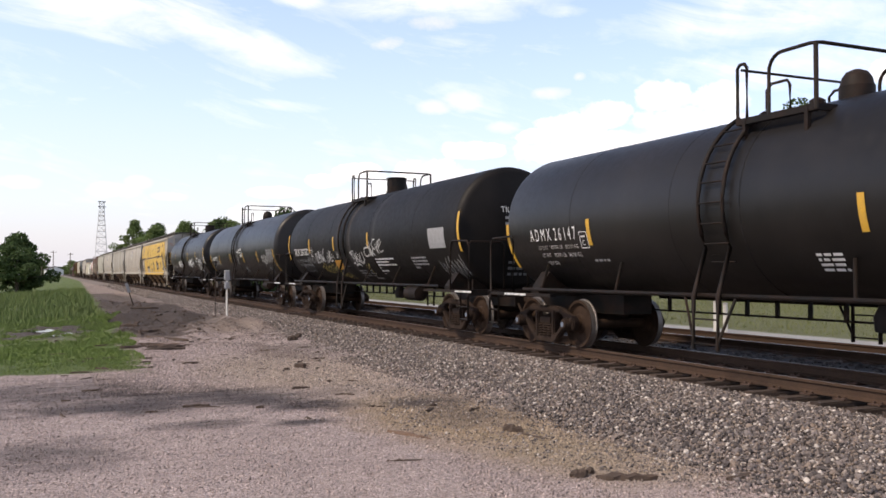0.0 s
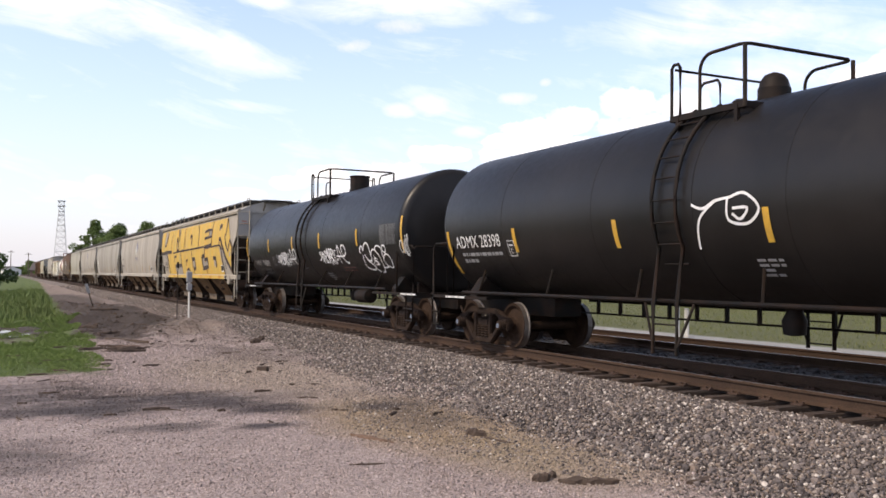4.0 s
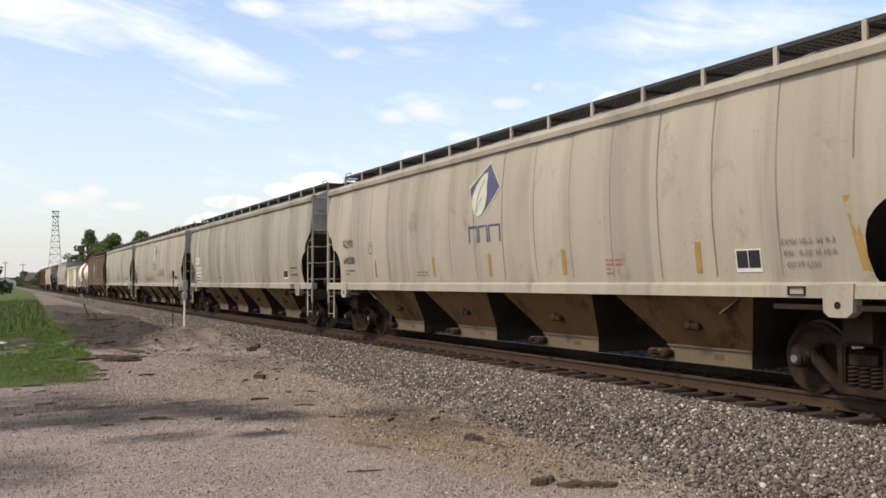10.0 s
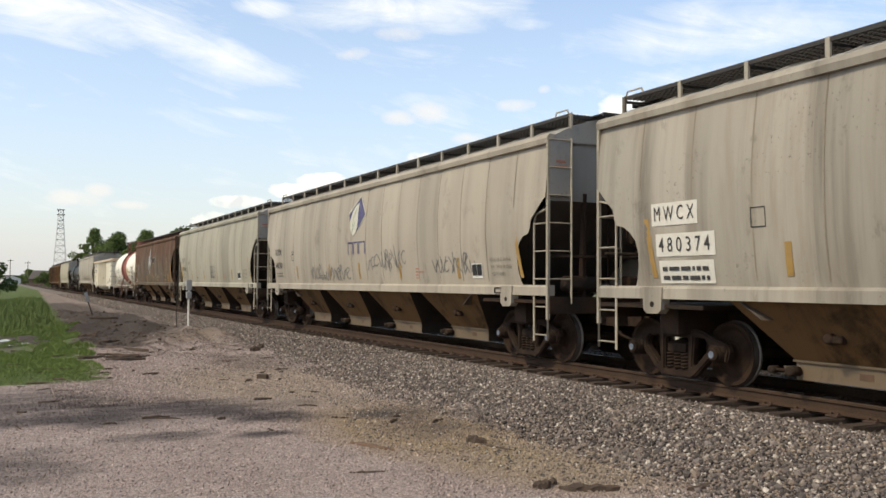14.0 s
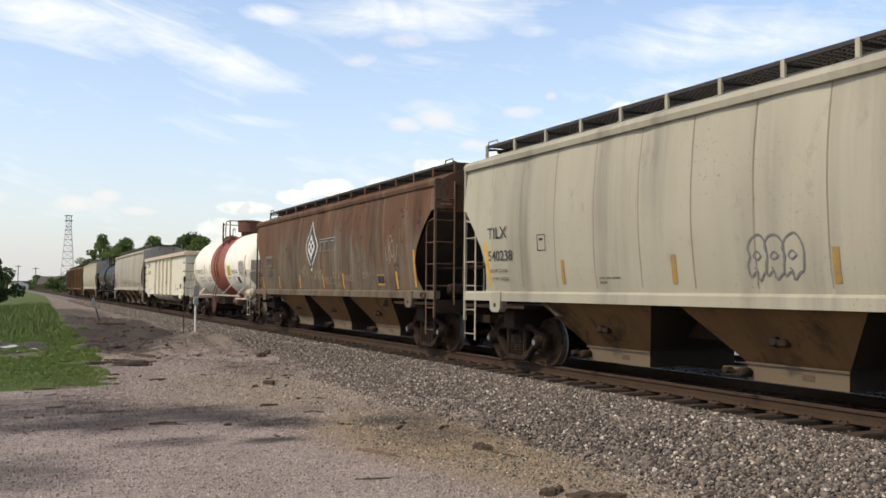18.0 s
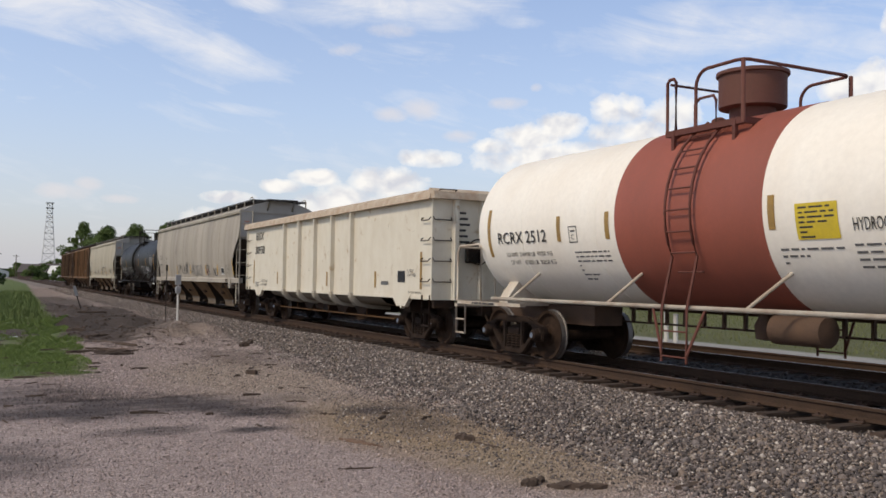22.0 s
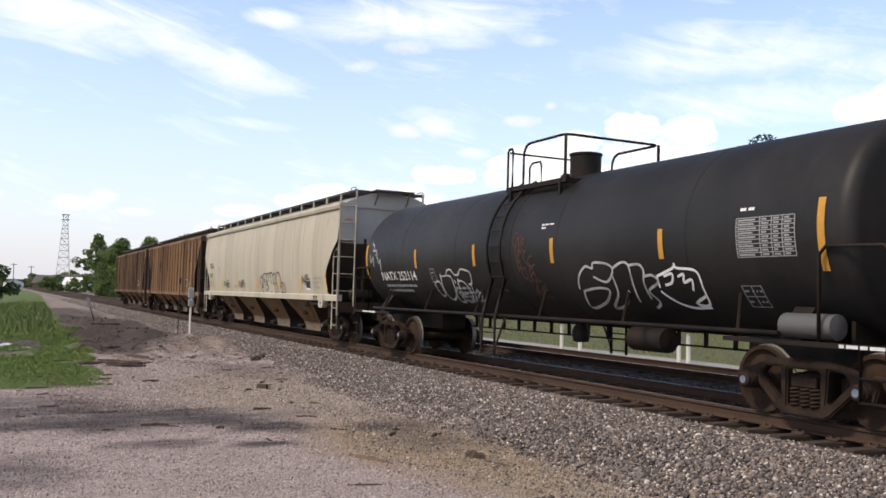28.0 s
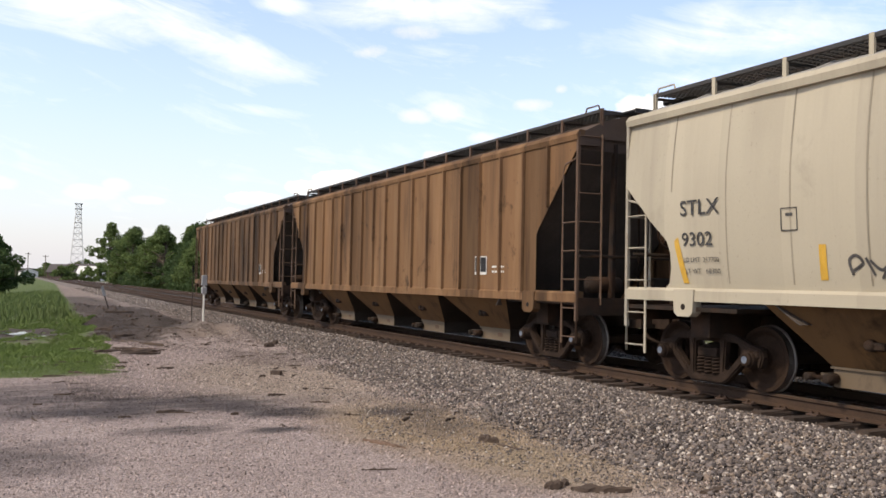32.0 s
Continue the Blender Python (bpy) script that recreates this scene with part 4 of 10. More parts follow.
def covered_hopper(name, label, length, paint, under, ribs=0, bays=4, bar=None, width=hopper_width, hole=(3.0, 1.0), seams=17, end_mat=None, ladder_mat=None, eave=4.05, seam_mat=None, cut=HOLE):
    """ribs: outside posts on a flat flank; otherwise a smooth bulging flank with faint welds."""
    car = thing(name, label, "hopper car", "cars of the freight train")
    hb = length / 2 - (0.60 if ribs else 0.76)
    end_mat, ladder_mat = end_mat or paint, ladder_mat or LADDER_GREY
    zcut, inset = hole
    up = 0.0 if ribs else 0.10  # how much higher the side sill of the smooth cars lies
    post_mat = ladder_mat if ribs else paint
    def reach(z):
        """Half length of the side sheet at height z."""
        if z >= zcut:
            return hb
        if ribs:
            return hb - min(1.35, 0.92 * (zcut - z))
        return hb - inset * float(np.interp(z - zcut + 3.0, [p[0] for p in cut], [p[1] for p in cut]))

    def flank(y, z):
        """Half width with the slight bulge of each panel between its welds."""
        if ribs:
            return width(z)
        return width(z) + 0.020 * math.sin(((y + hb) / (2 * hb) * seams % 1.0) * math.pi) ** 0.7 + 0.014 * noise.noise(Vector((y * 0.9, z * 1.4, length)))
    zs = [1.30, 1.5, 1.72, 1.95, 2.12, 2.25, 2.33, 2.37, 2.45, 2.62, 2.8, 2.97, zcut - 0.03, zcut, 3.3, 3.6, 3.85, eave - 0.02]
    zs = sorted(set(zs))
    inner = hb - 2.2
    ys = list(np.linspace(-inner, inner, 6 * seams + 1))
    for sx in (-1, 1):
        bm = fresh()
        rows = []
        for z in zs:
            h = reach(z)
            row = [(-h, 0), (-(h + inner) / 2, 0)] + [(y, 1) for y in ys] + [((h + inner) / 2, 0), (h, 0)]
            out = []
            for y, mid in row:
                out.append((sx * flank(y, z), y, z))
            rows.append(out)
        vs = loft(bm, rows, smooth=True)
        bmesh.ops.recalc_face_normals(bm, faces=bm.faces)
        part("side_sheet", bm, paint, car, smooth=True)
        if not ribs:
            for k in range(1, seams):
                y = -hb + 2 * hb * k / seams
                bm = fresh()
                loft(bm, [[(sx * (flank(q, z) + 0.005), q, z) for q in (y - 0.013, y + 0.013)] for z in zs[1:] if reach(z) > abs(y)])
                part("weld_seam", bm, seam_mat or paint, car)
    # roof
    bm = fresh()
    rows = []
    arch = [(1.46 * math.sin(a), eave + 0.06 + 0.42 * (1 - math.sin(a) ** 2)) for a in np.linspace(-math.pi / 2, math.pi / 2, 15)]
    prof = [(-1.50, eave - 0.04)] + arch + [(1.50, eave - 0.04)]
    loft(bm, [[(x, y, z) for x, z in prof] for y in np.linspace(-hb, hb, 9)], smooth=True)
    for y in (-hb, hb):
        bm.faces.new([bm.verts.new((x, y, z)) for x, z in prof])
    part("roof", bm, end_mat, car)
    bm = fresh()
    for y in np.linspace(-hb, hb, seams + 1)[1:-1]:  # standing roof seams
        loft(bm, [[(x, q, z + k) for x, z in arch] for q, k in ((y - 0.03, -0.01), (y - 0.015, 0.025), (y + 0.015, 0.025), (y + 0.03, -0.01))])
    box(bm, -0.34, 0.34, -hb + 0.9, hb - 0.9, eave + 0.44, eave + 0.56, bevel=0.03)
    part("hatch_cover", bm, end_mat, car)
    for sx in (-1, 1):  # top chord and side sill
        bm = fresh()
        prism(bm, [(sx * 1.48, eave - 0.08), (sx * 1.60, eave - 0.08), (sx * 1.62, eave + 0.01), (sx * 1.56, eave + 0.09), (sx * 1.44, eave + 0.09)], "y", -hb - 0.02, hb + 0.02)
        bmesh.ops.recalc_face_normals(bm, faces=bm.faces)
        part("top_chord", bm, paint, car)
        bm = fresh()
        prism(bm, [(sx * 1.44, 1.14 + up), (sx * 1.60, 1.14 + up), (sx * 1.60, 1.29 + up), (sx * 1.56, 1.33 + up), (sx * 1.44, 1.33 + up)], "y", -hb - 0.02, hb + 0.02)
        bmesh.ops.recalc_face_normals(bm, faces=bm.faces)
        part("side_sill", bm, bar or paint, car)
    if ribs:
        for y in np.linspace(-hb + 0.05, hb - 0.05, ribs):
            zb = 1.30
            while reach(zb) < abs(y) - 0.01 and zb < zcut:
                zb += 0.05
            if zb > 3.4:
                continue
            for sx in (-1, 1):
                bm = fresh()
                xa = sx * 1.575
                xb = sx * 1.64
                prism(bm, [(xa, y - 0.035), (xb, y - 0.025), (xb, y + 0.025), (xa, y + 0.035)] if sx < 0 else [(xa, y + 0.035), (xb, y + 0.025), (xb, y - 0.025), (xa, y - 0.035)], "z", zb, eave - 0.08)
                part("side_post", bm, paint, car)
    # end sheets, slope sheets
    for s in (-1, 1):
        bm = fresh()
        y0 = s * (hb - 0.06)
        loft(bm, [[(-1.48, y0, zcut - 0.05), (1.48, y0, zcut - 0.05)], [(-1.48, y0, eave), (1.48, y0, eave)]])
        got = bmesh.ops.extrude_face_region(bm, geom=bm.faces[:])
        bmesh.ops.translate(bm, vec=(0, -s * 0.04, 0), verts=[g for g in got["geom"] if isinstance(g, bmesh.types.BMVert)])
        bmesh.ops.recalc_face_normals(bm, faces=bm.faces)
        part("end_sheet", bm, end_mat, car)
        bm = fresh()  # brake pipe down the end wall
        tube(bm, [(-0.25, y0 + s * 0.05, zcut + 0.35), (-0.25, y0 + s * 0.05, 1.2)], 0.022, 6)
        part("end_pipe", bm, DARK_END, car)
        bm = fresh()  # the sloping sheet under the end wall, its shade put into a dark colour
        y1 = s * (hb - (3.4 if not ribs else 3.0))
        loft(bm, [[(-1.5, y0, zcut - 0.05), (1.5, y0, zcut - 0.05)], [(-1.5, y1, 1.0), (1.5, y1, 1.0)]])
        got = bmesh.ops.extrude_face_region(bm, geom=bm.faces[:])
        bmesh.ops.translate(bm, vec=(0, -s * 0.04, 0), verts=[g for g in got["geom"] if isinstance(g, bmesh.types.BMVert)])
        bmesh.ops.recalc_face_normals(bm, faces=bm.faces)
        part("slope_sheet", bm, SLOPE_SHADE, car, "slope sheet dark with brake dust")
        bm = fresh()  # end frame: shear plate, posts from the sill to the slope
        box(bm, -1.56, 1.56, *sorted((s * (hb + 0.04), s * (hb - 2.4))), 1.10, 1.16)
        box(bm, -1.56, 1.56, *sorted((s * (hb - 0.04), s * (hb + 0.05))), 0.92, 1.22)
        for x in (-0.75, 0.75):
            prism(bm, [(s * (hb - 0.06), 1.16), (s * (hb - 0.20), 1.16), (s * (hb - 0.12), zcut + 0.1), (s * (hb - 0.02), zcut + 0.1)], "x", x - 0.03, x + 0.03)
        tube(bm, [(-1.48, s * (hb - 0.04), 1.95), (1.48, s * (hb - 0.04), 1.95)], 0.03, 6)
        bmesh.ops.recalc_face_normals(bm, faces=bm.faces)
        part("end_frame", bm, under[1], car)
        # ladders: on the flank and on the end, near and far
        for sx in (-1, 1):
            bm = fresh()
            x = sx * 1.57
            ya, yb = s * (hb + 0.0), s * (hb - 0.46)
            box(bm, x - 0.025, x + 0.025, ya - 0.03, ya + 0.03, 0.82, eave + 0.05)
            tube(bm, [(x, yb, 0.42), (x, yb, zcut - 0.42), (x, yb + s * 0.06, zcut - 0.28), (x, ya, zcut - 0.20)], 0.021, 6)
            tube(bm, [(x, ya, 0.9), (x, ya, 0.44)], 0.021, 6)
            lad = part("side_ladder", bm, ladder_mat, car)
            for z in np.arange(0.54, 2.65, 0.5):
                obj("rung", shared("rung23%s" % ladder_mat.name, lambda: rung_mesh(0.23, ladder_mat)), None, lad, m=pose(x + sx * 0.01, (ya + yb) / 2, z))
            bm = fresh()
            y2 = s * (hb + 0.04)
            xi = sx * 1.10
            tube(bm, [(xi, y2, 1.1), (xi, y2, eave + 0.03)], 0.021, 6)
            lad = part("end_ladder", bm, ladder_mat, car)
            for z in np.arange(1.54, eave + 0.02, 0.5):
                obj("rung", shared("rung23%s" % ladder_mat.name, lambda: rung_mesh(0.23, ladder_mat)), None, lad, m=pose((x + xi) / 2, y2, z, 0, 0, 90))
            if sx < 0:
                bm = fresh()
                box(bm, -1.545, -1.1, *sorted((s * hb, s * (hb + 0.03))), zcut + 0.02, eave - 0.03)
                part("end_board", bm, end_mat, car)
                if s < 0 and not ribs:
                    bm = fresh()
                    for k, (a, w) in enumerate(((-1.42, 0.20), (-1.46, 0.10), (-1.34, 0.17))):
                        z = eave - 0.42 - (0.0 if k == 0 else 0.10)
                        box(bm, a, a + w, s * (hb + 0.034), s * (hb + 0.031), z, z + 0.04)
                    part("caution_print", bm, RED_PRINT, car, "faded red print")
        for sx in (-1, 1):  # bolster end with its lifting eye
            bm = fresh()
            y = s * (length / 2 - 2.15)
            prism(bm, [(y - 0.22, 1.31 + up), (y + 0.22, 1.31 + up), (y + 0.20, 0.98 + up), (y + 0.12, 0.92 + up), (y - 0.12, 0.92 + up), (y - 0.20, 0.98 + up)], "x", sx * 1.47, sx * 1.625)
            part("bolster_end", bm, paint, car)
            bm = fresh()
            turned(bm, [(sx * 1.626, 0.045), (sx * 1.63, 0.045)], "x", 12, (0, y, 1.06 + up))
            part("lifting_eye", bm, BLACK_STEEL, car)
        bm = fresh()
        box(bm, -1.3, 1.3, s * (length / 2 - 2.35), s * (length / 2 - 1.95), 0.72, 1.10)
        part("body_bolster", bm, under[1], car)
    if not ribs:
        bm = fresh()
        for y0, y1, z0, z1 in ((-7.73, -7.47, 1.27, 1.285), (-7.73, -7.47, 1.365, 1.38), (-7.73, -7.715, 1.285, 1.365), (-7.485, -7.47, 1.285, 1.365)):
            box(bm, -1.625, -1.601, y0, y1, z0, z1)
        part("card_holder", bm, DARK_END, car, "small dark frame on the sill")
    # centre sill
    bm = fresh()
    box(bm, -0.33, 0.33, -length / 2 + 0.4, length / 2 - 0.4, 0.70, 1.04)
    part("centre_sill", bm, under[1], car)
    # discharge bays
    reach0 = hb - 2.5
    g = 0.66 if ribs else 0.86  # half length of an outlet
    wide = 2 * reach0 / bays
    gap = 0.30 if not ribs else 0.12
    for i in range(bays):
        a, b = -reach0 + i * wide, -reach0 + (i + 1) * wide
        c = (a + b) / 2
        bm = fresh()
        top = [(sx * 1.50, q, 1.16 + up) for sx, q in ((-1, a + gap), (1, a + gap), (1, b - gap), (-1, b - gap))]
        low = [(-0.90, c - g, 0.47), (0.90, c - g, 0.47), (0.90, c + g, 0.47), (-0.90, c + g, 0.47)]
        tv, lv = [bm.verts.new(p) for p in top], [bm.verts.new(p) for p in low]
        for k in range(4):
            bm.faces.new((tv[k], tv[(k + 1) % 4], lv[(k + 1) % 4], lv[k]))
        bm.faces.new(lv)
        bmesh.ops.recalc_face_normals(bm, faces=bm.faces)
        # faces turned along the car are painted dark, shade put into the colour
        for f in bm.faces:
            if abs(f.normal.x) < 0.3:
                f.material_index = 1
        part("discharge_bay", bm, [under[0], SHADED_STEEL], car)
        bm = fresh()
        box(bm, -0.93, 0.93, c - g - 0.02, c + g + 0.02, 0.45, 0.48)
        box(bm, -0.90, 0.90, c - g + 0.01, c + g - 0.01, 0.22, 0.46)
        bm.normal_update()
        # gate ends, top and bottom get the same painted shade
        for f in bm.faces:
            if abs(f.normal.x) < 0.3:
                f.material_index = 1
        part("outlet_gate", bm, [GATE_TAN, SHADED_STEEL], car)
        bm = fresh()
        box(bm, -0.90, 0.90, c + g + 0.06, c + g + (0.20 if i == bays - 1 else 0.48), 0.26, 0.38)
        part("gate_slide", bm, GATE_TAN, car)
        bm = fresh()
        tube(bm, [(-0.98, c + g - 0.11, 0.33), (-0.98, c + g + 0.32, 0.33)], 0.028, 6)
        turned(bm, [(-1.10, 0.03), (-1.10, 0.065), (-0.92, 0.065)], "x", 10, (0, c + g - 0.06, 0.33))
        turned(bm, [(-1.06, 0.03), (-1.06, 0.05), (-0.92, 0.05)], "x", 10, (0, c + g + 0.29, 0.33))
        part("gate_crank", bm, under[1], car)
        bm = fresh()
        box(bm, -0.905, -0.90, c - 0.32, c - 0.12, 0.30, 0.38)
        part("gate_plate", bm, RUST_DARK, car)
        bm = fresh()
        box(bm, -1.24, -1.12, c - 0.14, c + 0.10, 0.74, 0.84, bevel=0.02)
        turned(bm, [(-1.27, 0.03), (-1.27, 0.06), (-1.18, 0.08)], "x", 10, (0, c + 0.05, 0.80))
        part("vibrator_bracket", bm, under[1], car)
    # running boards on the roof
    zt = eave + 0.50
    for sx in (-1, 1):
        bm = fresh()
        x0, x1 = sorted((sx * 0.50, sx * 1.06))
        for x in np.linspace(x0, x1, 8):
            box(bm, x - 0.012, x + 0.012, -hb + 0.04, hb - 0.04, zt - 0.035, zt)
        for y in np.arange(-hb + 0.06, hb - 0.08, 0.13):
            box(bm, x0, x1, y, y + 0.03, zt - 0.03, zt - 0.005)
        for x in (x0, x1):
            box(bm, x - 0.018, x + 0.018, -hb + 0.04, hb - 0.04, zt - 0.05, zt + 0.01)
        for y in np.linspace(-hb + 0.02, hb - 0.02, 15):
            prism(bm, [(sx * 1.05, zt - 0.05), (sx * 1.05, zt - 0.10), (sx * 0.5, zt - 0.06), (sx * 0.5, zt - 0.04)], "y", y - 0.012, y + 0.012)
        part("running_board", bm, WALK_STEEL, car, "dark open-mesh walkway")
        for y in np.linspace(-hb + 0.02, hb - 0.02, 15):
            bm = fresh()
            box(bm, sx * 1.07 - 0.02, sx * 1.07 + 0.02, y - 0.035, y + 0.035, eave + 0.20, zt + 0.012)
            part("board_post", bm, post_mat, car)
    for s in (-1, 1):
        bm = fresh()
        for y in np.linspace(s * (hb - 0.35), s * (hb + 0.34), 9):
            box(bm, -0.60, 0.60, y - 0.025, y + 0.025, zt - 0.035, zt - 0.002)
        for x in np.linspace(-0.60, 0.60, 10):
            box(bm, x - 0.012, x + 0.012, *sorted((s * (hb - 0.35), s * (hb + 0.34))), zt - 0.03, zt - 0.008)
        box(bm, -0.62, 0.62, *sorted((s * (hb + 0.32), s * (hb + 0.35))), zt - 0.07, zt + 0.005)
        part("cross_board", bm, WALK_STEEL, car)
        for x in (-0.5, 0.5):
            bm = fresh()
            tube(bm, [(x, s * (hb + 0.31), zt - 0.05), (x, s * (hb - 0.01), zt - 0.42)], 0.028, 5)
            part("board_bracket", bm, ladder_mat, car)
        for x in (-1.08, 1.08):
            bm = fresh()
            tube(bm, [(x, s * (hb - 0.52), zt), (x, s * (hb - 0.48), zt + 0.08), (x, s * (hb - 0.12), zt + 0.08), (x, s * (hb - 0.08), zt)], 0.016, 5)
            part("roof_grab_iron", bm, ladder_mat, car)
            bm = fresh()
            tube(bm, [(x, s * (hb - 0.02), zt), (x, s * (hb - 0.02), eave + 0.1)], 0.02, 5)
            part("board_stay", bm, ladder_mat, car)
    # brake gear on the front end
    bm = fresh()
    y = -(length / 2 - 0.9)
    turned(bm, [(-0.34, 0.05), (-0.32, 0.15), (0.32, 0.15), (0.34, 0.05)], "x", 14, (-0.8, y, 1.45))
    box(bm, 0.2, 0.7, y - 0.15, y + 0.15, 1.16, 1.6, bevel=0.03)
    tube(bm, [(-0.3, y, 1.3), (0.2, y - 0.1, 1.3), (0.9, y, 1.5)], 0.02, 6)
    part("brake_cylinder", bm, under[1], car)
    bm = fresh()
    yb = -(hb + 0.12)
    tube(bm, [(0.35 + 0.27 * math.cos(a), yb, 2.4 + 0.27 * math.sin(a)) for a in np.linspace(0, math.tau, 21)[:-1]], 0.016, 5, True)
    for a in np.linspace(0, math.tau, 6)[:-1]:
        tube(bm, [(0.35, yb + 0.02, 2.4), (0.35 + 0.27 * math.cos(a), yb, 2.4 + 0.27 * math.sin(a))], 0.012, 5)
    box(bm, 0.22, 0.48, yb + 0.03, yb + 0.14, 2.2, 2.6, bevel=0.02)
    part("hand_brake", bm, under[1], car)
    add_truck(car, length / 2 - 2.15)
    add_truck(car, -length / 2 + 2.15)
    add_couplers(car, length / 2)
    slide = -0.06 if ribs else -0.13  # the body sits a little towards its front coupling
    for ob in car.children:
        if not ob.name.startswith(("truck", "coupler")):
            ob.location.y += slide
    return car, Side(car, lambda y, z: flank(y - slide, z)), hb


# ---- gondola ----
def gondola(name, label, length, paint, under):
    car = thing(name, label, "gondola car", "cars of the freight train")
    hb = length / 2 - 0.50
    z0, z1 = 1.12, 3.30
    for sx in (-1, 1):
        bm = fresh()
        box(bm, *sorted((sx * 1.46, sx * 1.53)), -hb, hb, z0 - 0.05, z1)
        part("side_sheet", bm, paint, car)
        for y in (3.08, 1.50, -0.02, -1.54, -3.07):  # deep posts that bend under the belly as knees
            bm = fresh()
            box(bm, *sorted((sx * 1.53, sx * 1.65)), y - 0.045, y + 0.045, z0 - 0.03, z1)
            part("side_post", bm, paint, car)
            bm = fresh()
            knee = [(1.53, 1.09), (1.65, 1.09), (1.64, 0.98), (1.58, 0.87), (1.46, 0.78), (1.28, 0.71), (0.95, 0.66), (0.45, 0.63), (0.45, 0.73), (0.95, 0.77), (1.28, 0.84), (1.46, 0.95)]
            rows = []
            for k, (dy, f) in enumerate(((-0.07, 0.8), (-0.045, 1.0), (0.045, 1.0), (0.07, 0.8))):
                ring = [(sx * (1.53 + (a - 1.53) * (f if a > 1.53 else 1)), y + dy * (1.0 if c > 1.0 else 1.5), c) for a, c in knee]
                rows.append(ring + ring[:1])
            loft(bm, rows, smooth=True)
            bm.faces.new([bm.verts.new(v) for v in rows[0][:-1]])
            bm.faces.new([bm.verts.new(v) for v in rows[-1][:-1]])
            bmesh.ops.remove_doubles(bm, verts=bm.verts[:], dist=0.0005)
            bmesh.ops.recalc_face_normals(bm, faces=bm.faces)
            part("post_knee", bm, KNEE_GREY, car, "cream knee greyed by road dirt")
        bm = fresh()
        prism(bm, [(sx * 1.42, z1 - 0.02), (sx * 1.68, z1 - 0.04), (sx * 1.64, z1 + 0.12), (sx * 1.50, z1 + 0.20), (sx * 1.42, z1 + 0.20)], "y", -hb - 0.06, hb + 0.06)
        bmesh.ops.recalc_face_normals(bm, faces=bm.faces)
        part("top_chord", bm, RUSTY_CREAM, car, "cream top rail with worn rusty edge")
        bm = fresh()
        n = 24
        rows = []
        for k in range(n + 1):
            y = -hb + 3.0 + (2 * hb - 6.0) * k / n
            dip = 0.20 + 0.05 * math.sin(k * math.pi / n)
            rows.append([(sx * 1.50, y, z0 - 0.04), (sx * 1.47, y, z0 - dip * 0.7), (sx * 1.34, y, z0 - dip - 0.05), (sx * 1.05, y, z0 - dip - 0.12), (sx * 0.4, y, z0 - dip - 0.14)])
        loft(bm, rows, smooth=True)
        # darker than the flanks: the shade under the sill is painted in
        part("belly_sheet", bm, BELLY_SHADE, car, "underside sheet grey with road dirt", smooth=True)
        bm = fresh()
        box(bm, *sorted((sx * 1.44, sx * 1.545)), -hb, hb, z0 - 0.10, z0 - 0.02)
        part("side_sill", bm, paint, car)
        for s in (-1, 1):
            bm = fresh()
            y = s * (length / 2 - 2.15)
            prism(bm, [(y - 0.55, z0 - 0.02), (y + 0.55, z0 - 0.02), (y + 0.22, z0 - 0.30), (y + 0.10, z0 - 0.26), (y, z0 - 0.34), (y - 0.10, z0 - 0.26), (y - 0.22, z0 - 0.30)], "x", sx * 1.46, sx * 1.56)
            part("bolster_end", bm, paint, car)
            for z in (1.42, 1.88, 2.34, 2.80):
                bm = fresh()
                ya, yb = s * (hb - 0.08), s * (hb - 0.52)
                x = sx * 1.53
                tube(bm, [(x, ya, z + 0.07), (x + sx * 0.05, ya, z + 0.05), (x + sx * 0.07, ya - s * 0.03, z), (x + sx * 0.07, yb + s * 0.03, z), (x + sx * 0.05, yb, z + 0.05), (x, yb, z + 0.07)], 0.013, 6)
                part("grab_iron", bm, TRUCK_STEEL, car)
                bm = fresh()
                y2 = s * (hb + 0.04)
                tube(bm, [(sx * 1.55, y2, z + 0.07), (sx * 1.55, y2 + s * 0.06, z), (sx * 1.12, y2 + s * 0.06, z), (sx * 1.12, y2, z + 0.07)], 0.013, 6)
                part("grab_iron", bm, TRUCK_STEEL, car)
            bm = fresh()
            for yy in (s * (hb - 0.08), s * (hb - 0.48)):
                tube(bm, [(sx * 1.56, yy, z0), (sx * 1.56, yy, 0.42)], 0.022, 6)
            tube(bm, [(sx * 1.56, s * (hb - 0.08), 0.44), (sx * 1.56, s * (hb - 0.48), 0.44)], 0.022, 6)
            part("corner_step", bm, under, car)
    for s in (-1, 1):
        bm = fresh()
        box(bm, -1.58, 1.58, *sorted((s * (hb - 0.02), s * (hb + 0.04))), z0 - 0.1, z1)
        part("end_sheet", bm, paint, car)
        for x in (-1.02, -0.36, 0.36, 1.02):
            bm = fresh()
            prism(bm, [(x - 0.07, s * (hb + 0.042)), (x - 0.05, s * (hb + 0.17)), (x + 0.05, s * (hb + 0.17)), (x + 0.07, s * (hb + 0.042))], "z", z0 - 0.1, z1)
            bmesh.ops.recalc_face_normals(bm, faces=bm.faces)
            part("end_post", bm, paint, car)
        bm = fresh()
        prism(bm, [(s * (hb - 0.05), z1 - 0.02), (s * (hb + 0.26), z1 - 0.04), (s * (hb + 0.22), z1 + 0.12), (s * (hb + 0.06), z1 + 0.20), (s * (hb - 0.05), z1 + 0.20)], "x", -1.64, 1.64)
        bmesh.ops.recalc_face_normals(bm, faces=bm.faces)
        part("end_chord", bm, RUSTY_CREAM, car, "cream top rail with worn rusty edge")
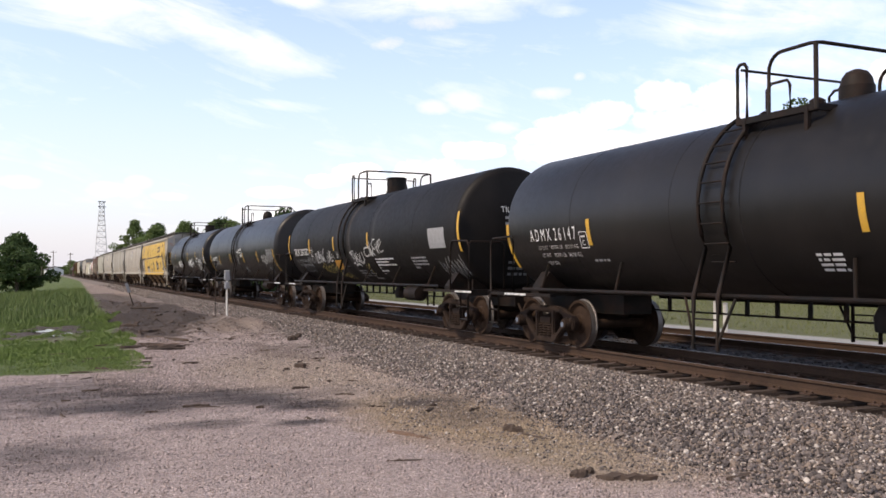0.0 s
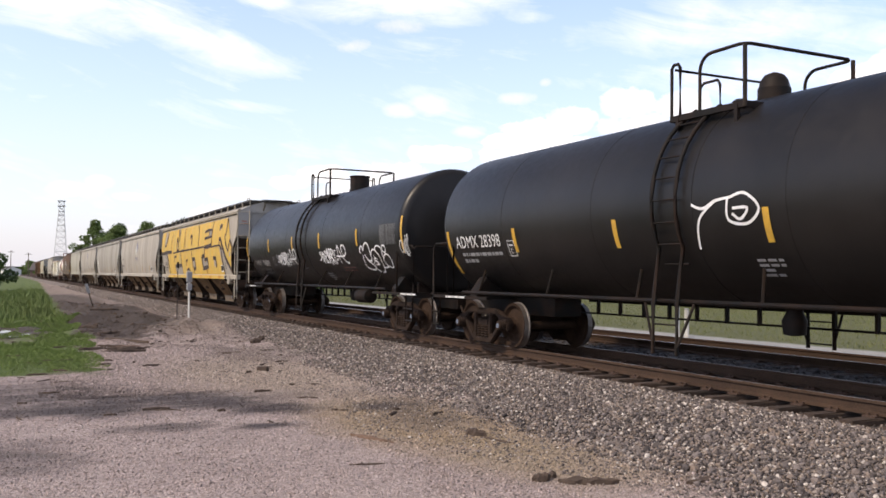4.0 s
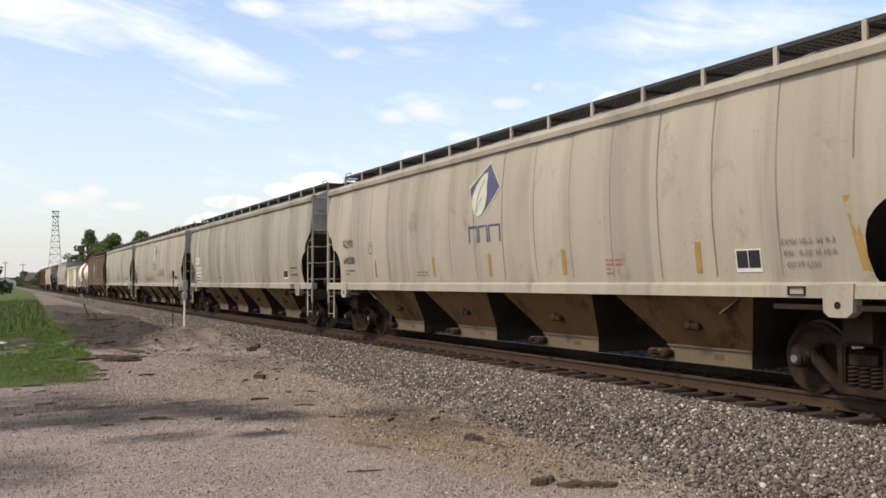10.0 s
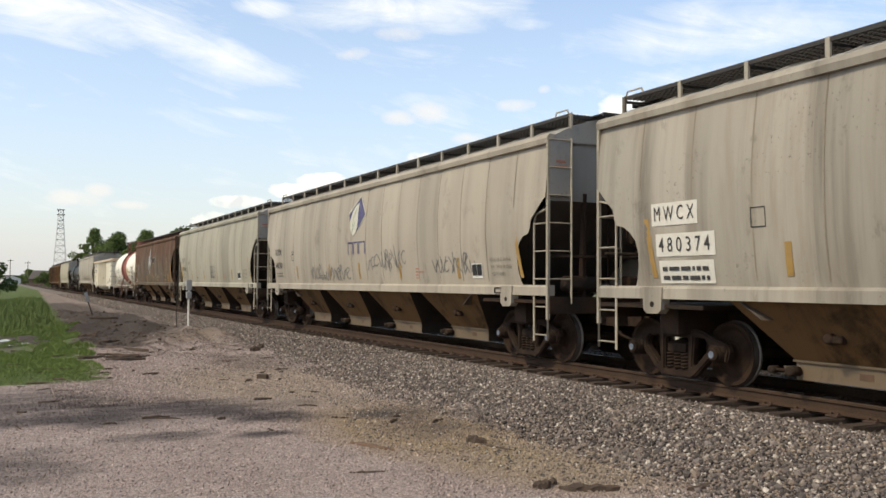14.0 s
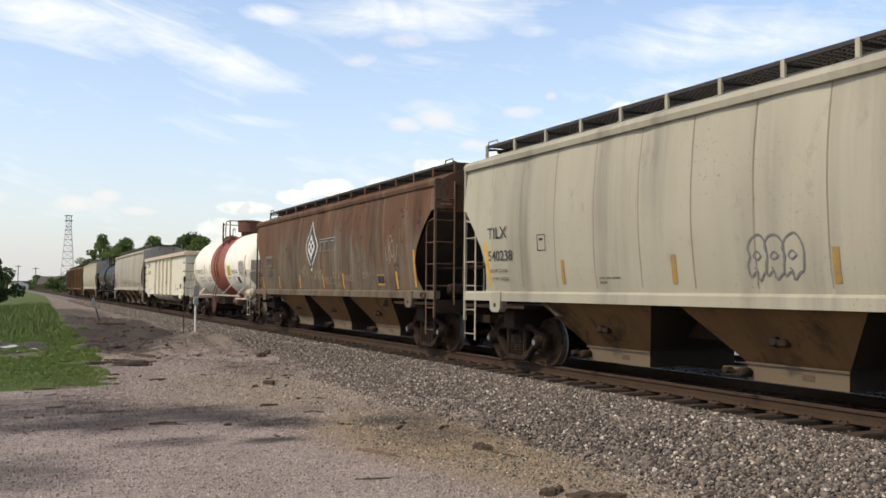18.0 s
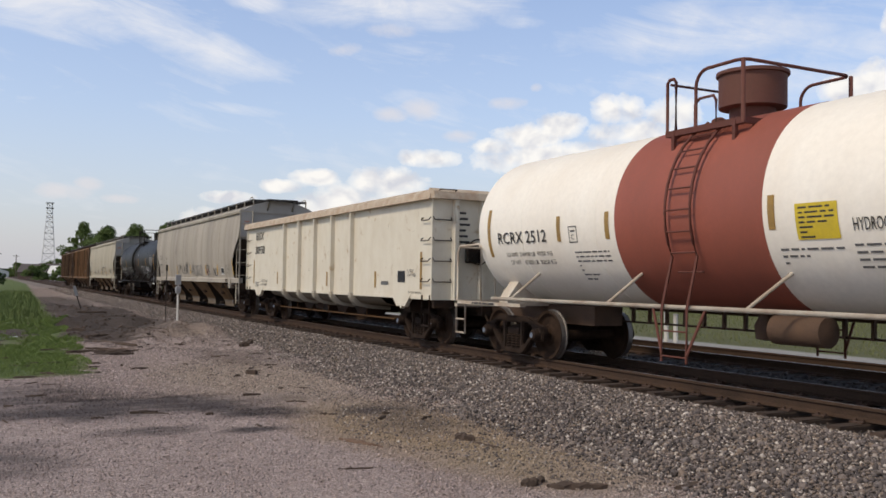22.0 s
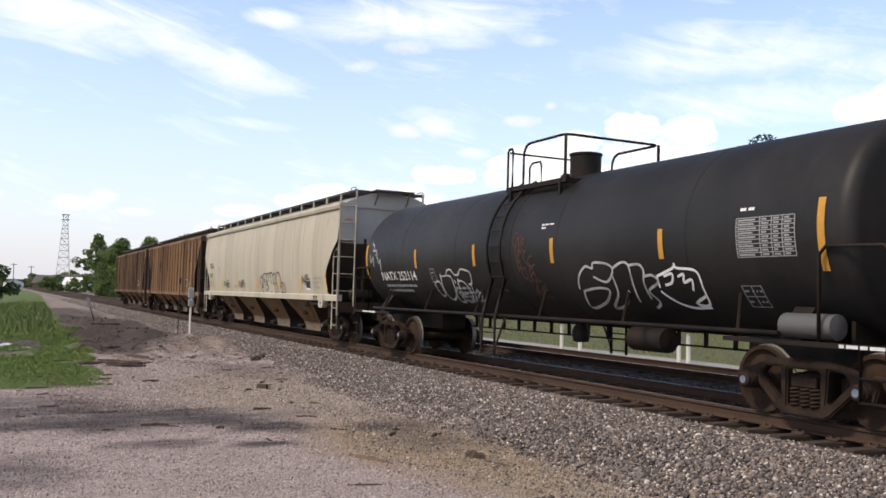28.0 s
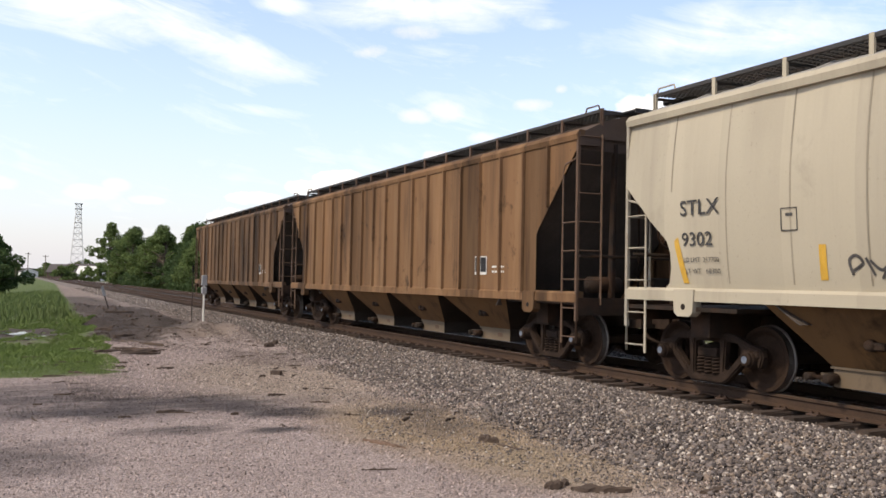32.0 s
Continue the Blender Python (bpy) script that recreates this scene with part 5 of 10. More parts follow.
        for x0 in (-1.5, 1.1):
            bm = fresh()
            tube(bm, [(x0, s * (hb + 0.20), z1 + 0.14), (x0, s * (hb + 0.28), z1 + 0.16), (x0 + 0.4, s * (hb + 0.28), z1 + 0.16), (x0 + 0.4, s * (hb + 0.20), z1 + 0.14)], 0.013, 6)
            part("grab_iron", bm, TRUCK_STEEL, car)
        bm = fresh()
        box(bm, -1.4, 1.4, *sorted((s * (length / 2 - 2.35), s * (length / 2 - 1.95))), 0.72, 1.05)
        box(bm, -1.5, 1.5, *sorted((s * (hb - 0.1), s * (hb + 0.02))), 0.84, 1.04)
        part("body_bolster", bm, under, car)
    bm = fresh()
    yb = -(hb + 0.30)
    tube(bm, [(-0.55 + 0.28 * math.cos(a), yb, 2.1 + 0.28 * math.sin(a)) for a in np.linspace(0, math.tau, 21)[:-1]], 0.016, 5, True)
    for a in np.linspace(0, math.tau, 6)[:-1]:
        tube(bm, [(-0.55, yb + 0.03, 2.1), (-0.55 + 0.28 * math.cos(a), yb, 2.1 + 0.28 * math.sin(a))], 0.013, 5)
    box(bm, -0.80, -0.42, yb + 0.04, yb + 0.20, 1.85, 2.3, bevel=0.03)
    part("hand_brake", bm, BLACK_STEEL, car)
    bm = fresh()
    box(bm, -0.33, 0.33, -length / 2 + 0.4, length / 2 - 0.4, 0.66, 0.98)
    box(bm, -1.45, 1.45, -hb + 0.02, hb - 0.02, 1.0, 1.10)
    part("centre_sill", bm, under, car)
    for sx in (-1, 1):  # between the knees: a short hanging shelf and a dark tub under the floor
        for y in (2.29, 0.74, -0.78, -2.30):
            bm = fresh()
            prism(bm, [(sx * 0.97, 0.92), (sx * 1.01, 0.92), (sx * 1.08, 0.72), (sx * 1.04, 0.71)], "y", y - 0.42, y + 0.42)
            bmesh.ops.recalc_face_normals(bm, faces=bm.faces)
            part("hanging_shelf", bm, KNEE_GREY, car)
            bm = fresh()
            prism(bm, [(y - 0.64, 0.75), (y + 0.64, 0.75), (y + 0.24, 0.48), (y - 0.24, 0.48)], "x", sx * 0.36, sx * 0.96)
            bmesh.ops.recalc_face_normals(bm, faces=bm.faces)
            part("floor_tub", bm, under, car)
    bm = fresh()
    tube(bm, [(-1.1, -hb + 3, 0.47), (-1.1, hb - 3, 0.47)], 0.022, 6)
    for y in (3.05, 0.0, -3.05):
        tube(bm, [(-1.1, y, 0.47), (-1.1, y, 0.70)], 0.014, 5)
    part("brake_pipe", bm, UNDER_BROWN[0], car, "rusty brown pipe along the underside")
    bm = fresh()
    turned(bm, [(-0.4, 0.05), (-0.38, 0.14), (0.38, 0.14), (0.4, 0.05)], "y", 12, (-0.85, 1.2, 0.62))
    part("brake_cylinder", bm, under, car)
    add_truck(car, length / 2 - 2.15)
    add_truck(car, -length / 2 + 2.15)
    add_couplers(car, length / 2)
    return car, Side(car, lambda y, z: 1.533), hb


WALK_STEEL = material("walkway_steel", (0.05, 0.05, 0.05), 0.6, 0.5, RUST, 0.3, 0.2, 3)
CREAM = hopper_paint("cream_paint", (0.395, 0.352, 0.290), (0.12, 0.098, 0.078), 0.9, 0.5, panels=(1.125, 9.4, 0.88, 1.06))
RUSTY_CREAM = material("worn_cream_edge", (0.50, 0.42, 0.32), 0.7, 0, (0.30, 0.17, 0.09), 0.8, 0.12, 3, 1, 0.003, 30)
GREY_CREAM = hopper_paint("grey_cream_paint", (0.35, 0.305, 0.24), (0.12, 0.10, 0.075), 0.7, 0.5)
PALE_GREEN = hopper_paint("pale_cream_paint", (0.39, 0.362, 0.290), (0.12, 0.107, 0.086), 0.8, 0.45, panels=(1.17, 8.2, 0.88, 1.06))
RUST_PAINT = rust_paint("rusty_brown_paint")
BROWN_PAINT = hopper_paint("brown_paint", (0.195, 0.110, 0.056), (0.042, 0.026, 0.018), 2.2, 1.0, 0.75, (0.225, 0.138, 0.074), (0.894, 8.94, 0.55, 1.2))
GRIMY_TAN = hopper_paint("grimy_tan_underside", (0.160, 0.090, 0.040), (0.040, 0.024, 0.013), 0.9, 0.9, 0.75, rub_at=(0.50, 0.68))
GRIMY_BROWN = hopper_paint("grimy_brown_underside", (0.165, 0.088, 0.038), (0.05, 0.033, 0.022), 0.8, 0.8, 0.75, rub_at=(0.52, 0.70))
WHITE_TANK = material("white_tank_paint", (0.88, 0.84, 0.75), 0.5, 0, (0.72, 0.63, 0.51), 0.4, 0.04, 0.8, 3, 0.002, 25)
RED_BAND = material("red_band_paint", (0.30, 0.085, 0.055), 0.6, 0, (0.18, 0.06, 0.04), 0.5, 0.08, 1.2, 3, 0.002, 25)
RED_TRIM = material("brown_red_trim", (0.13, 0.05, 0.035), 0.7, 0, RUST, 0.4, 0.12, 2)
GATE_TAN = hopper_paint("dusty_tan_gate", (0.14, 0.102, 0.065), (0.065, 0.048, 0.032), 0.6, 0.6, 0.75)
LADDER_GREY = material("worn_ladder_paint", (0.36, 0.325, 0.26), 0.65, 0, (0.15, 0.115, 0.08), 0.6, 0.12, 4)
KNEE_GREY = hopper_paint("grimy_cream_knee", (0.40, 0.36, 0.29), (0.10, 0.085, 0.065), 0.5, 0.5, 0.7)
# belly paint darkened to stand for its shade, with dirt runs on it
BELLY_SHADE = hopper_paint("grimy_cream_belly", (0.15, 0.125, 0.092), (0.04, 0.032, 0.024), 0.6, 0.8, 0.75)
# slope sheets: dark base stands for their shade, dirt blotches at random
SLOPE_SHADE = material("shaded_slope_steel", (0.085, 0.068, 0.056), 0.85, 0, (0.040, 0.031, 0.025), 0.7, 0.2, 1.5, 3)
# dark steel whose colour carries the shade of bay and gate ends
SHADED_STEEL = material("shaded_steel", (0.030, 0.024, 0.020), 0.85, 0, (0.065, 0.046, 0.033), 0.5, 0.2, 1.5, 3)
DARK_END = material("dark_underframe", (0.026, 0.020, 0.016), 0.75, 0, RUST, 0.5, 0.2, 2)
TAN_STREAKED = hopper_paint("streaked_tan_paint", (0.355, 0.324, 0.272), (0.085, 0.070, 0.055), 1.3, 0.7, 0.62, (0.26, 0.222, 0.172), panels=(1.125, 9.4, 0.82, 1.08))
CREAM_CLEAN = hopper_paint("clean_cream_paint", (0.425, 0.380, 0.288), (0.18, 0.150, 0.112), 0.6, 0.25, panels=(1.125, 9.4, 0.92, 1.05))
RUST_DARK = material("dark_rusty_bar", (0.085, 0.05, 0.032), 0.8, 0, (0.16, 0.09, 0.05), 0.5, 0.15, 3)
RUST_PALE = material("faded_grey_panel", (0.14, 0.118, 0.092), 0.75, 0, (0.2, 0.11, 0.06), 0.6, 0.12, 3)
RUST_PALE_TAG = material("faded_pale_spray", (0.27, 0.215, 0.15), 0.75, 0, (0.14, 0.09, 0.055), 0.6, 0.12, 3)
BROWN_DULL = hopper_paint("dull_brown_paint", (0.145, 0.087, 0.051), (0.038, 0.027, 0.021), 2.2, 1.0, 0.78, (0.19, 0.12, 0.075), (0.894, 8.94, 0.55, 1.2))
DARK_ROOF_PAINT = material("dark_brown_end", (0.075, 0.05, 0.036), 0.8, 0, (0.12, 0.07, 0.045), 0.5, 0.15, 1.5, 3)
WHITE_TRIM = material("white_trim_paint", (0.56, 0.50, 0.41), 0.6, 0, (0.26, 0.15, 0.085), 0.75, 0.05, 2, 2, 0.002, 25)
PLATE_BLACK = material("black_plate", (0.010, 0.010, 0.011), 0.6, 0, (0.03, 0.027, 0.024), 0.3, 0.1, 6)
RED_LADDER = material("dark_red_bar", (0.12, 0.035, 0.024), 0.7, 0, RUST, 0.35, 0.12, 3)
GREY_STEEL = material("grey_painted_steel", (0.085, 0.085, 0.088), 0.55, 0, GRIME, 0.4, 0.1, 3)
GONDOLA_CREAM = material("gondola_cream_paint", (0.69, 0.645, 0.535), 0.6, 0, (0.56, 0.49, 0.37), 0.5, 0.04, 2.6, 2.0, 0.006, 5, second=(0.42, 0.30, 0.16), second_stops=(0.61, 0.70))
for m in (TRUCK_STEEL, WHEEL_STEEL, SHADED_STEEL, DARK_END, BLACK_STEEL, GRIMY_TAN, GRIMY_BROWN, RAIL_STEEL, BROWN_PAINT, BROWN_DULL, RUST_PAINT, BELLY_SHADE):
    m.node_tree.nodes["Principled BSDF"].inputs["Specular IOR Level"].default_value = 0.15  # dull with dust
BLACK_TANK.node_tree.nodes["Principled BSDF"].inputs["Specular IOR Level"].default_value = 0.16


def dust_bands(base, name, bands, dust):
    """A copy of a tank paint with pale bands of dust round the shell: middle and half width along the car."""
    m = base.copy()
    m.name = name
    t = m.node_tree
    p = t.nodes["Principled BSDF"]
    co = t.nodes.new("ShaderNodeTexCoord").outputs["Object"]
    sep = t.nodes.new("ShaderNodeSeparateXYZ")
    t.links.new(co, sep.inputs[0])
    torn = math_node(t, "MULTIPLY", math_node(t, "SUBTRACT", noise_node(t, map_node(t, co, (1.2, 5.0, 0.7)), 1.3, 6, 0.65), 0.5), 1.7)
    col = p.inputs["Base Color"].links[0].from_socket
    for mid, half, k in bands:
        d = math_node(t, "DIVIDE", math_node(t, "ABSOLUTE", math_node(t, "SUBTRACT", sep.outputs[1], mid)), half)
        mask = ramp_node(t, math_node(t, "ADD", d, torn), [(0.0, k), (1.0, 0.0)])
        col = mix_node(t, mask, col, dust)
    t.links.new(col, p.inputs["Base Color"])
    return m


RUBBED_TANK = dust_bands(BLACK_TANK, "rubbed_black_tank_paint", ((0.36, 0.22, 0.8), (1.55, 0.20, 0.55), (-1.95, 0.16, 0.4)), (0.060, 0.055, 0.052))
CHARCOAL_TANK.node_tree.nodes["Principled BSDF"].inputs["Specular IOR Level"].default_value = 0.22
GREY_TANK.node_tree.nodes["Principled BSDF"].inputs["Specular IOR Level"].default_value = 0.32
# ---- the train, front to rear; couplings are places along the train ----
COUPLINGS = [-4.6, 13.3, 31.3, 49.7, 67.05, 87.65, 108.35, 129.05, 149.2, 167.25, 185.05, 199.5, 216.4, 237.0, 255.0, 275.65, 294.75, 313.85]
CARS = []


def span(i):
    return COUPLINGS[i] - COUPLINGS[i - 1]


def set_car(i, car):
    CARS.append((car, (COUPLINGS[i - 1] + COUPLINGS[i]) / 2))


SPRAY_WHITE = material("white_spray_paint", (0.52, 0.52, 0.50), 0.7, 0, (0.10, 0.10, 0.10), 0.85, 0.1, 3.5)
SPRAY_BRIGHT = material("fresh_white_spray_paint", (0.80, 0.80, 0.79), 0.65, 0, (0.5, 0.5, 0.5), 0.3, 0.06, 8)
FADED_LETTER = material("faded_lettering", (0.48, 0.46, 0.43), 0.7, 0, (0.10, 0.09, 0.08), 0.7, 0.1, 5)
PRINT_GREY = material("grey_small_lettering", (0.22, 0.215, 0.21), 0.7, 0, (0.06, 0.055, 0.05), 0.6, 0.1, 5)
HOPPER_PRINT = material("faded_black_print", (0.13, 0.12, 0.10), 0.7, 0, (0.28, 0.25, 0.2), 0.6, 0.1, 8)
SPRAY_GREY = material("faded_spray_paint", (0.17, 0.17, 0.17), 0.7, 0, (0.06, 0.06, 0.06), 0.5, 0.1, 6)
SPRAY_GOLD = material("dull_gold_spray_paint", (0.27, 0.21, 0.05), 0.7, 0, (0.08, 0.07, 0.04), 0.45, 0.1, 6)
SPRAY_BLACK = material("black_spray_paint", (0.035, 0.033, 0.033), 0.7, 0, (0.18, 0.16, 0.14), 0.35, 0.1, 6)
SPRAY_YELLOW = hopper_paint("yellow_spray_paint", (0.57, 0.365, 0.055), (0.34, 0.29, 0.12), 1.4, 0.40, 0.62, (0.66, 0.345, 0.030), rub_at=(0.50, 0.78))
ORANGE_PATCH = material("orange_patch_paint", (0.52, 0.26, 0.03), 0.65, 0, (0.3, 0.15, 0.03), 0.5, 0.1, 4)
BROWN_LINE = material("brown_outline_paint", (0.055, 0.035, 0.025), 0.7, 0, (0.10, 0.07, 0.05), 0.3, 0.1, 5)
PANEL_GREY = material("grey_data_panel", (0.13, 0.13, 0.13), 0.7, 0, (0.05, 0.05, 0.05), 0.4, 0.1, 6)
NUMBER_WHITE = material("white_number_panel", (0.66, 0.64, 0.58), 0.65, 0, (0.5, 0.47, 0.4), 0.3, 0.05, 4)
LOGO_BLUE = material("dark_blue_emblem", (0.06, 0.055, 0.16), 0.6, 0, (0.2, 0.19, 0.25), 0.4, 0.08, 3)
LOGO_GREEN = material("pale_leaf_emblem", (0.58, 0.57, 0.49), 0.6, 0, (0.38, 0.40, 0.32), 0.4, 0.08, 3)
LEAF_RIB = material("green_leaf_rib", (0.12, 0.22, 0.13), 0.6, 0, (0.3, 0.34, 0.26), 0.4, 0.08, 3)
OCHRE_REFLECT = material("ochre_reflector", (0.36, 0.22, 0.055), 0.55, 0, GRIME, 0.4, 0.08, 6)
YELLOW_LABEL = material("yellow_notice", (0.66, 0.50, 0.03), 0.55, 0, GRIME, 0.2, 0.06, 6)
DIM_RED = material("faded_red_print", (0.12, 0.05, 0.04), 0.6, 0, GRIME, 0.3, 0.06, 6)
RED_PRINT = material("red_small_print", (0.42, 0.15, 0.10), 0.6, 0, GRIME, 0.3, 0.06, 6)
SEAM_FAINT = material("faint_weld", (0.31, 0.272, 0.205), 0.7, 0, (0.15, 0.128, 0.095), 0.9, 0.1, 1.2, 2.5)
SEAM_DIRT = material("dirty_weld", (0.27, 0.23, 0.175), 0.7, 0, (0.10, 0.085, 0.065), 0.9, 0.1, 1.4, 2.5)
RUST_SMEAR = material("tan_rust_smear", (0.60, 0.52, 0.38), 0.7, 0, (0.48, 0.37, 0.22), 0.8, 0.1, 9)
RUST_RED = material("rust_red_spray", (0.085, 0.034, 0.022), 0.8, 0, (0.03, 0.020, 0.016), 0.8, 0.2, 3)


def number(side, mat, lines, label="", name="lettering", bold=0.006):
    """Reporting marks: (text, y, z, height, width) rows."""
    for body, y, z, high, wide in lines:
        bm = fresh()
        side.text(bm, body, y, z, high, wide, bold)
        part(name, bm, mat, side.car, label)


def print_block(side, mat, y, z, wide, lines, pitch, high, seed, name="small_print"):
    bm = fresh()
    side.bars(bm, y, z, wide, lines, pitch, high, seed)
    return part(name, bm, mat, side.car)


def data_table(side, y0, y1, z0, z1, line, rows=9, cols=4, name="data_table"):
    """A ruled table with a grey ground."""
    bm = fresh()
    for k in range(rows + 1):
        z = z0 + (z1 - z0) * k / rows
        side.patch(bm, y0, y1, z - 0.006, z + 0.006, 0.010, 1, 2)
    for k in range(cols + 1):
        y = y0 + (y1 - y0) * (0, 0.42, 0.62, 0.80, 1.0)[min(k, 4)] if cols == 4 else y0 + (y1 - y0) * k / cols
        side.patch(bm, y - 0.008, y + 0.008, z0, z1, 0.010, 4, 1)
    rnd = random.Random(rows)
    for k in range(rows):
        z = z0 + (z1 - z0) * (k + 0.5) / rows
        for a, b in ((0.03, 0.38), (0.45, 0.58), (0.65, 0.76), (0.83, 0.96)):
            b -= (b - a) * rnd.uniform(0, 0.4)
            side.patch(bm, y0 + (y1 - y0) * a, y0 + (y1 - y0) * b, z - 0.012, z + 0.012, 0.010, 1, 1)
    part(name, bm, line, side.car)


def boxed_c(side, mat, y, z, s=0.24):
    bm = fresh()
    side.line(bm, [(y, z), (y - s, z), (y - s, z + s * 1.2), (y, z + s * 1.2), (y, z)], 0.02, 0.009)
    side.text(bm, "C", y - s * 0.32, z + s * 0.2, s * 0.38, s * 0.36)
    side.patch(bm, y - s * 0.2, y - s * 0.8, z + s * 0.8, z + s * 0.92, 0.009, 1)
    part("plate_mark", bm, mat, side.car)


def tag(side, mat, specs, name="graffiti", label="spray-painted scrawl"):
    """Quick spiky handwriting that no one can read."""
    for y, z, wide, high, w, seed, loops in specs:
        rnd = random.Random(seed)
        bm = fresh()
        n = max(4, int(loops * 1.9))
        for i in range(n):
            pts = HANDSTYLE[rnd.choice((2, 3, 5, 6, 7, 8, 9, 10, 11))]
            u0 = min(u for u, v in pts)
            span_u = max(25, max(u for u, v in pts) - u0)
            tall, base = rnd.uniform(0.75, 1.1), rnd.uniform(-0.08, 0.1)
            side.stroke(bm, curve_through([(-y + (i + (u - u0) / span_u * rnd.uniform(1.1, 1.7) + 0.3 * v / 150) * wide / n, z + (base + v / 150 * tall) * high) for u, v in pts], 4), w * 0.62)
        part(name, bm, mat, side.car, label)


HANDSTYLE = [[(0, 50), (25, 55), (55, 85), (33, 130), (40, 135)], [(54, 36), (58, 42)], [(65, 140), (75, 90), (88, 20), (95, 80), (100, 135)], [(88, 15), (110, 130), (140, 20)], [(100, 60), (135, 75)], [(120, 125), (140, 30), (180, 35)],
             [(145, 70), (180, 105), (175, 140), (150, 125), (150, 70), (180, 22), (205, 40)], [(180, 140), (205, 90), (225, 25), (215, 110), (210, 170)], [(215, 160), (255, 0), (245, 90), (255, 160), (285, 140), (255, 90), (290, 60), (275, 20)],
             [(270, 130), (305, 10), (290, 110), (310, 160), (325, 130), (295, 80), (335, 5)], [(345, 150), (335, 90), (365, 10)], [(400, 140), (375, 140), (360, 90), (385, 45), (410, 65)], [(395, 85), (485, 82), (565, 85), (605, 130), (590, 180), (545, 185), (525, 150), (540, 100), (565, 75)],
             [(450, 20), (440, 110), (455, 190), (495, 100), (545, 40), (595, 10), (605, 35)]]


def draw(side, mat, w, lines, label):
    """Spray-can lines through (y, z) points."""
    bm = fresh()
    for k, pts in enumerate(lines):
        side.stroke(bm, curve_through([(-a, b) for a, b in pts], 5), w, 0.009 + 0.0004 * k)
    part("graffiti", bm, mat, side.car, label)


def signature(side, mat, y, z, wide, high, w, label):
    """A long joined-up tag in spiky strokes that no one can read."""
    bm = fresh()
    for pts in HANDSTYLE:
        side.stroke(bm, curve_through([(-y + u / 610 * wide, z + v / 190 * high) for u, v in pts], 4), w)
    part("graffiti", bm, mat, side.car, label)


def bubble(side, mat, y, z, wide, high, w, seed, n=4, label="outlined bubble-letter graffiti"):
    """Fat rounded letters, drawn as closed outlines with inner rings. y is the reader's left end."""
    rnd = random.Random(seed)
    bm = fresh()
    step = wide / n
    for i in range(n):
        flip = rnd.random() < 0.5
        def at(p):
            u = 1 - p[0] if flip else p[0]
            return (-y + (i + u * 1.08 + rnd.uniform(-0.03, 0.03)) * step, z + (p[1] + rnd.uniform(-0.03, 0.03)) * high)
        outer = [(0.02, 0.12), (-0.04, 0.55), (0.06, 0.88), (0.38, 1.04), (0.78, 0.97), (0.98, 0.72), (0.86, 0.48), (1.0, 0.26), (0.90, 0.0), (0.62, 0.10), (0.45, -0.10), (0.22, 0.04), (0.02, 0.12)]
        side.stroke(bm, curve_through([at(p) for p in outer], 4), w)
        inner = rnd.choice(([(0.30, 0.18), (0.28, 0.55), (0.46, 0.74), (0.62, 0.55), (0.40, 0.48)], [(0.32, 0.78), (0.45, 0.50), (0.35, 0.22), (0.62, 0.26)], [(0.25, 0.5), (0.5, 0.62), (0.7, 0.5), (0.5, 0.40), (0.3, 0.5)]))
        side.stroke(bm, curve_through([at(p) for p in inner], 4), w * 0.8)
        side.stroke(bm, curve_through([at((0.5, -0.08)), at((0.55, 0.12)), at((0.66, 0.22))], 3), w * 0.8)
    part("graffiti", bm, mat, side.car, label)


def emblem_leaf(side, y, z):
    """Tilted dark square with a pale leaf, and a row of plain bars under it."""
    bm = fresh()
    side.poly(bm, [(y - 0.25, z + 1.02), (y + 0.55, z + 0.60), (y + 0.50, z + 0.45), (y + 0.22, z + 0.02), (y - 0.15, z + 0.16), (y - 0.62, z + 0.55)], 0.010)
    part("emblem", bm, LOGO_BLUE, side.car, "dark blue tilted square emblem")
    bm = fresh()
    leaf = [(y + 0.10, z + 0.80), (y + 0.30, z + 0.66), (y + 0.45, z + 0.45), (y + 0.44, z + 0.26), (y + 0.34, z + 0.10), (y + 0.20, z + 0.02), (y + 0.02, z + 0.05), (y - 0.12, z + 0.20), (y - 0.17, z + 0.42), (y - 0.15, z + 0.66), (y - 0.18, z + 0.88), (y - 0.04, z + 0.86)]
    side.poly(bm, leaf, 0.014)
    part("emblem_leaf", bm, LOGO_GREEN, side.car, "pale leaf shape on the emblem")
    bm = fresh()
    side.line(bm, [(y - 0.06, z + 0.74), (y + 0.10, z + 0.58), (y + 0.22, z + 0.38), (y + 0.28, z + 0.10)], 0.028, 0.017)
    side.line(bm, [(y + 0.02, z + 0.40), (y + 0.14, z + 0.28), (y + 0.26, z + 0.10)], 0.02, 0.017)
    part("emblem_rib", bm, LEAF_RIB, side.car)
    bm = fresh()
    for a, b in (((-0.25, 1.07), (0.60, 0.63)), ((-0.25, 1.07), (-0.67, 0.56)), ((-0.67, 0.56), (-0.17, 0.12))):
        side.line(bm, [(y + a[0], z + a[1]), (y + b[0], z + b[1])], 0.03, 0.012)
    part("emblem_border", bm, LOGO_GREEN, side.car)
    for a, b in ((0.58, 0.24), (0.16, -0.18), (-0.26, -0.64)):
        bm = fresh()
        side.line(bm, [(y + a, z - 0.50), (y + a, z - 0.18), (y + b, z - 0.18), (y + b, z - 0.50)], 0.05, 0.010)
        part("emblem_bar", bm, LOGO_BLUE, side.car)


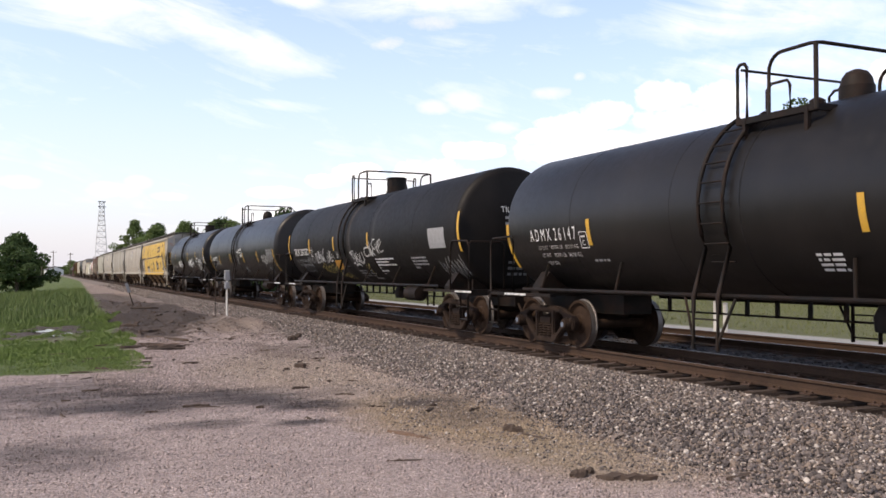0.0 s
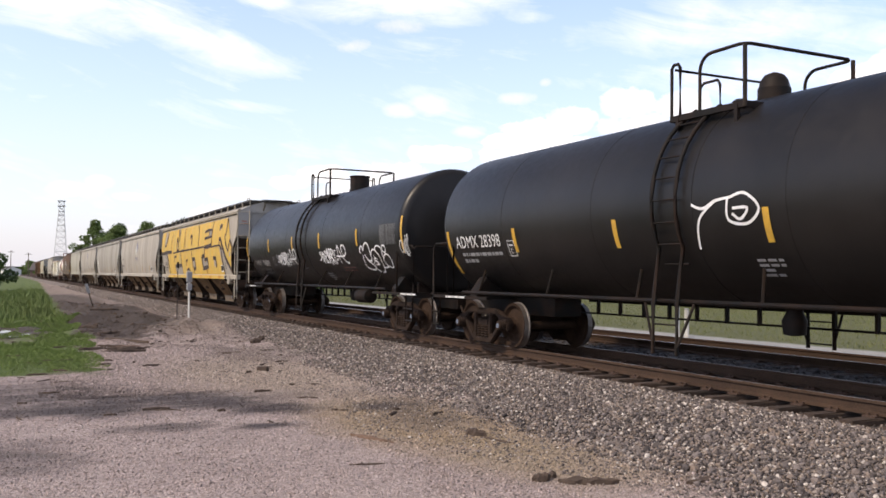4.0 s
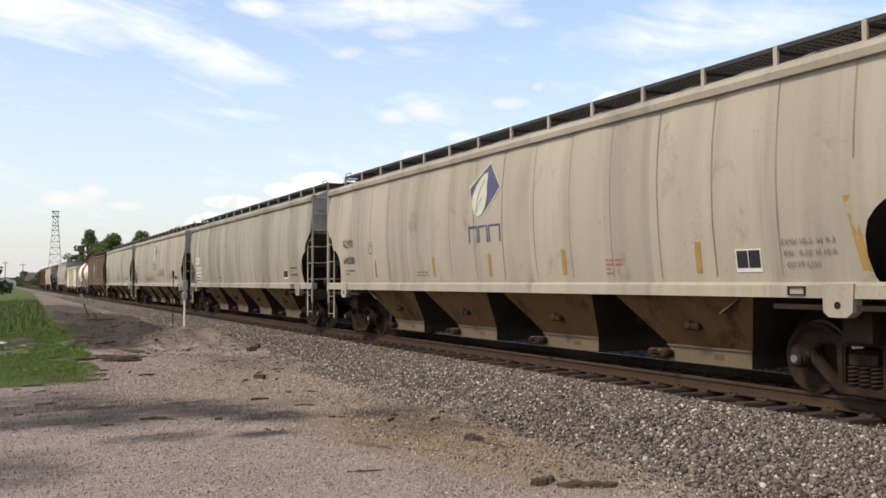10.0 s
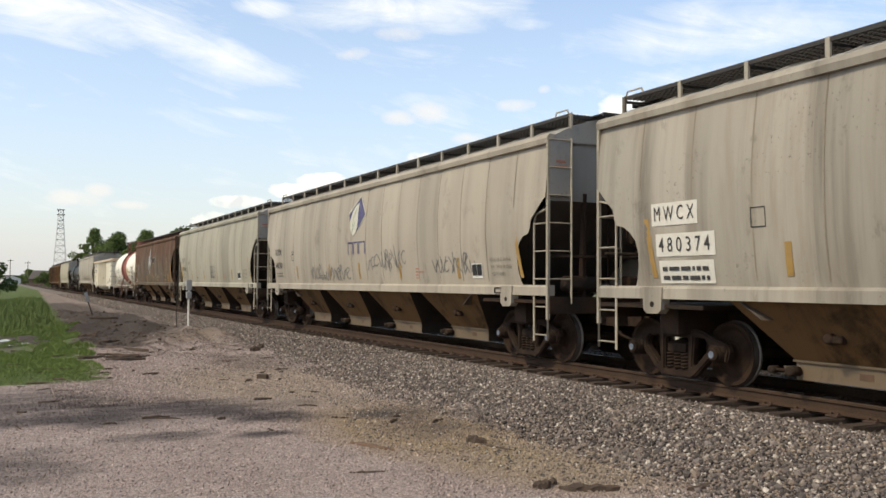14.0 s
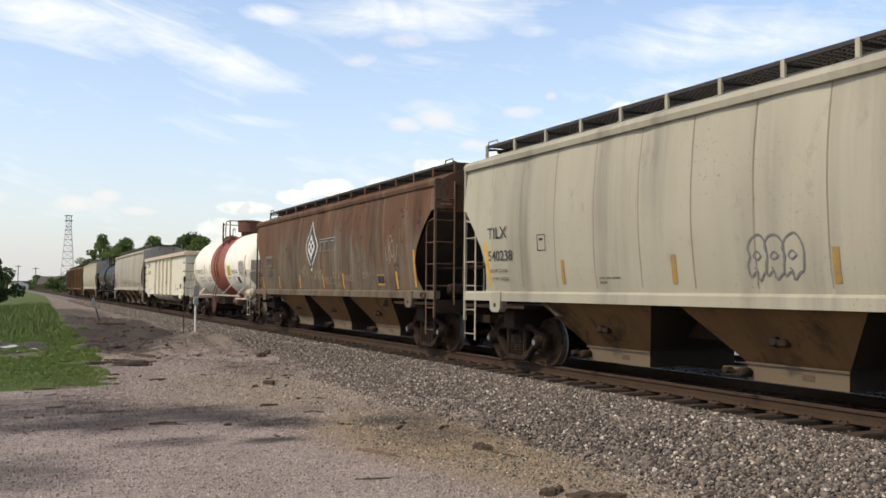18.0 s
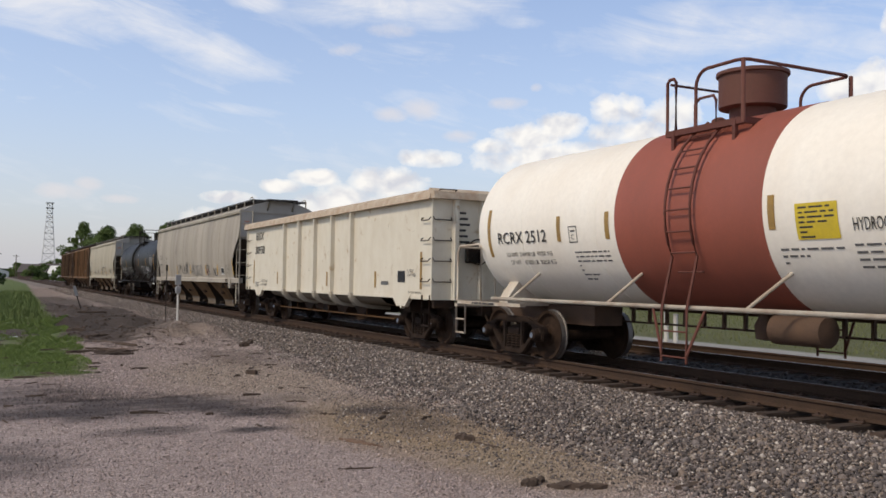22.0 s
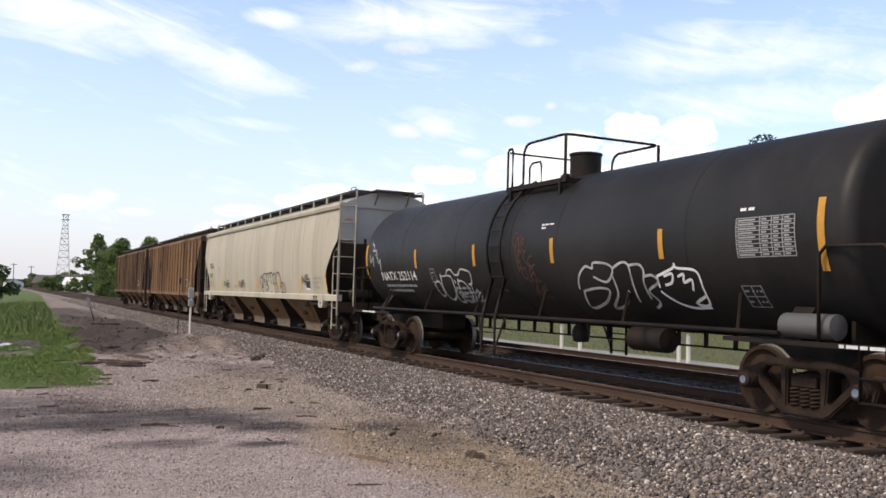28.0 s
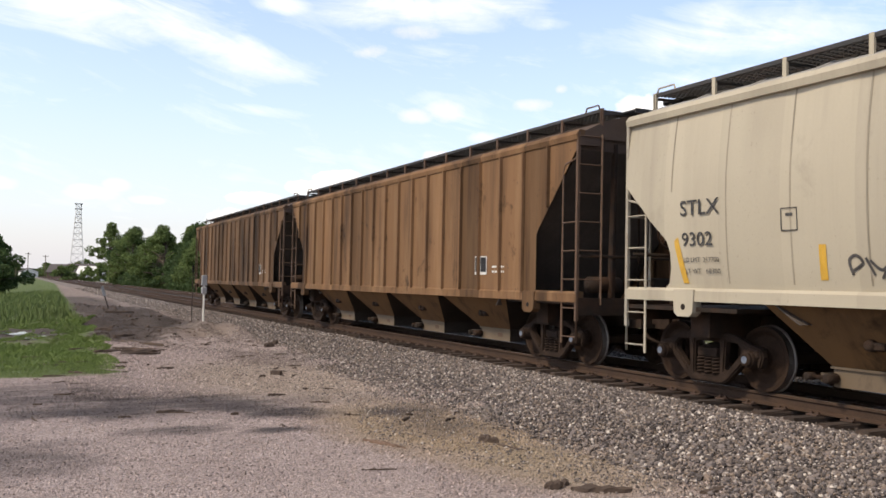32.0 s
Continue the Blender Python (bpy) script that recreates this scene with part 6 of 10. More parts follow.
def scanner_plate(side, y0, y1, z0, z1, frame=WHITE_LETTER):
    bm = fresh()
    side.patch(bm, y0, y1, z0, z1, 0.009, 2, 2)
    part("scanner_plate", bm, frame, side.car)
    bm = fresh()
    m = (y0 + y1) / 2
    side.patch(bm, y0 - 0.02, m + 0.008, z0 + 0.055, z1 - 0.02, 0.014, 2, 1)
    side.patch(bm, m - 0.008, y1 + 0.02, z0 + 0.055, z1 - 0.02, 0.014, 2, 1)
    part("scanner_stripe", bm, PLATE_BLACK, side.car)


UNDER_TAN, UNDER_BROWN = (GRIMY_TAN, DARK_END), (GRIMY_BROWN, DARK_END)
GREY_END = hopper_paint("grey_end_paint", (0.34, 0.325, 0.30), (0.12, 0.105, 0.09), 0.7, 0.6)

# 1: plain black tank car
car, side, half = tank_car("tank_car", "plain black tank car with white number and yellow reflectors", span(1), GREY_TANK, BLACK_STEEL, 1.42, 1.33, (1.22, -0.24), 0.06, "dome")
number(side, WHITE_LETTER, [("A D M X  2 6 1 4 7", 6.78, 2.06, 0.24, 1.68)], bold=0.012)
number(side, FADED_LETTER, [("LD LMT  187700 LB   85150 KG", 6.55, 1.90, 0.075, 1.45), ("LT WT    75300 LB   34150 KG", 6.50, 1.75, 0.075, 1.42), ("NEW 8-96", 6.42, 1.60, 0.075, 0.42)], name="load_data")
print_block(side, WHITE_LETTER, -0.33, 1.70, 0.42, 4, 0.065, 0.035, 3)
print_block(side, DIM_LETTER, 4.76, 1.69, 0.46, 1, 0.1, 0.04, 4)
boxed_c(side, WHITE_LETTER, 5.0, 1.90)
stripes(side, (4.68, 1.70, -1.22), 1.94, 2.41)
stripes(side, (7.70,), 1.55, 2.45)
bm = fresh()
side.patch(bm, 1.66, 1.44, 1.52, 1.72, 0.012, 2)
part("notice_plate", bm, NUMBER_WHITE, car)
side.finish()
set_car(1, car)

# 2: black tank car with graffiti
car, side, half = tank_car("tank_car", "black tank car covered in white and gold graffiti", span(2), RUBBED_TANK, BLACK_STEEL, 1.49, 0.90, (1.2, -0.27), -0.03, "drum")
number(side, WHITE_LETTER, [("TILX 291301", 7.12, 2.07, 0.26, 1.95)])
number(side, DIM_LETTER, [("LD LMT 207500LB 94100 KG", 7.0, 1.84, 0.085, 1.85), ("LT WT 78900LB 35800 KG", 6.95, 1.68, 0.085, 1.8)], name="load_data")
boxed_c(side, WHITE_LETTER, 4.9, 2.02, 0.26)
stripes(side, (5.0, 2.03, -1.45), 2.17, 2.64)
stripes(side, (7.92, -7.9), 1.95, 2.88)
bm = fresh()
side.poly(bm, [(2.28, 1.85), (1.52, 1.85), (1.66, 1.54), (2.40, 1.54)], 0.010)
part("painted_patch", bm, ORANGE_PATCH, car, "orange painted patch")
draw(side, SPRAY_WHITE, 0.04, [[(4.28, 2.14), (4.32, 1.79), (3.80, 2.17), (3.95, 1.93), (3.67, 2.07), (3.57, 1.87), (3.22, 2.29)], [(3.01, 2.00), (3.00, 1.78), (2.58, 2.12), (2.72, 1.85), (2.44, 1.84)], [(1.81, 2.13), (1.84, 1.92), (1.63, 2.08)]], "white sprayed tag")
tag(side, SPRAY_WHITE, [(4.35, 1.75, 1.1, 0.42, 0.045, 3, 3), (3.1, 1.80, 0.8, 0.34, 0.045, 203, 2)])
draw(side, SPRAY_GOLD, 0.035, [[(4.17, 1.59), (3.89, 1.68), (3.95, 1.49), (3.69, 1.63), (3.54, 1.49), (3.31, 1.66), (3.14, 1.63), (3.22, 1.49)], [(2.75, 1.72), (2.84, 1.49), (2.43, 1.67), (2.55, 1.49)], [(-0.67, 1.69), (-0.71, 1.55), (-0.96, 1.72), (-0.88, 1.55), (-0.87, 1.35)], [(2.68, 1.35), (2.26, 1.44), (2.37, 1.32), (1.92, 1.40), (1.95, 1.29), (1.53, 1.36)]], "dull gold sprayed scrawl")
tag(side, SPRAY_GOLD, [(3.9, 1.40, 1.5, 0.30, 0.045, 204, 4), (2.2, 1.22, 1.2, 0.20, 0.03, 209, 4)])
tag(side, SPRAY_GREY, [(6.6, 1.40, 1.3, 0.36, 0.04, 5, 4), (5.6, 1.72, 1.2, 0.36, 0.04, 6, 4)])
draw(side, SPRAY_WHITE, 0.05, [[(0.26, 1.98), (0.20, 2.09), (0.51, 2.03), (0.68, 1.84), (0.52, 1.72), (0.16, 1.77)], [(-0.03, 2.05), (0.03, 1.78), (-0.15, 1.97), (-0.20, 1.78), (-0.36, 1.88), (-0.34, 1.96)], [(-0.76, 2.08), (-0.77, 1.84), (-0.51, 1.73), (-0.31, 1.79)], [(0.22, 1.67), (-0.11, 1.71), (-0.26, 1.64)], [(-1.40, 2.19), (-1.14, 2.18), (-1.00, 2.04), (-1.15, 1.93), (-1.42, 1.98)], [(-1.53, 2.24), (-1.53, 1.95), (-1.66, 2.10), (-1.68, 1.94), (-1.86, 2.16)]], "white sprayed tag")
tag(side, SPRAY_WHITE, [(0.35, 1.74, 0.95, 0.40, 0.05, 207, 3), (-1.25, 1.95, 1.3, 0.42, 0.05, 208, 3)])
print_block(side, DIM_LETTER, 0.35, 1.52, 0.7, 4, 0.075, 0.04, 6)
print_block(side, DIM_LETTER, -0.55, 1.52, 1.0, 4, 0.075, 0.04, 7)
print_block(side, WHITE_LETTER, -1.75, 1.86, 1.5, 6, 0.085, 0.045, 8)
print_block(side, DIM_LETTER, -4.6, 1.86, 1.0, 4, 0.085, 0.045, 18)
bm = fresh()
side.patch(bm, -6.1, -7.1, 2.05, 2.55, 0.010, 4)
part("data_plate", bm, DIM_LETTER, car, "plain grey data plate")
head_text(car, half, 1.49, "TILX 291301", -0.42, 2.88, 0.14, 0.95, WHITE_LETTER)
head_print(car, half, 1.49, -0.32, 2.72, 0.82, 2, DIM_LETTER, 41)
head_print(car, half, 1.49, -0.2, 1.66, 0.6, 3, PANEL_GREY, 42)
tag(side, SPRAY_WHITE, [(-6.3, 1.3, 1.3, 0.6, 0.04, 20, 4)])
side.finish()
set_car(2, car)

# 3: black tank car with a data table
car, side, half = tank_car("tank_car", "greyish black tank car with a data table and white graffiti", span(3), GREY_TANK, BLACK_STEEL, 1.55, 0.53, (1.0, -0.52), -0.02, "dome")
number(side, WHITE_LETTER, [("ADMX 28398", 7.45, 2.05, 0.25, 1.9)])
print_block(side, DIM_LETTER, 7.3, 1.95, 1.7, 2, 0.13, 0.07, 9)
boxed_c(side, WHITE_LETTER, 5.3, 1.86)
stripes(side, (5.0, 1.85, -1.33, -4.48), 1.93, 2.38)
stripes(side, (7.78, -7.66), 1.52, 2.42)
data_table(side, -6.45, -7.5, 1.88, 2.42, DIM_LETTER)
head_text(car, half, 1.55, "ADMX 28398", -0.45, 2.93, 0.15, 1.0, WHITE_LETTER)
head_print(car, half, 1.55, -0.1, 2.70, 0.5, 2, DIM_LETTER, 43)
head_print(car, half, 1.55, 0.0, 1.8, 0.4, 4, PANEL_GREY, 44)
data_table(side, -6.12, -6.42, 1.45, 1.72, DIM_LETTER, 2, 2)
draw(side, SPRAY_BRIGHT, 0.04, [[(0.48, 3.05), (0.18, 2.81), (0.28, 2.61), (0.06, 2.39), (0.33, 1.98), (0.31, 1.82)], [(0.28, 2.82), (0.32, 2.40), (0.33, 2.08)], [(0.24, 2.61), (-0.15, 2.43), (-0.44, 2.52), (-0.72, 2.55)], [(-0.44, 2.52), (-0.11, 2.28), (0.01, 1.87)], [(-0.68, 2.55), (-0.67, 2.25), (-1.01, 2.19), (-1.23, 2.38), (-0.99, 2.59), (-0.72, 2.55)], [(-0.76, 2.40), (-1.03, 2.39), (-0.89, 2.25), (-0.75, 2.33)]], "white sprayed tag")
draw(side, SPRAY_WHITE, 0.045, [[(-5.50, 2.18), (-5.34, 2.07), (-5.36, 1.96), (-5.54, 1.99), (-5.55, 2.10), (-5.43, 2.08)], [(-5.70, 2.20), (-5.49, 1.89)], [(-5.80, 2.13), (-5.60, 2.03), (-5.77, 1.88)], [(-5.94, 2.16), (-5.83, 2.02), (-5.90, 1.91), (-6.05, 2.01), (-6.05, 2.15), (-5.94, 2.16)], [(-6.21, 2.14), (-6.10, 1.91)], [(-6.21, 2.14), (-6.41, 2.07), (-6.29, 1.97), (-6.17, 1.99), (-6.32, 1.83)], [(-5.62, 1.70), (-5.73, 1.81), (-5.94, 1.85), (-6.09, 1.80)]], "white sprayed tag")
print_block(side, DIM_LETTER, -0.95, 1.72, 0.45, 4, 0.065, 0.035, 10)
print_block(side, DIM_LETTER, -6.05, 1.66, 0.3, 4, 0.07, 0.04, 110)
side.finish()
set_car(3, car)

# 4: black tank car with long white tags
car, side, half = tank_car("tank_car", "greyish black tank car with two long white graffiti tags", span(4), GREY_TANK, BLACK_STEEL, 1.575, 0.58, (1.02, -0.84), -0.6, "drum")
number(side, FADED_LETTER, [("SHQX", 6.75, 1.77, 0.22, 0.72), ("9889", 5.7, 1.77, 0.22, 0.85)])
number(side, PRINT_GREY, [("LD LMT 207700 LB 94200 KG", 6.62, 1.62, 0.075, 1.8), ("LT WT 78300 LB 35500 KG", 6.55, 1.49, 0.075, 1.75)], name="load_data")
boxed_c(side, DIM_LETTER, 4.3, 1.80)
stripes(side, (4.55, 1.6, -1.24, -4.5), 2.27, 2.73)
stripes(side, (7.70, -7.6), 2.02, 2.92)
signature(side, SPRAY_BRIGHT, 3.73, 1.74, 2.42, 0.56, 0.042, "long white sprayed tag")
signature(side, SPRAY_BRIGHT, -1.02, 1.76, 2.48, 0.56, 0.046, "long white sprayed tag")
draw(side, SPRAY_BRIGHT, 0.045, [[(-4.66, 2.06), (-4.61, 2.13), (-4.81, 2.26), (-4.87, 2.13), (-5.01, 2.27), (-5.20, 2.33), (-5.32, 2.23), (-5.33, 2.01), (-5.27, 1.87), (-5.12, 1.85), (-4.99, 1.89), (-4.92, 2.03)], [(-4.75, 2.00), (-4.68, 1.76), (-4.74, 1.66), (-5.05, 1.61), (-5.26, 1.65), (-5.18, 1.77), (-5.00, 1.85)], [(-5.35, 1.82), (-5.32, 1.66), (-5.45, 1.56), (-5.72, 1.56), (-5.88, 1.69), (-5.91, 1.84), (-5.89, 1.99), (-5.73, 2.11), (-5.58, 2.14), (-5.42, 2.07), (-5.31, 1.94)]], "white outlined bubble-letter graffiti")
draw(side, SPRAY_BRIGHT, 0.04, [[(-5.70, 1.88), (-5.54, 1.92), (-5.45, 1.85), (-5.64, 1.81), (-5.66, 1.75), (-5.44, 1.75)], [(-5.52, 1.99), (-5.62, 1.71)], [(-5.71, 2.13), (-5.84, 2.22), (-6.02, 2.22), (-6.17, 2.14), (-6.12, 1.90), (-6.14, 1.75), (-6.23, 1.70), (-6.08, 1.67), (-5.91, 1.67), (-5.90, 1.76)], [(-6.31, 2.24), (-6.22, 2.16), (-6.29, 2.06), (-6.42, 2.07), (-6.45, 2.19), (-6.31, 2.24)], [(-6.15, 1.90), (-6.29, 1.99), (-6.48, 2.00), (-6.59, 1.88), (-6.53, 1.71), (-6.41, 1.66), (-6.27, 1.70)]], "white outlined bubble-letter graffiti")
data_table(side, -6.2, -7.2, 2.25, 2.75, PANEL_GREY)
print_block(side, DIM_LETTER, -0.95, 1.52, 0.45, 4, 0.06, 0.03, 12)
print_block(side, DIM_RED, -2.75, 1.70, 1.0, 2, 0.08, 0.04, 13)
tag(side, SPRAY_WHITE, [(-7.4, 1.9, 0.5, 0.5, 0.06, 17, 2)])
side.finish()
set_car(4, car)

# 5: covered hopper under a great yellow piece
car, side, hb = covered_hopper("hopper_car", "pale grey covered hopper with large yellow block-letter graffiti", span(5), GREY_CREAM, UNDER_TAN, end_mat=GREY_END, seam_mat=SEAM_DIRT)
bm = fresh()
side.patch(bm, 9.46, -4.98, 2.66, 3.88, 0.008, 8, 58)
side.patch(bm, 6.95, -5.05, 1.33, 2.66, 0.008, 8, 48)
side.poly(bm, [(-4.98, 3.88), (-7.92, 3.88), (-7.78, 3.09), (-7.35, 2.98), (-8.41, 2.37), (-8.60, 2.97), (-9.11, 2.61), (-8.66, 1.50), (-7.05, 2.62), (-4.98, 2.66)])
side.poly(bm, [(-5.05, 2.66), (-6.6, 2.60), (-7.38, 1.33), (-5.05, 1.33)])
part("graffiti_fill", bm, SPRAY_YELLOW, car, "yellow graffiti block letters")
bm = fresh()
box(bm, -1.612, -1.602, -7.4, 6.9, 1.243, 1.392)
part("sill_paint", bm, SPRAY_YELLOW, car, "yellow overspray on the sill")
bm = fresh()
for y in (5.2, 0.4, -2.2, -4.4, -6.3):
    box(bm, -1.618, -1.609, y - 0.45, y, 1.25, 1.385)
part("sill_reflector", bm, ORANGE_PATCH, car)
bm = fresh()
for wide, lines in ((0.085, ([(5.65, 3.80), (5.97, 2.62)], [(1.83, 3.82), (1.90, 3.30), (1.80, 3.27), (2.03, 2.64)], [(-1.50, 3.88), (-1.84, 3.50), (-1.78, 2.66)], [(-5.04, 3.86), (-4.96, 3.49), (-4.88, 2.66)], [(2.94, 2.58), (2.77, 2.0), (2.50, 1.33)], [(-0.14, 2.62), (-0.39, 1.92), (-0.62, 1.36)],
                             [(5.2, 2.60), (2.92, 2.66), (0.1, 2.69), (-1.74, 2.72), (-3.3, 2.74)], [(-4.9, 2.70), (-5.6, 2.72), (-6.25, 2.73), (-6.7, 2.71)], [(-3.72, 1.70), (-3.82, 1.33)], [(4.72, 1.84), (4.42, 1.34)], [(8.02, 3.85), (8.16, 3.10)])),
                    (0.13, ([(7.15, 3.80), (7.62, 3.04), (8.16, 3.06)], [(3.90, 3.84), (3.52, 3.14), (3.30, 3.80)], [(4.10, 3.42), (4.12, 2.72), (3.46, 2.74), (4.10, 3.42)], [(-3.39, 3.44), (-4.15, 3.50), (-4.92, 3.48), (-4.92, 3.18), (-4.3, 3.16), (-3.36, 3.12)], [(-4.33, 3.48), (-4.31, 3.18)],
                            [(4.9, 2.08), (4.92, 2.36), (4.2, 2.40)], [(1.54, 1.89), (1.50, 2.11), (0.95, 2.16)], [(1.16, 1.36), (1.36, 1.67), (0.70, 1.70), (0.52, 1.36)], [(7.27, 2.44), (7.05, 2.25), (6.80, 2.19), (6.46, 1.36)], [(-6.70, 2.72), (-7.0, 2.55), (-7.21, 1.96), (-7.40, 1.36)], [(-3.36, 2.72), (-3.41, 2.20)],
                            [(-7.96, 3.84), (-7.86, 3.16), (-7.58, 3.10), (-7.92, 2.74), (-8.28, 2.42), (-8.62, 2.92), (-9.08, 2.60), (-8.68, 1.52)], [(2.0, 2.66), (2.7, 2.67)])),
                    (0.19, ([(9.44, 2.64), (8.4, 2.62), (7.4, 2.68), (5.7, 2.66)], [(4.72, 1.86), (2.80, 1.90)], [(-3.4, 2.72), (-4.2, 2.74), (-4.9, 2.77)], [(0.38, 3.28), (0.10, 3.37), (-0.17, 3.36), (-0.10, 2.93)], [(-6.50, 3.38), (-6.56, 3.58), (-7.0, 3.57)], [(-6.52, 2.74), (-6.56, 3.0), (-6.82, 3.0), (-7.14, 2.70), (-7.79, 2.17), (-8.36, 1.82), (-8.62, 1.62)],
                            [(-0.32, 2.17), (-0.95, 2.20), (-1.14, 1.74), (-0.62, 1.69)], [(-2.72, 2.28), (-3.40, 2.32), (-3.42, 2.12), (-4.00, 2.16), (-4.10, 1.78), (-3.50, 1.74), (-2.90, 1.70), (-2.72, 2.28)], [(-5.18, 2.18), (-5.80, 2.17), (-5.94, 1.76)]))):
    for pts in lines:
        side.line(bm, pts, wide, 0.017 + 0.0006 * len(pts))
part("graffiti_outline", bm, BROWN_LINE, car, "dark brown letter outlines")
bm = fresh()
for pts in ([(8.02, 3.85), (8.18, 3.13), (7.62, 3.13), (7.40, 3.85)], [(3.80, 3.86), (3.60, 3.34), (3.48, 3.86)], [(4.12, 3.05), (3.98, 2.74), (3.74, 2.74)], [(-4.36, 3.43), (-4.82, 3.41), (-4.82, 3.21), (-4.36, 3.22)], [(4.68, 1.82), (2.78, 1.84), (2.62, 1.40), (4.48, 1.38)],
            [(1.33, 1.70), (0.71, 1.70), (0.80, 1.42), (1.24, 1.40)], [(-0.44, 2.12), (-0.98, 2.16), (-1.06, 1.77), (-0.56, 1.74)], [(-2.68, 2.22), (-3.26, 2.33), (-3.36, 2.0), (-4.06, 2.07), (-4.08, 1.85), (-2.90, 1.74)], [(-5.3, 2.19), (-5.80, 2.20), (-5.87, 1.80), (-5.42, 1.78)], [(-6.54, 3.60), (-6.87, 3.60), (-6.78, 3.41), (-6.55, 3.40)], [(0.0, 3.36), (-0.2, 3.35), (-0.2, 3.12), (-0.05, 3.05)]):
    side.poly(bm, pts, 0.013)
part("bare_patch", bm, GREY_CREAM, car)
bm = fresh()
side.patch(bm, 8.75, 7.05, 1.90, 2.64, 0.013, 3, 5)
part("number_panel", bm, GREY_CREAM, car)
number(side, BLACK_LETTER, [("ADMX", 8.10, 2.35, 0.26, 0.84), ("636236", 8.05, 1.93, 0.22, 1.02)])
for ob in side.car.children[-2:]:
    ob.location.x = -0.008
print_block(side, BLACK_LETTER, 8.0, 1.82, 0.95, 2, 0.13, 0.06, 14)
print_block(side, BLACK_LETTER, -7.6, 1.95, 0.7, 3, 0.11, 0.05, 15)
scanner_plate(side, -6.75, -7.15, 1.55, 1.83)
side.finish()
set_car(5, car)

# 6: cream hopper with emblem
def hopper_marks(side, top, low, emblem=False, y=8.05, bars_seed=30, stripe_ys=(), mat=OCHRE_REFLECT, end=-8.5, load=None):
    lift = 0.09 if load else 0.0
    number(side, BLACK_LETTER, [(top, y, 2.38 + lift, 0.22, 0.8), (low, y - 0.02, 1.94 + lift, 0.2, 0.16 * len(low))])
    if load:
        number(side, BLACK_LETTER, [(load[0], y - 0.05, 1.80, 0.07, 0.72), (load[1], y - 0.08, 1.64, 0.07, 0.70)], name="load_data", bold=0.0)
    else:
        print_block(side, HOPPER_PRINT, y - 0.05, 1.78, 0.75, 2, 0.09, 0.04, bars_seed)
    stripes(side, stripe_ys, 1.56, 1.99, mat)
    bm = fresh()
    side.poly(bm, [(end + 0.06, 2.42), (end - 0.06, 2.42), (end - 0.24, 1.56), (end - 0.12, 1.56)], 0.010)
    part("reflector", bm, mat, side.car)
    scanner_plate(side, end + 1.78, end + 1.34, 1.56, 1.86)
    number(side, HOPPER_PRINT, [("EXW 10-2  H 9-3", end + 1.0, 1.89, 0.07, 0.80), ("EW   8-10  H 15-0", end + 0.97, 1.75, 0.07, 0.78), ("CU FT 6351", end + 0.94, 1.61, 0.07, 0.50)], name="size_data", bold=0.004)
    print_block(side, RED_PRINT, end + 4.6, 1.80, 0.45, 4, 0.07, 0.03, bars_seed + 2)
    print_block(side, HOPPER_PRINT, 3.3, 1.68, 0.6, 2, 0.07, 0.03, bars_seed + 3)
    bm = fresh()
    side.line(bm, [(y - 1.9, 2.18), (y - 2.15, 2.18), (y - 2.15, 2.46), (y - 1.9, 2.46), (y - 1.9, 2.18)], 0.018, 0.009)
    side.patch(bm, y - 1.97, y - 2.08, 2.36, 2.40, 0.009, 1)
    part("plate_mark", bm, BLACK_LETTER, side.car)
    if emblem:
        emblem_leaf(side, 0.03, 2.73)


car, side, hb = covered_hopper("hopper_car", "cream covered hopper with a dark blue leaf emblem", span(6), CREAM, UNDER_TAN, end_mat=GREY_END, seam_mat=SEAM_DIRT)
hopper_marks(side, "ADMX", "64088", True, 8.08, 30, (5.77, 2.38, -0.16, -2.72, -6.02))
print_block(side, BLACK_LETTER, 0.6, 1.36, 1.1, 1, 0.1, 0.04, 34)
side.finish()
set_car(6, car)

# 7: streaked tan hopper
car, side, hb = covered_hopper("hopper_car", "streaked tan covered hopper with dirty panels", span(7), TAN_STREAKED, UNDER_TAN, end_mat=GREY_END, seam_mat=SEAM_DIRT)
bm = fresh()
side.patch(bm, 8.06, 7.08, 2.31, 2.64, 0.008, 2, 3)
side.patch(bm, 7.98, 6.75, 1.86, 2.19, 0.008, 2, 3)
side.patch(bm, 7.93, 6.80, 1.47, 1.80, 0.008, 2, 3)
part("number_panel", bm, NUMBER_WHITE, car, "white number panels")
number(side, BLACK_LETTER, [("M W C X", 7.99, 2.38, 0.21, 0.84), ("4 8 0 3 7 4", 7.91, 1.925, 0.21, 1.06)], bold=0.002)
side.car.children[-1].location.x = -0.009
print_block(side, BLACK_LETTER, 7.85, 1.71, 0.95, 2, 0.13, 0.06, 36).location.x = -0.012
stripes(side, (5.5, 2.2, -0.36, -2.92, -6.0), 1.56, 1.99, OCHRE_REFLECT)
bm = fresh()
side.poly(bm, [(-8.44, 2.42), (-8.56, 2.42), (-8.74, 1.56), (-8.62, 1.56)], 0.010)
part("reflector", bm, OCHRE_REFLECT, car)
bm = fresh()
side.poly(bm, [(8.25, 2.43), (8.14, 2.43), (7.99, 1.55), (8.10, 1.55)], 0.010)
part("reflector", bm, OCHRE_REFLECT, car)
scanner_plate(side, -6.7, -7.15, 1.56, 1.86)
print_block(side, BLACK_LETTER, -7.5, 1.94, 0.7, 3, 0.11, 0.05, 37)
print_block(side, RED_PRINT, -4.2, 1.85, 0.5, 4, 0.07, 0.03, 38)
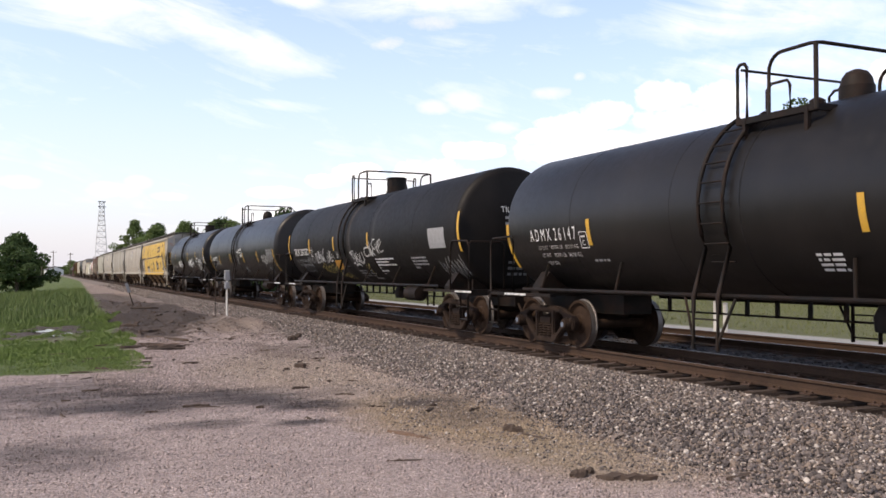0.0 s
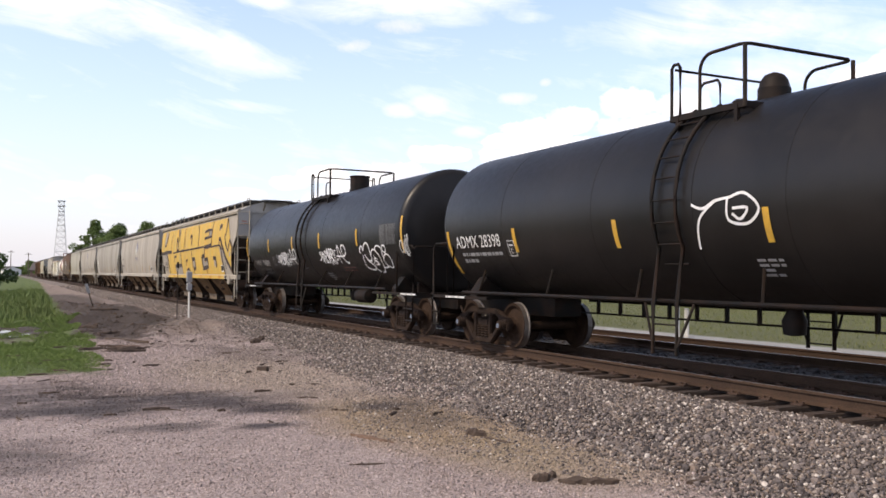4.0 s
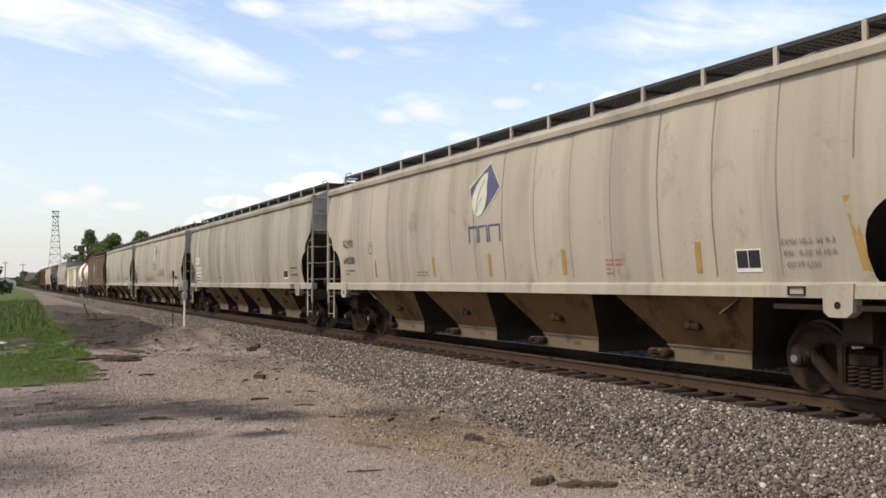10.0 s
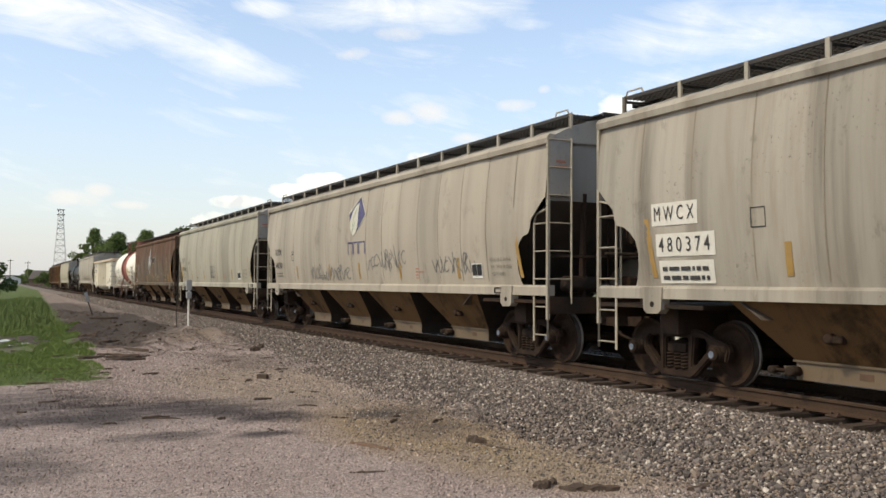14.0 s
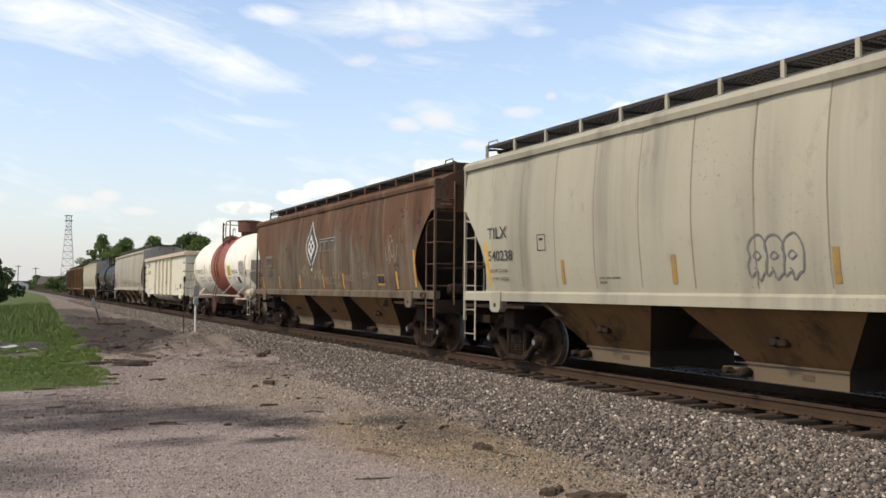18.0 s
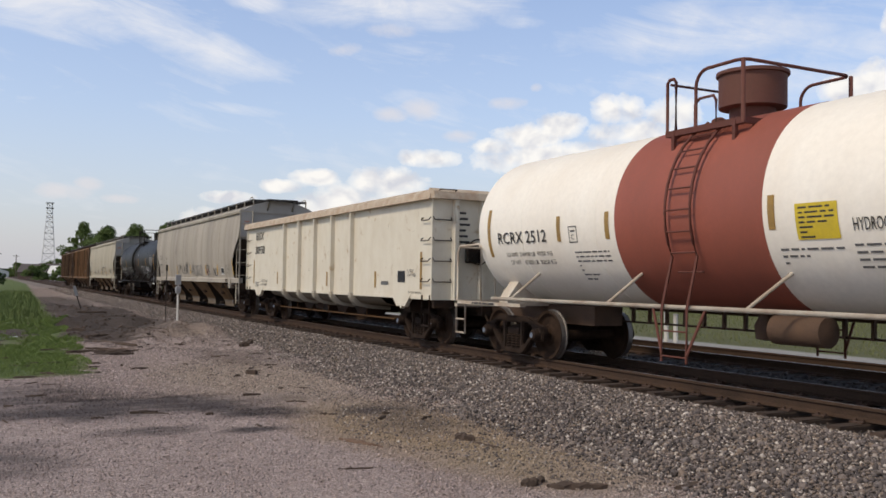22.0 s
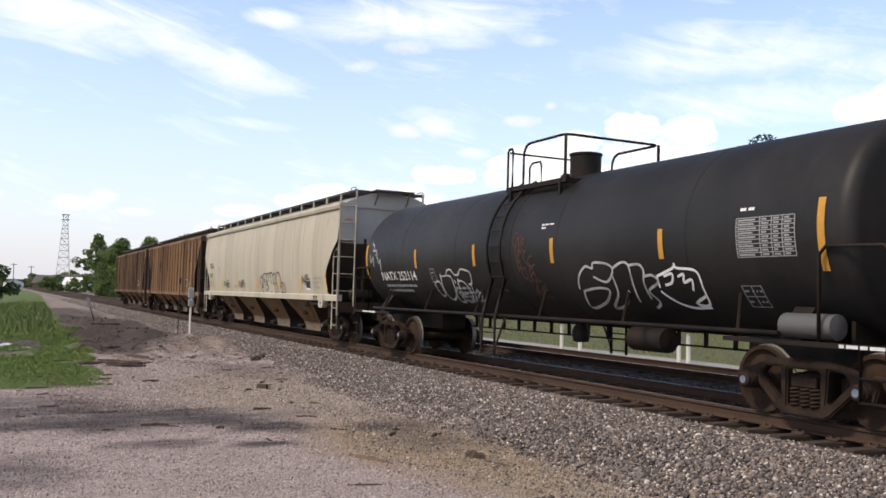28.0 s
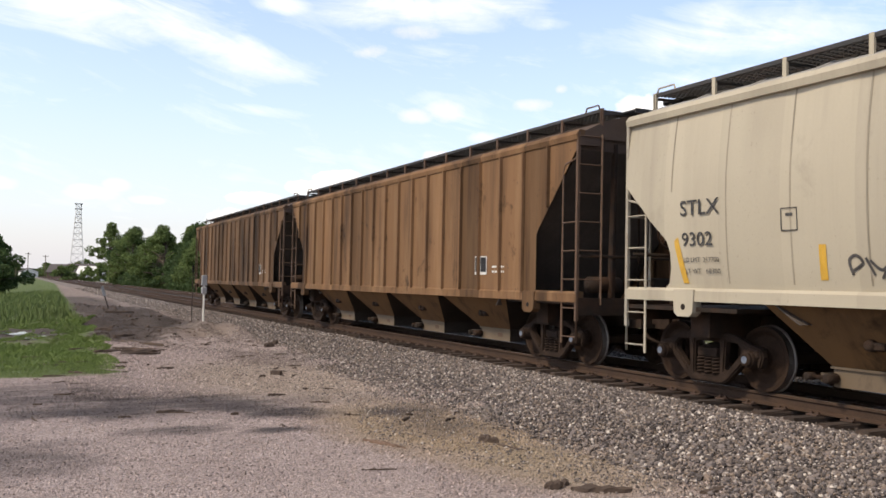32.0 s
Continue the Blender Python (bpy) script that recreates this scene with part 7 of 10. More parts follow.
print_block(side, BLACK_LETTER, 3.3, 1.68, 0.6, 2, 0.07, 0.03, 39)
bm = fresh()
side.line(bm, [(6.1, 2.2), (5.85, 2.2), (5.85, 2.45), (6.1, 2.45), (6.1, 2.2)], 0.018, 0.009)
part("plate_mark", bm, BLACK_LETTER, car)
side.finish()
set_car(7, car)

# 8: cream hopper with emblem and tags
car, side, hb = covered_hopper("hopper_car", "cream covered hopper with leaf emblem and black tags", span(8), CREAM, UNDER_TAN, end_mat=GREY_END, seam_mat=SEAM_DIRT)
hopper_marks(side, "ADMX", "64230", True, 8.0, 40, (5.5, 2.3, -0.16, -2.87, -6.0), OCHRE_REFLECT, -8.4)
tag(side, SPRAY_GREY, [(4.1, 1.5, 3.4, 0.42, 0.045, 41, 8), (-0.8, 1.75, 2.4, 0.5, 0.045, 42, 6), (-4.7, 1.62, 2.2, 0.42, 0.045, 43, 6)], label="thin black sprayed tag")
side.finish()
set_car(8, car)

# 9: pale greenish hopper
car, side, hb = covered_hopper("hopper_car", "pale cream covered hopper, fairly clean", span(9), PALE_GREEN, UNDER_TAN, seams=14, bays=3, hole=(3.12, 1.1), cut=HOLE_ROUND, end_mat=GREY_END, seam_mat=SEAM_DIRT)
hopper_marks(side, "TILX", "540238", False, 7.03, 50, (4.35, 1.45, -1.4, -4.3), OCHRE_REFLECT, -7.14, ("LD LMT 221600", "LT WT 64200"))
bubble(side, SPRAY_GREY, 0.0, 1.66, 0.9, 0.5, 0.03, 51, 3, "faint black sprayed initials")
bm = fresh()
side.poly(bm, [(7.2, 2.42), (7.08, 2.42), (6.95, 1.5), (7.07, 1.5)], 0.010)
part("reflector", bm, YELLOW_REFLECT, car)
side.finish()
set_car(9, car)

# 10: rusty hopper with diamond emblem
car, side, hb = covered_hopper("hopper_car", "rust-brown covered hopper with a white pointed emblem", span(10), RUST_PAINT, UNDER_BROWN, seams=10, bays=3, hole=(3.3, 1.1), cut=HOLE_ROUND, end_mat=RUST_PAINT, ladder_mat=RUST_DARK, eave=3.92)
bm = fresh()
SPADE = [(0.0, 0.80), (0.13, 0.60), (0.30, 0.38), (0.52, 0.19), (0.63, 0.02), (0.60, -0.11), (0.44, -0.31), (0.20, -0.52), (0.09, -0.62), (0.07, -0.78)]
SPADE += [(-a, b) for a, b in reversed(SPADE[1:])]
side.poly(bm, [(0.78 + a, 2.80 + b) for a, b in SPADE], 0.009)
part("emblem", bm, WHITE_LETTER, car, "white pointed emblem")
bm = fresh()
side.poly(bm, [(0.78 + 0.89 * a, 2.80 + 0.90 * b) for a, b in SPADE], 0.013)
part("emblem_field", bm, BLACK_LETTER, car)
bm = fresh()
side.poly(bm, [(0.78 + 0.58 * a, 2.78 + 0.52 * b) for a, b in SPADE], 0.017)
part("emblem_leaf", bm, WHITE_LETTER, car)
for a, b in ((0.78, 2.93), (0.95, 2.79), (0.61, 2.79), (0.78, 2.65)):
    bm = fresh()
    side.poly(bm, [(a + 0.095 * math.cos(k * math.tau / 10), b + 0.08 * math.sin(k * math.tau / 10)) for k in range(10)], 0.021)
    part("emblem_petal", bm, BLACK_LETTER, car)
for a, b in ((-0.05, -0.45), (-0.55, -0.92), (-1.02, -1.46)):
    bm = fresh()
    side.line(bm, [(a, 2.60), (a, 2.94), (b, 2.94), (b, 2.60)], 0.13, 0.010)
    bar = part("emblem_bar", bm, FADED_LETTER, car)
    bm = fresh()
    side.line(bm, [(a, 2.615), (a, 2.94), (b, 2.94), (b, 2.615)], 0.085, 0.014)
    part("bar_filling", bm, BLACK_LETTER, car)
bm = fresh()
side.patch(bm, 6.5, 5.5, 2.24, 2.64, 0.008, 2, 3)
side.patch(bm, 6.45, 5.25, 1.82, 2.14, 0.008, 2, 3)
part("number_panel", bm, RUST_PALE, car, "faded grey number panels")
number(side, BLACK_LETTER, [("ADMX", 6.42, 2.32, 0.24, 0.84), ("52205", 6.36, 1.86, 0.24, 1.0)])
side.car.children[-1].location.x = -0.009
stripes(side, (4.7, 2.16, -0.25, -2.12, -6.1, 6.9), 1.46, 1.9, ORANGE_PATCH)
stripes(side, (-7.25,), 1.5, 2.4, ORANGE_PATCH)
scanner_plate(side, -4.8, -5.3, 1.55, 1.83, ORANGE_PATCH)
tag(side, RUST_PALE_TAG, [(2.05, 1.78, 1.15, 0.36, 0.040, 52, 3), (0.75, 1.72, 0.85, 0.32, 0.04, 57, 3)], label="faded pale scrawl")
tag(side, RUST_PALE_TAG, [(-0.36, 1.58, 0.75, 0.24, 0.035, 53, 3), (-1.22, 1.74, 0.75, 0.24, 0.035, 58, 3), (-1.30, 1.48, 0.65, 0.2, 0.03, 59, 3), (-2.2, 1.66, 0.75, 0.22, 0.035, 56, 3), (-3.6, 1.72, 0.6, 0.24, 0.035, 60, 2), (-5.4, 2.1, 0.7, 0.7, 0.05, 54, 2)], label="faded pale scrawl")
side.finish()
set_car(10, car)

# 11: white acid tank car with a red middle
car, side, half = tank_car("tank_car", "white tank car with a broad dull red middle band", span(11), WHITE_TANK, WHITE_TRIM, 1.47, -0.20, (0.57, -0.98), -0.1, "wide", RED_BAND, -0.17, 3.05, RED_TRIM, RED_LADDER, dome=0.62, low_mat=RUST_DARK, rail_w=0.022)
number(side, BLACK_LETTER, [("RCRX 2512", 5.0, 2.17, 0.22, 1.68), ("HYDROCHLORIC ACID", -3.04, 2.10, 0.15, 1.2)])
number(side, BLACK_LETTER, [("LD LMT  218400 LB  99050 KG", 4.78, 1.93, 0.075, 1.55), ("LT WT    67600 LB  30650 KG", 4.72, 1.78, 0.075, 1.52)], name="load_data")
print_block(side, PANEL_GREY, 2.55, 1.98, 0.95, 7, 0.075, 0.024, 62)
boxed_c(side, BLACK_LETTER, 2.62, 2.14, 0.22)
stripes(side, (2.93, 1.56), 2.16, 2.60, OCHRE_REFLECT)
stripes(side, (-1.84,), 2.16, 2.60, OCHRE_REFLECT)
stripes(side, (5.35, -5.62), 1.93, 2.86, OCHRE_REFLECT)
bm = fresh()
side.patch(bm, -2.22, -2.84, 2.02, 2.46, 0.010, 4, 2)
part("notice_plate", bm, YELLOW_LABEL, car, "yellow notice plate")
bm = fresh()
side.bars(bm, -2.27, 2.42, 0.52, 7, 0.06, 0.022, 63)
ob = part("small_print", bm, BLACK_LETTER, car)
ob.location.x = -0.006
print_block(side, PANEL_GREY, -1.9, 1.92, 0.95, 3, 0.085, 0.026, 64)
print_block(side, PANEL_GREY, -3.0, 1.95, 0.75, 4, 0.085, 0.026, 65)
data_table(side, -4.48, -5.42, 2.02, 2.60, PANEL_GREY)
print_block(side, PANEL_GREY, -4.6, 1.98, 0.7, 4, 0.075, 0.024, 66)
print_block(side, PANEL_GREY, -5.85, 2.05, 0.5, 5, 0.09, 0.035, 67)
scanner_plate(side, -3.86, -4.28, 1.68, 1.94, BLACK_LETTER)
bm = fresh()
turned(bm, [(-0.46, 0.03), (-0.45, 0.09), (-0.40, 0.15), (-0.30, 0.175), (0.30, 0.175), (0.40, 0.15), (0.45, 0.09), (0.46, 0.03)], "y", 20, (-1.18, -5.62, 1.26))
part("air_tank", bm, WHITE_TRIM, car, "white air reservoir on the end platform", smooth=True)
bm = fresh()
prism(bm, [(-0.7, 1.05), (0.7, 1.05), (1.36, 1.85), (1.36, 2.62), (-1.36, 2.62), (-1.36, 1.85)], "y", -6.27, -6.22)
bmesh.ops.recalc_face_normals(bm, faces=bm.faces)
part("head_shield", bm, WHITE_TRIM, car, "white head shield plate")
bm = fresh()  # hand wheel on the shield
for a in np.linspace(0, math.tau, 7)[:-1]:
    tube(bm, [(0.25, -6.42, 1.78), (0.25 + 0.27 * math.cos(a), -6.44, 1.78 + 0.27 * math.sin(a))], 0.014, 5)
tube(bm, [(0.25 + 0.27 * math.cos(a), -6.44, 1.78 + 0.27 * math.sin(a)) for a in np.linspace(0, math.tau, 21)[:-1]], 0.022, 6, True)
part("hand_brake", bm, BLACK_STEEL, car, "black spoked hand wheel")
bm = fresh()
box(bm, 0.10, 0.40, -6.40, -6.28, 1.52, 2.04, bevel=0.02)
part("brake_housing", bm, WHITE_TRIM, car)
bm = fresh()
vs, fs = flat_text("RCRX 2512", 1.0)
u1, v1 = max(v[0] for v in vs), max(v[1] for v in vs)
made = [bm.verts.new((-0.46 + 0.92 * a / u1, -(half - 0.62 * (1 - math.sqrt(max(0.0, 1 - ((-0.46 + 0.92 * a / u1) ** 2 + (0.46 + 0.15 * b / v1) ** 2) / 1.47 ** 2)))) - 0.02, TANK_FOOT + 1.47 + 0.46 + 0.15 * b / v1)) for a, b in vs]
for f in fs:
    bm.faces.new([made[k] for k in f])
part("lettering", bm, BLACK_LETTER, car)
side.finish()
set_car(11, car)

# 12: cream gondola
car, side, hb = gondola("gondola_car", "cream high-sided gondola with worn rusty top rail", span(12), GONDOLA_CREAM, DARK_END)
number(side, BLACK_LETTER, [("BISX", 6.76, 2.82, 0.28, 0.98), ("30938", 6.84, 2.32, 0.28, 1.2)])
number(side, BLACK_LETTER, [("LD LMT 209100", 6.09, 1.31, 0.085, 0.88), ("LT WT 76900", 6.06, 1.18, 0.085, 0.78)], name="load_data")
for y in (7.02, -4.65, -7.35):
    stripes(side, (y,), 1.25, 2.1 if abs(y) > 5 else 1.66, OCHRE_REFLECT)
stripes(side, (-1.0, 4.0), 1.25, 1.66, OCHRE_REFLECT)
scanner_plate(side, -6.06, -6.48, 1.40, 1.67, BLACK_LETTER)
number(side, BLACK_LETTER, [("IL 52'-6\"", -6.64, 1.63, 0.075, 0.34), ("CU FT 4000", -6.64, 1.53, 0.075, 0.46), ("2 INCH HF COMP SHOES", -6.68, 1.145, 0.05, 0.70)], name="load_data", bold=0.0)
number(side, BLACK_LETTER, [("JACK HERE", -6.50, 1.0, 0.045, 0.32), ("LIFT HERE", -6.52, 0.93, 0.045, 0.30)], name="jacking_mark", bold=0.0)
for ob in side.car.children[-2:]:
    ob.location.x = -0.030
print_block(side, BLACK_LETTER, 6.75, 1.30, 0.4, 3, 0.06, 0.03, 73)
bm = fresh()
side.patch(bm, -5.05, -5.5, 1.33, 1.42, 0.010, 1)
part("small_plate", bm, PANEL_GREY, car)
rnd = random.Random(74)
for k in range(20):
    bm = fresh()
    y, z = rnd.uniform(-7.2, 6.6), rnd.uniform(1.5, 3.1)
    side.line(bm, [(y, z), (y + rnd.uniform(-0.06, 0.06), z - rnd.uniform(0.03, 0.16))], 0.007, 0.008)
    part("scratch", bm, RUST_DARK, car, "dark scratch in the paint")
for k in range(24):
    bm = fresh()
    y, z, r0 = rnd.uniform(-7.2, 6.6), rnd.uniform(1.4, 3.1), rnd.uniform(0.02, 0.065)
    slant = rnd.uniform(-1, 1)
    side.poly(bm, [(y + r0 * (1.0 + 0.5 * math.sin(3.1 * j + k)) * math.cos(j * math.tau / 9) + slant * r0 * math.sin(j * math.tau / 9), z + r0 * (0.9 + 0.4 * math.cos(2.3 * j + k)) * math.sin(j * math.tau / 9)) for j in range(9)], 0.006)
    part("rust_smear", bm, RUST_SMEAR, car, "faint tan rust smear")
for x, rows in ((-0.90, 6), (-0.24, 5), (0.48, 4)):
    bm = fresh()
    for k in range(rows):
        z = 2.95 - 0.13 * k
        box(bm, x, x + 0.16 + 0.05 * (k % 3), -hb - 0.048, -hb - 0.044, z, z + 0.05)
    part("small_print", bm, BLACK_LETTER, car)
side.finish()
set_car(12, car)

# 13: cream hopper with black tags
car, side, hb = covered_hopper("hopper_car", "cream covered hopper with black tags along the sill", span(13), CREAM, UNDER_TAN, cut=HOLE_SLANT, end_mat=GREY_END, seam_mat=SEAM_DIRT)
hopper_marks(side, "STLX", "9279", False, 8.12, 80, (5.5, 3.1, -0.3, -3.7, -6.0), YELLOW_REFLECT)
tag(side, SPRAY_BLACK, [(3.0, 1.55, 2.6, 0.5, 0.045, 81, 6), (-0.1, 1.6, 1.0, 0.55, 0.045, 82, 2), (-3.6, 1.5, 1.0, 0.5, 0.04, 84, 3), (-5.1, 1.46, 0.9, 0.36, 0.04, 85, 3)], label="black sprayed tag")
bubble(side, SPRAY_GREY, -1.3, 1.55, 1.5, 0.42, 0.03, 83, 4, "thin grey outlined graffiti")
side.finish()
set_car(13, car)

# 14: black tank car with outlined letters
car, side, half = tank_car("tank_car", "black tank car with white outlined graffiti and rust", span(14), CHARCOAL_TANK, BLACK_STEEL, 1.445, 0.5, (0.78, -1.33), -0.43, "drum")
number(side, WHITE_LETTER, [("NATX 252114", 6.75, 1.84, 0.22, 2.15)])
print_block(side, DIM_LETTER, 6.7, 1.74, 1.9, 2, 0.12, 0.06, 91)
boxed_c(side, DIM_LETTER, 3.78, 1.80)
stripes(side, (4.5, 1.52, -1.48, -4.48), 2.12, 2.57, ORANGE_PATCH)
stripes(side, (7.7, -7.45), 1.9, 2.80, ORANGE_PATCH)
draw(side, SPRAY_WHITE, 0.04, [[(-2.06, 1.66), (-2.19, 1.87), (-2.45, 2.04), (-2.65, 2.01), (-2.72, 2.10), (-3.10, 2.07), (-3.20, 1.96), (-2.94, 1.78), (-2.61, 1.87)], [(-2.17, 1.63), (-2.04, 1.34), (-2.62, 1.45), (-2.91, 1.64), (-2.63, 1.68), (-2.17, 1.63)], [(-3.22, 2.00), (-3.48, 2.09), (-3.64, 2.04), (-3.62, 1.77), (-3.54, 1.46)], [(-3.64, 2.04), (-3.90, 2.05), (-3.99, 1.95), (-3.90, 1.77), (-3.88, 1.51)], [(-3.16, 1.87), (-3.10, 1.59), (-2.72, 1.35), (-3.11, 1.41), (-3.44, 1.64)], [(-3.95, 1.86), (-4.16, 1.88), (-4.24, 1.77), (-3.94, 1.64), (-4.04, 1.47), (-3.85, 1.37)]], "white outlined graffiti letters")
draw(side, SPRAY_BRIGHT, 0.04, [[(-4.26, 1.86), (-4.67, 1.98), (-4.73, 2.04), (-4.77, 1.98), (-5.16, 1.93), (-5.18, 1.69), (-5.12, 1.45), (-4.86, 1.46), (-5.14, 1.57)], [(-4.26, 1.86), (-4.24, 1.69)], [(-4.42, 1.86), (-4.63, 1.90), (-4.56, 1.77), (-4.38, 1.73)], [(-4.73, 1.85), (-4.88, 1.89), (-4.83, 1.77), (-5.02, 1.81), (-4.95, 1.65)], [(-4.21, 1.64), (-4.44, 1.48), (-4.73, 1.40), (-5.12, 1.41)]], "white outlined graffiti letters")
draw(side, SPRAY_WHITE, 0.04, [[(3.26, 1.97), (3.26, 1.92), (2.84, 1.93), (2.75, 1.81), (2.89, 1.55), (3.18, 1.41), (3.37, 1.42), (3.39, 1.55), (3.35, 1.75), (3.26, 1.92)], [(3.72, 1.77), (3.44, 1.80), (3.48, 1.52), (3.69, 1.50), (3.73, 1.76)], [(2.97, 1.95), (2.87, 2.05), (2.69, 2.06), (2.55, 1.95), (2.40, 1.95)], [(2.65, 1.84), (2.63, 1.76)], [(2.78, 1.34), (2.94, 1.36), (2.96, 1.44), (2.76, 1.63), (2.73, 1.47), (2.78, 1.34)], [(2.39, 1.94), (2.21, 2.06), (1.98, 2.04), (1.80, 1.98), (1.87, 1.78), (2.04, 1.74)], [(2.45, 1.86), (2.57, 1.67), (2.62, 1.47), (2.56, 1.36), (2.38, 1.38), (2.15, 1.52), (2.14, 1.71), (2.29, 1.81), (2.45, 1.81)], [(2.67, 1.51), (2.30, 1.55)]], "white outlined graffiti letters")
draw(side, SPRAY_WHITE, 0.03, [[(1.94, 1.74), (2.06, 1.48), (2.17, 1.42)], [(1.91, 1.56), (1.79, 1.63), (1.79, 1.56), (2.00, 1.44), (1.86, 1.46)], [(1.77, 1.54), (1.68, 1.58), (1.72, 1.51), (1.92, 1.39), (1.80, 1.40)], [(7.37, 2.84), (7.18, 2.74), (7.22, 2.62), (6.99, 2.63), (7.05, 2.50)], [(7.45, 2.52), (7.36, 2.31), (7.21, 2.46), (7.19, 2.20)], [(6.96, 2.55), (6.83, 2.29), (6.71, 2.39), (6.74, 2.08)]], "thin white sprayed scrawl")
print_block(side, DIM_LETTER, 2.75, 1.68, 0.8, 4, 0.09, 0.045, 96)
data_table(side, -6.05, -7.05, 2.10, 2.62, DIM_LETTER)
data_table(side, -5.95, -6.3, 1.44, 1.72, DIM_LETTER, 2, 2)
print_block(side, WHITE_LETTER, -1.1, 2.85, 0.4, 2, 0.06, 0.03, 97)
print_block(side, WHITE_LETTER, -6.1, 2.76, 0.5, 1, 0.06, 0.04, 98)
tag(side, RUST_RED, [(-0.10, 2.3, 0.42, 0.40, 0.05, 191, 2), (-0.15, 2.0, 0.62, 0.36, 0.05, 192, 2), (-0.32, 1.72, 0.55, 0.34, 0.05, 193, 2), (-0.55, 1.45, 0.45, 0.28, 0.05, 194, 2)], label="rust-red sprayed scrawl on the band")
bm = fresh()
turned(bm, [(-0.42, 0.05), (-0.40, 0.16), (0.40, 0.16), (0.42, 0.05)], "y", 16, (-1.25, -7.15, 1.22))
part("air_tank", bm, GREY_STEEL, car, "grey air reservoir on the end platform", smooth=True)
side.finish()
set_car(14, car)

# 15: cream hopper with bubble outline
car, side, hb = covered_hopper("hopper_car", "clean cream covered hopper with black outlined graffiti", span(15), CREAM_CLEAN, UNDER_TAN, cut=HOLE_SLANT, end_mat=GREY_END, seam_mat=SEAM_FAINT)
hopper_marks(side, "STLX", "9302", False, 8.1, 100, (5.57, 2.6, -0.4, -3.55, -6.1), YELLOW_REFLECT, load=("LD LMT  217700", "LT WT   68300"))
bm = fresh()
side.poly(bm, [(8.36, 2.40), (8.24, 2.40), (7.98, 1.5), (8.10, 1.5)], 0.010)
part("reflector", bm, YELLOW_REFLECT, car)
draw(side, SPRAY_BLACK, 0.045, [[(-1.28, 1.51), (-1.23, 1.61), (-1.43, 1.64), (-1.14, 1.76), (-1.05, 1.93), (-1.26, 2.04), (-1.43, 1.92)], [(-1.40, 1.61), (-1.40, 1.95), (-1.60, 2.13), (-1.82, 2.08), (-1.87, 1.80)], [(-1.87, 2.03), (-2.01, 2.14), (-2.15, 2.09), (-2.21, 1.79)], [(-2.18, 2.07), (-2.32, 2.15), (-2.47, 2.06), (-2.59, 1.74)], [(-2.44, 2.10), (-2.59, 2.16), (-2.77, 2.05), (-2.85, 1.69)], [(-2.81, 2.05), (-3.03, 2.13), (-3.16, 2.03), (-3.16, 1.77)], [(-3.23, 1.99), (-3.40, 2.14), (-3.66, 2.10), (-3.82, 1.84)]], "black outlined bubble-letter graffiti")
draw(side, SPRAY_BLACK, 0.038, [[(-1.52, 1.71), (-1.57, 1.94), (-1.74, 1.80), (-1.93, 1.89), (-2.03, 1.61)], [(-1.74, 1.70), (-1.98, 1.72), (-2.14, 1.61), (-1.74, 1.51)], [(-1.23, 1.49), (-1.65, 1.37), (-1.90, 1.44), (-2.21, 1.35), (-2.44, 1.44), (-2.74, 1.38), (-3.02, 1.44), (-3.23, 1.37), (-3.43, 1.44), (-3.63, 1.39), (-3.82, 1.45), (-4.28, 1.45), (-4.25, 1.59), (-4.07, 1.76), (-3.76, 1.78)], [(-2.78, 1.73), (-2.95, 1.76), (-3.02, 1.51), (-3.23, 1.43)], [(-3.09, 1.69), (-3.30, 1.77), (-3.37, 1.47)], [(-3.69, 1.60), (-3.82, 1.72), (-3.91, 1.59), (-3.91, 1.45)]], "black outlined bubble-letter graffiti")
NAME_TAG = [[(-6.28, 1.75), (-6.25, 1.92), (-6.32, 1.98), (-6.38, 1.89), (-6.28, 1.80)], [(-6.41, 1.95), (-6.49, 1.75)], [(-6.45, 1.92), (-6.57, 1.81), (-6.68, 1.96), (-6.56, 1.71)], [(-6.61, 1.71), (-6.66, 2.04), (-6.75, 1.74)], [(-6.62, 1.81), (-6.75, 1.84)], [(-6.82, 1.74), (-6.80, 2.00), (-6.90, 2.03), (-6.91, 1.92), (-6.82, 1.87), (-7.09, 1.90), (-6.93, 1.72)]]
for y, z, wide in ((-6.25, 1.75, 1.0), (5.20, 1.62, 1.35), (2.42, 1.62, 1.1)):
    draw(side, SPRAY_BLACK, 0.036, [[(y + (a + 6.25) * wide, z + b - 1.75) for a, b in pts] for pts in NAME_TAG], "thin black sprayed tag")
side.finish()
set_car(15, car)

# 16, 17: rusty ribbed hoppers at the tail
for i in (16, 17):
    car, side, hb = covered_hopper("hopper_car", "rusty brown covered hopper with upright side ribs" if i == 16 else "rusty brown ribbed covered hopper, last of the train", span(i), BROWN_PAINT if i == 16 else BROWN_DULL, UNDER_BROWN, ribs=21, width=flat_width, hole=(3.86, 1.0), ladder_mat=RUST_DARK, end_mat=DARK_ROOF_PAINT, eave=4.06)
    scanner_plate(side, -5.2, -5.72, 1.62, 2.0, WHITE_LETTER)
    print_block(side, WHITE_LETTER, -5.95, 1.8, 0.5, 2, 0.1, 0.04, 111)
    side.finish()
    set_car(i, car)
# ---- ground and tracks ----
RAIL_TOP, TRACK_X, TRACK2_X = 0.46, 10.3, 14.5


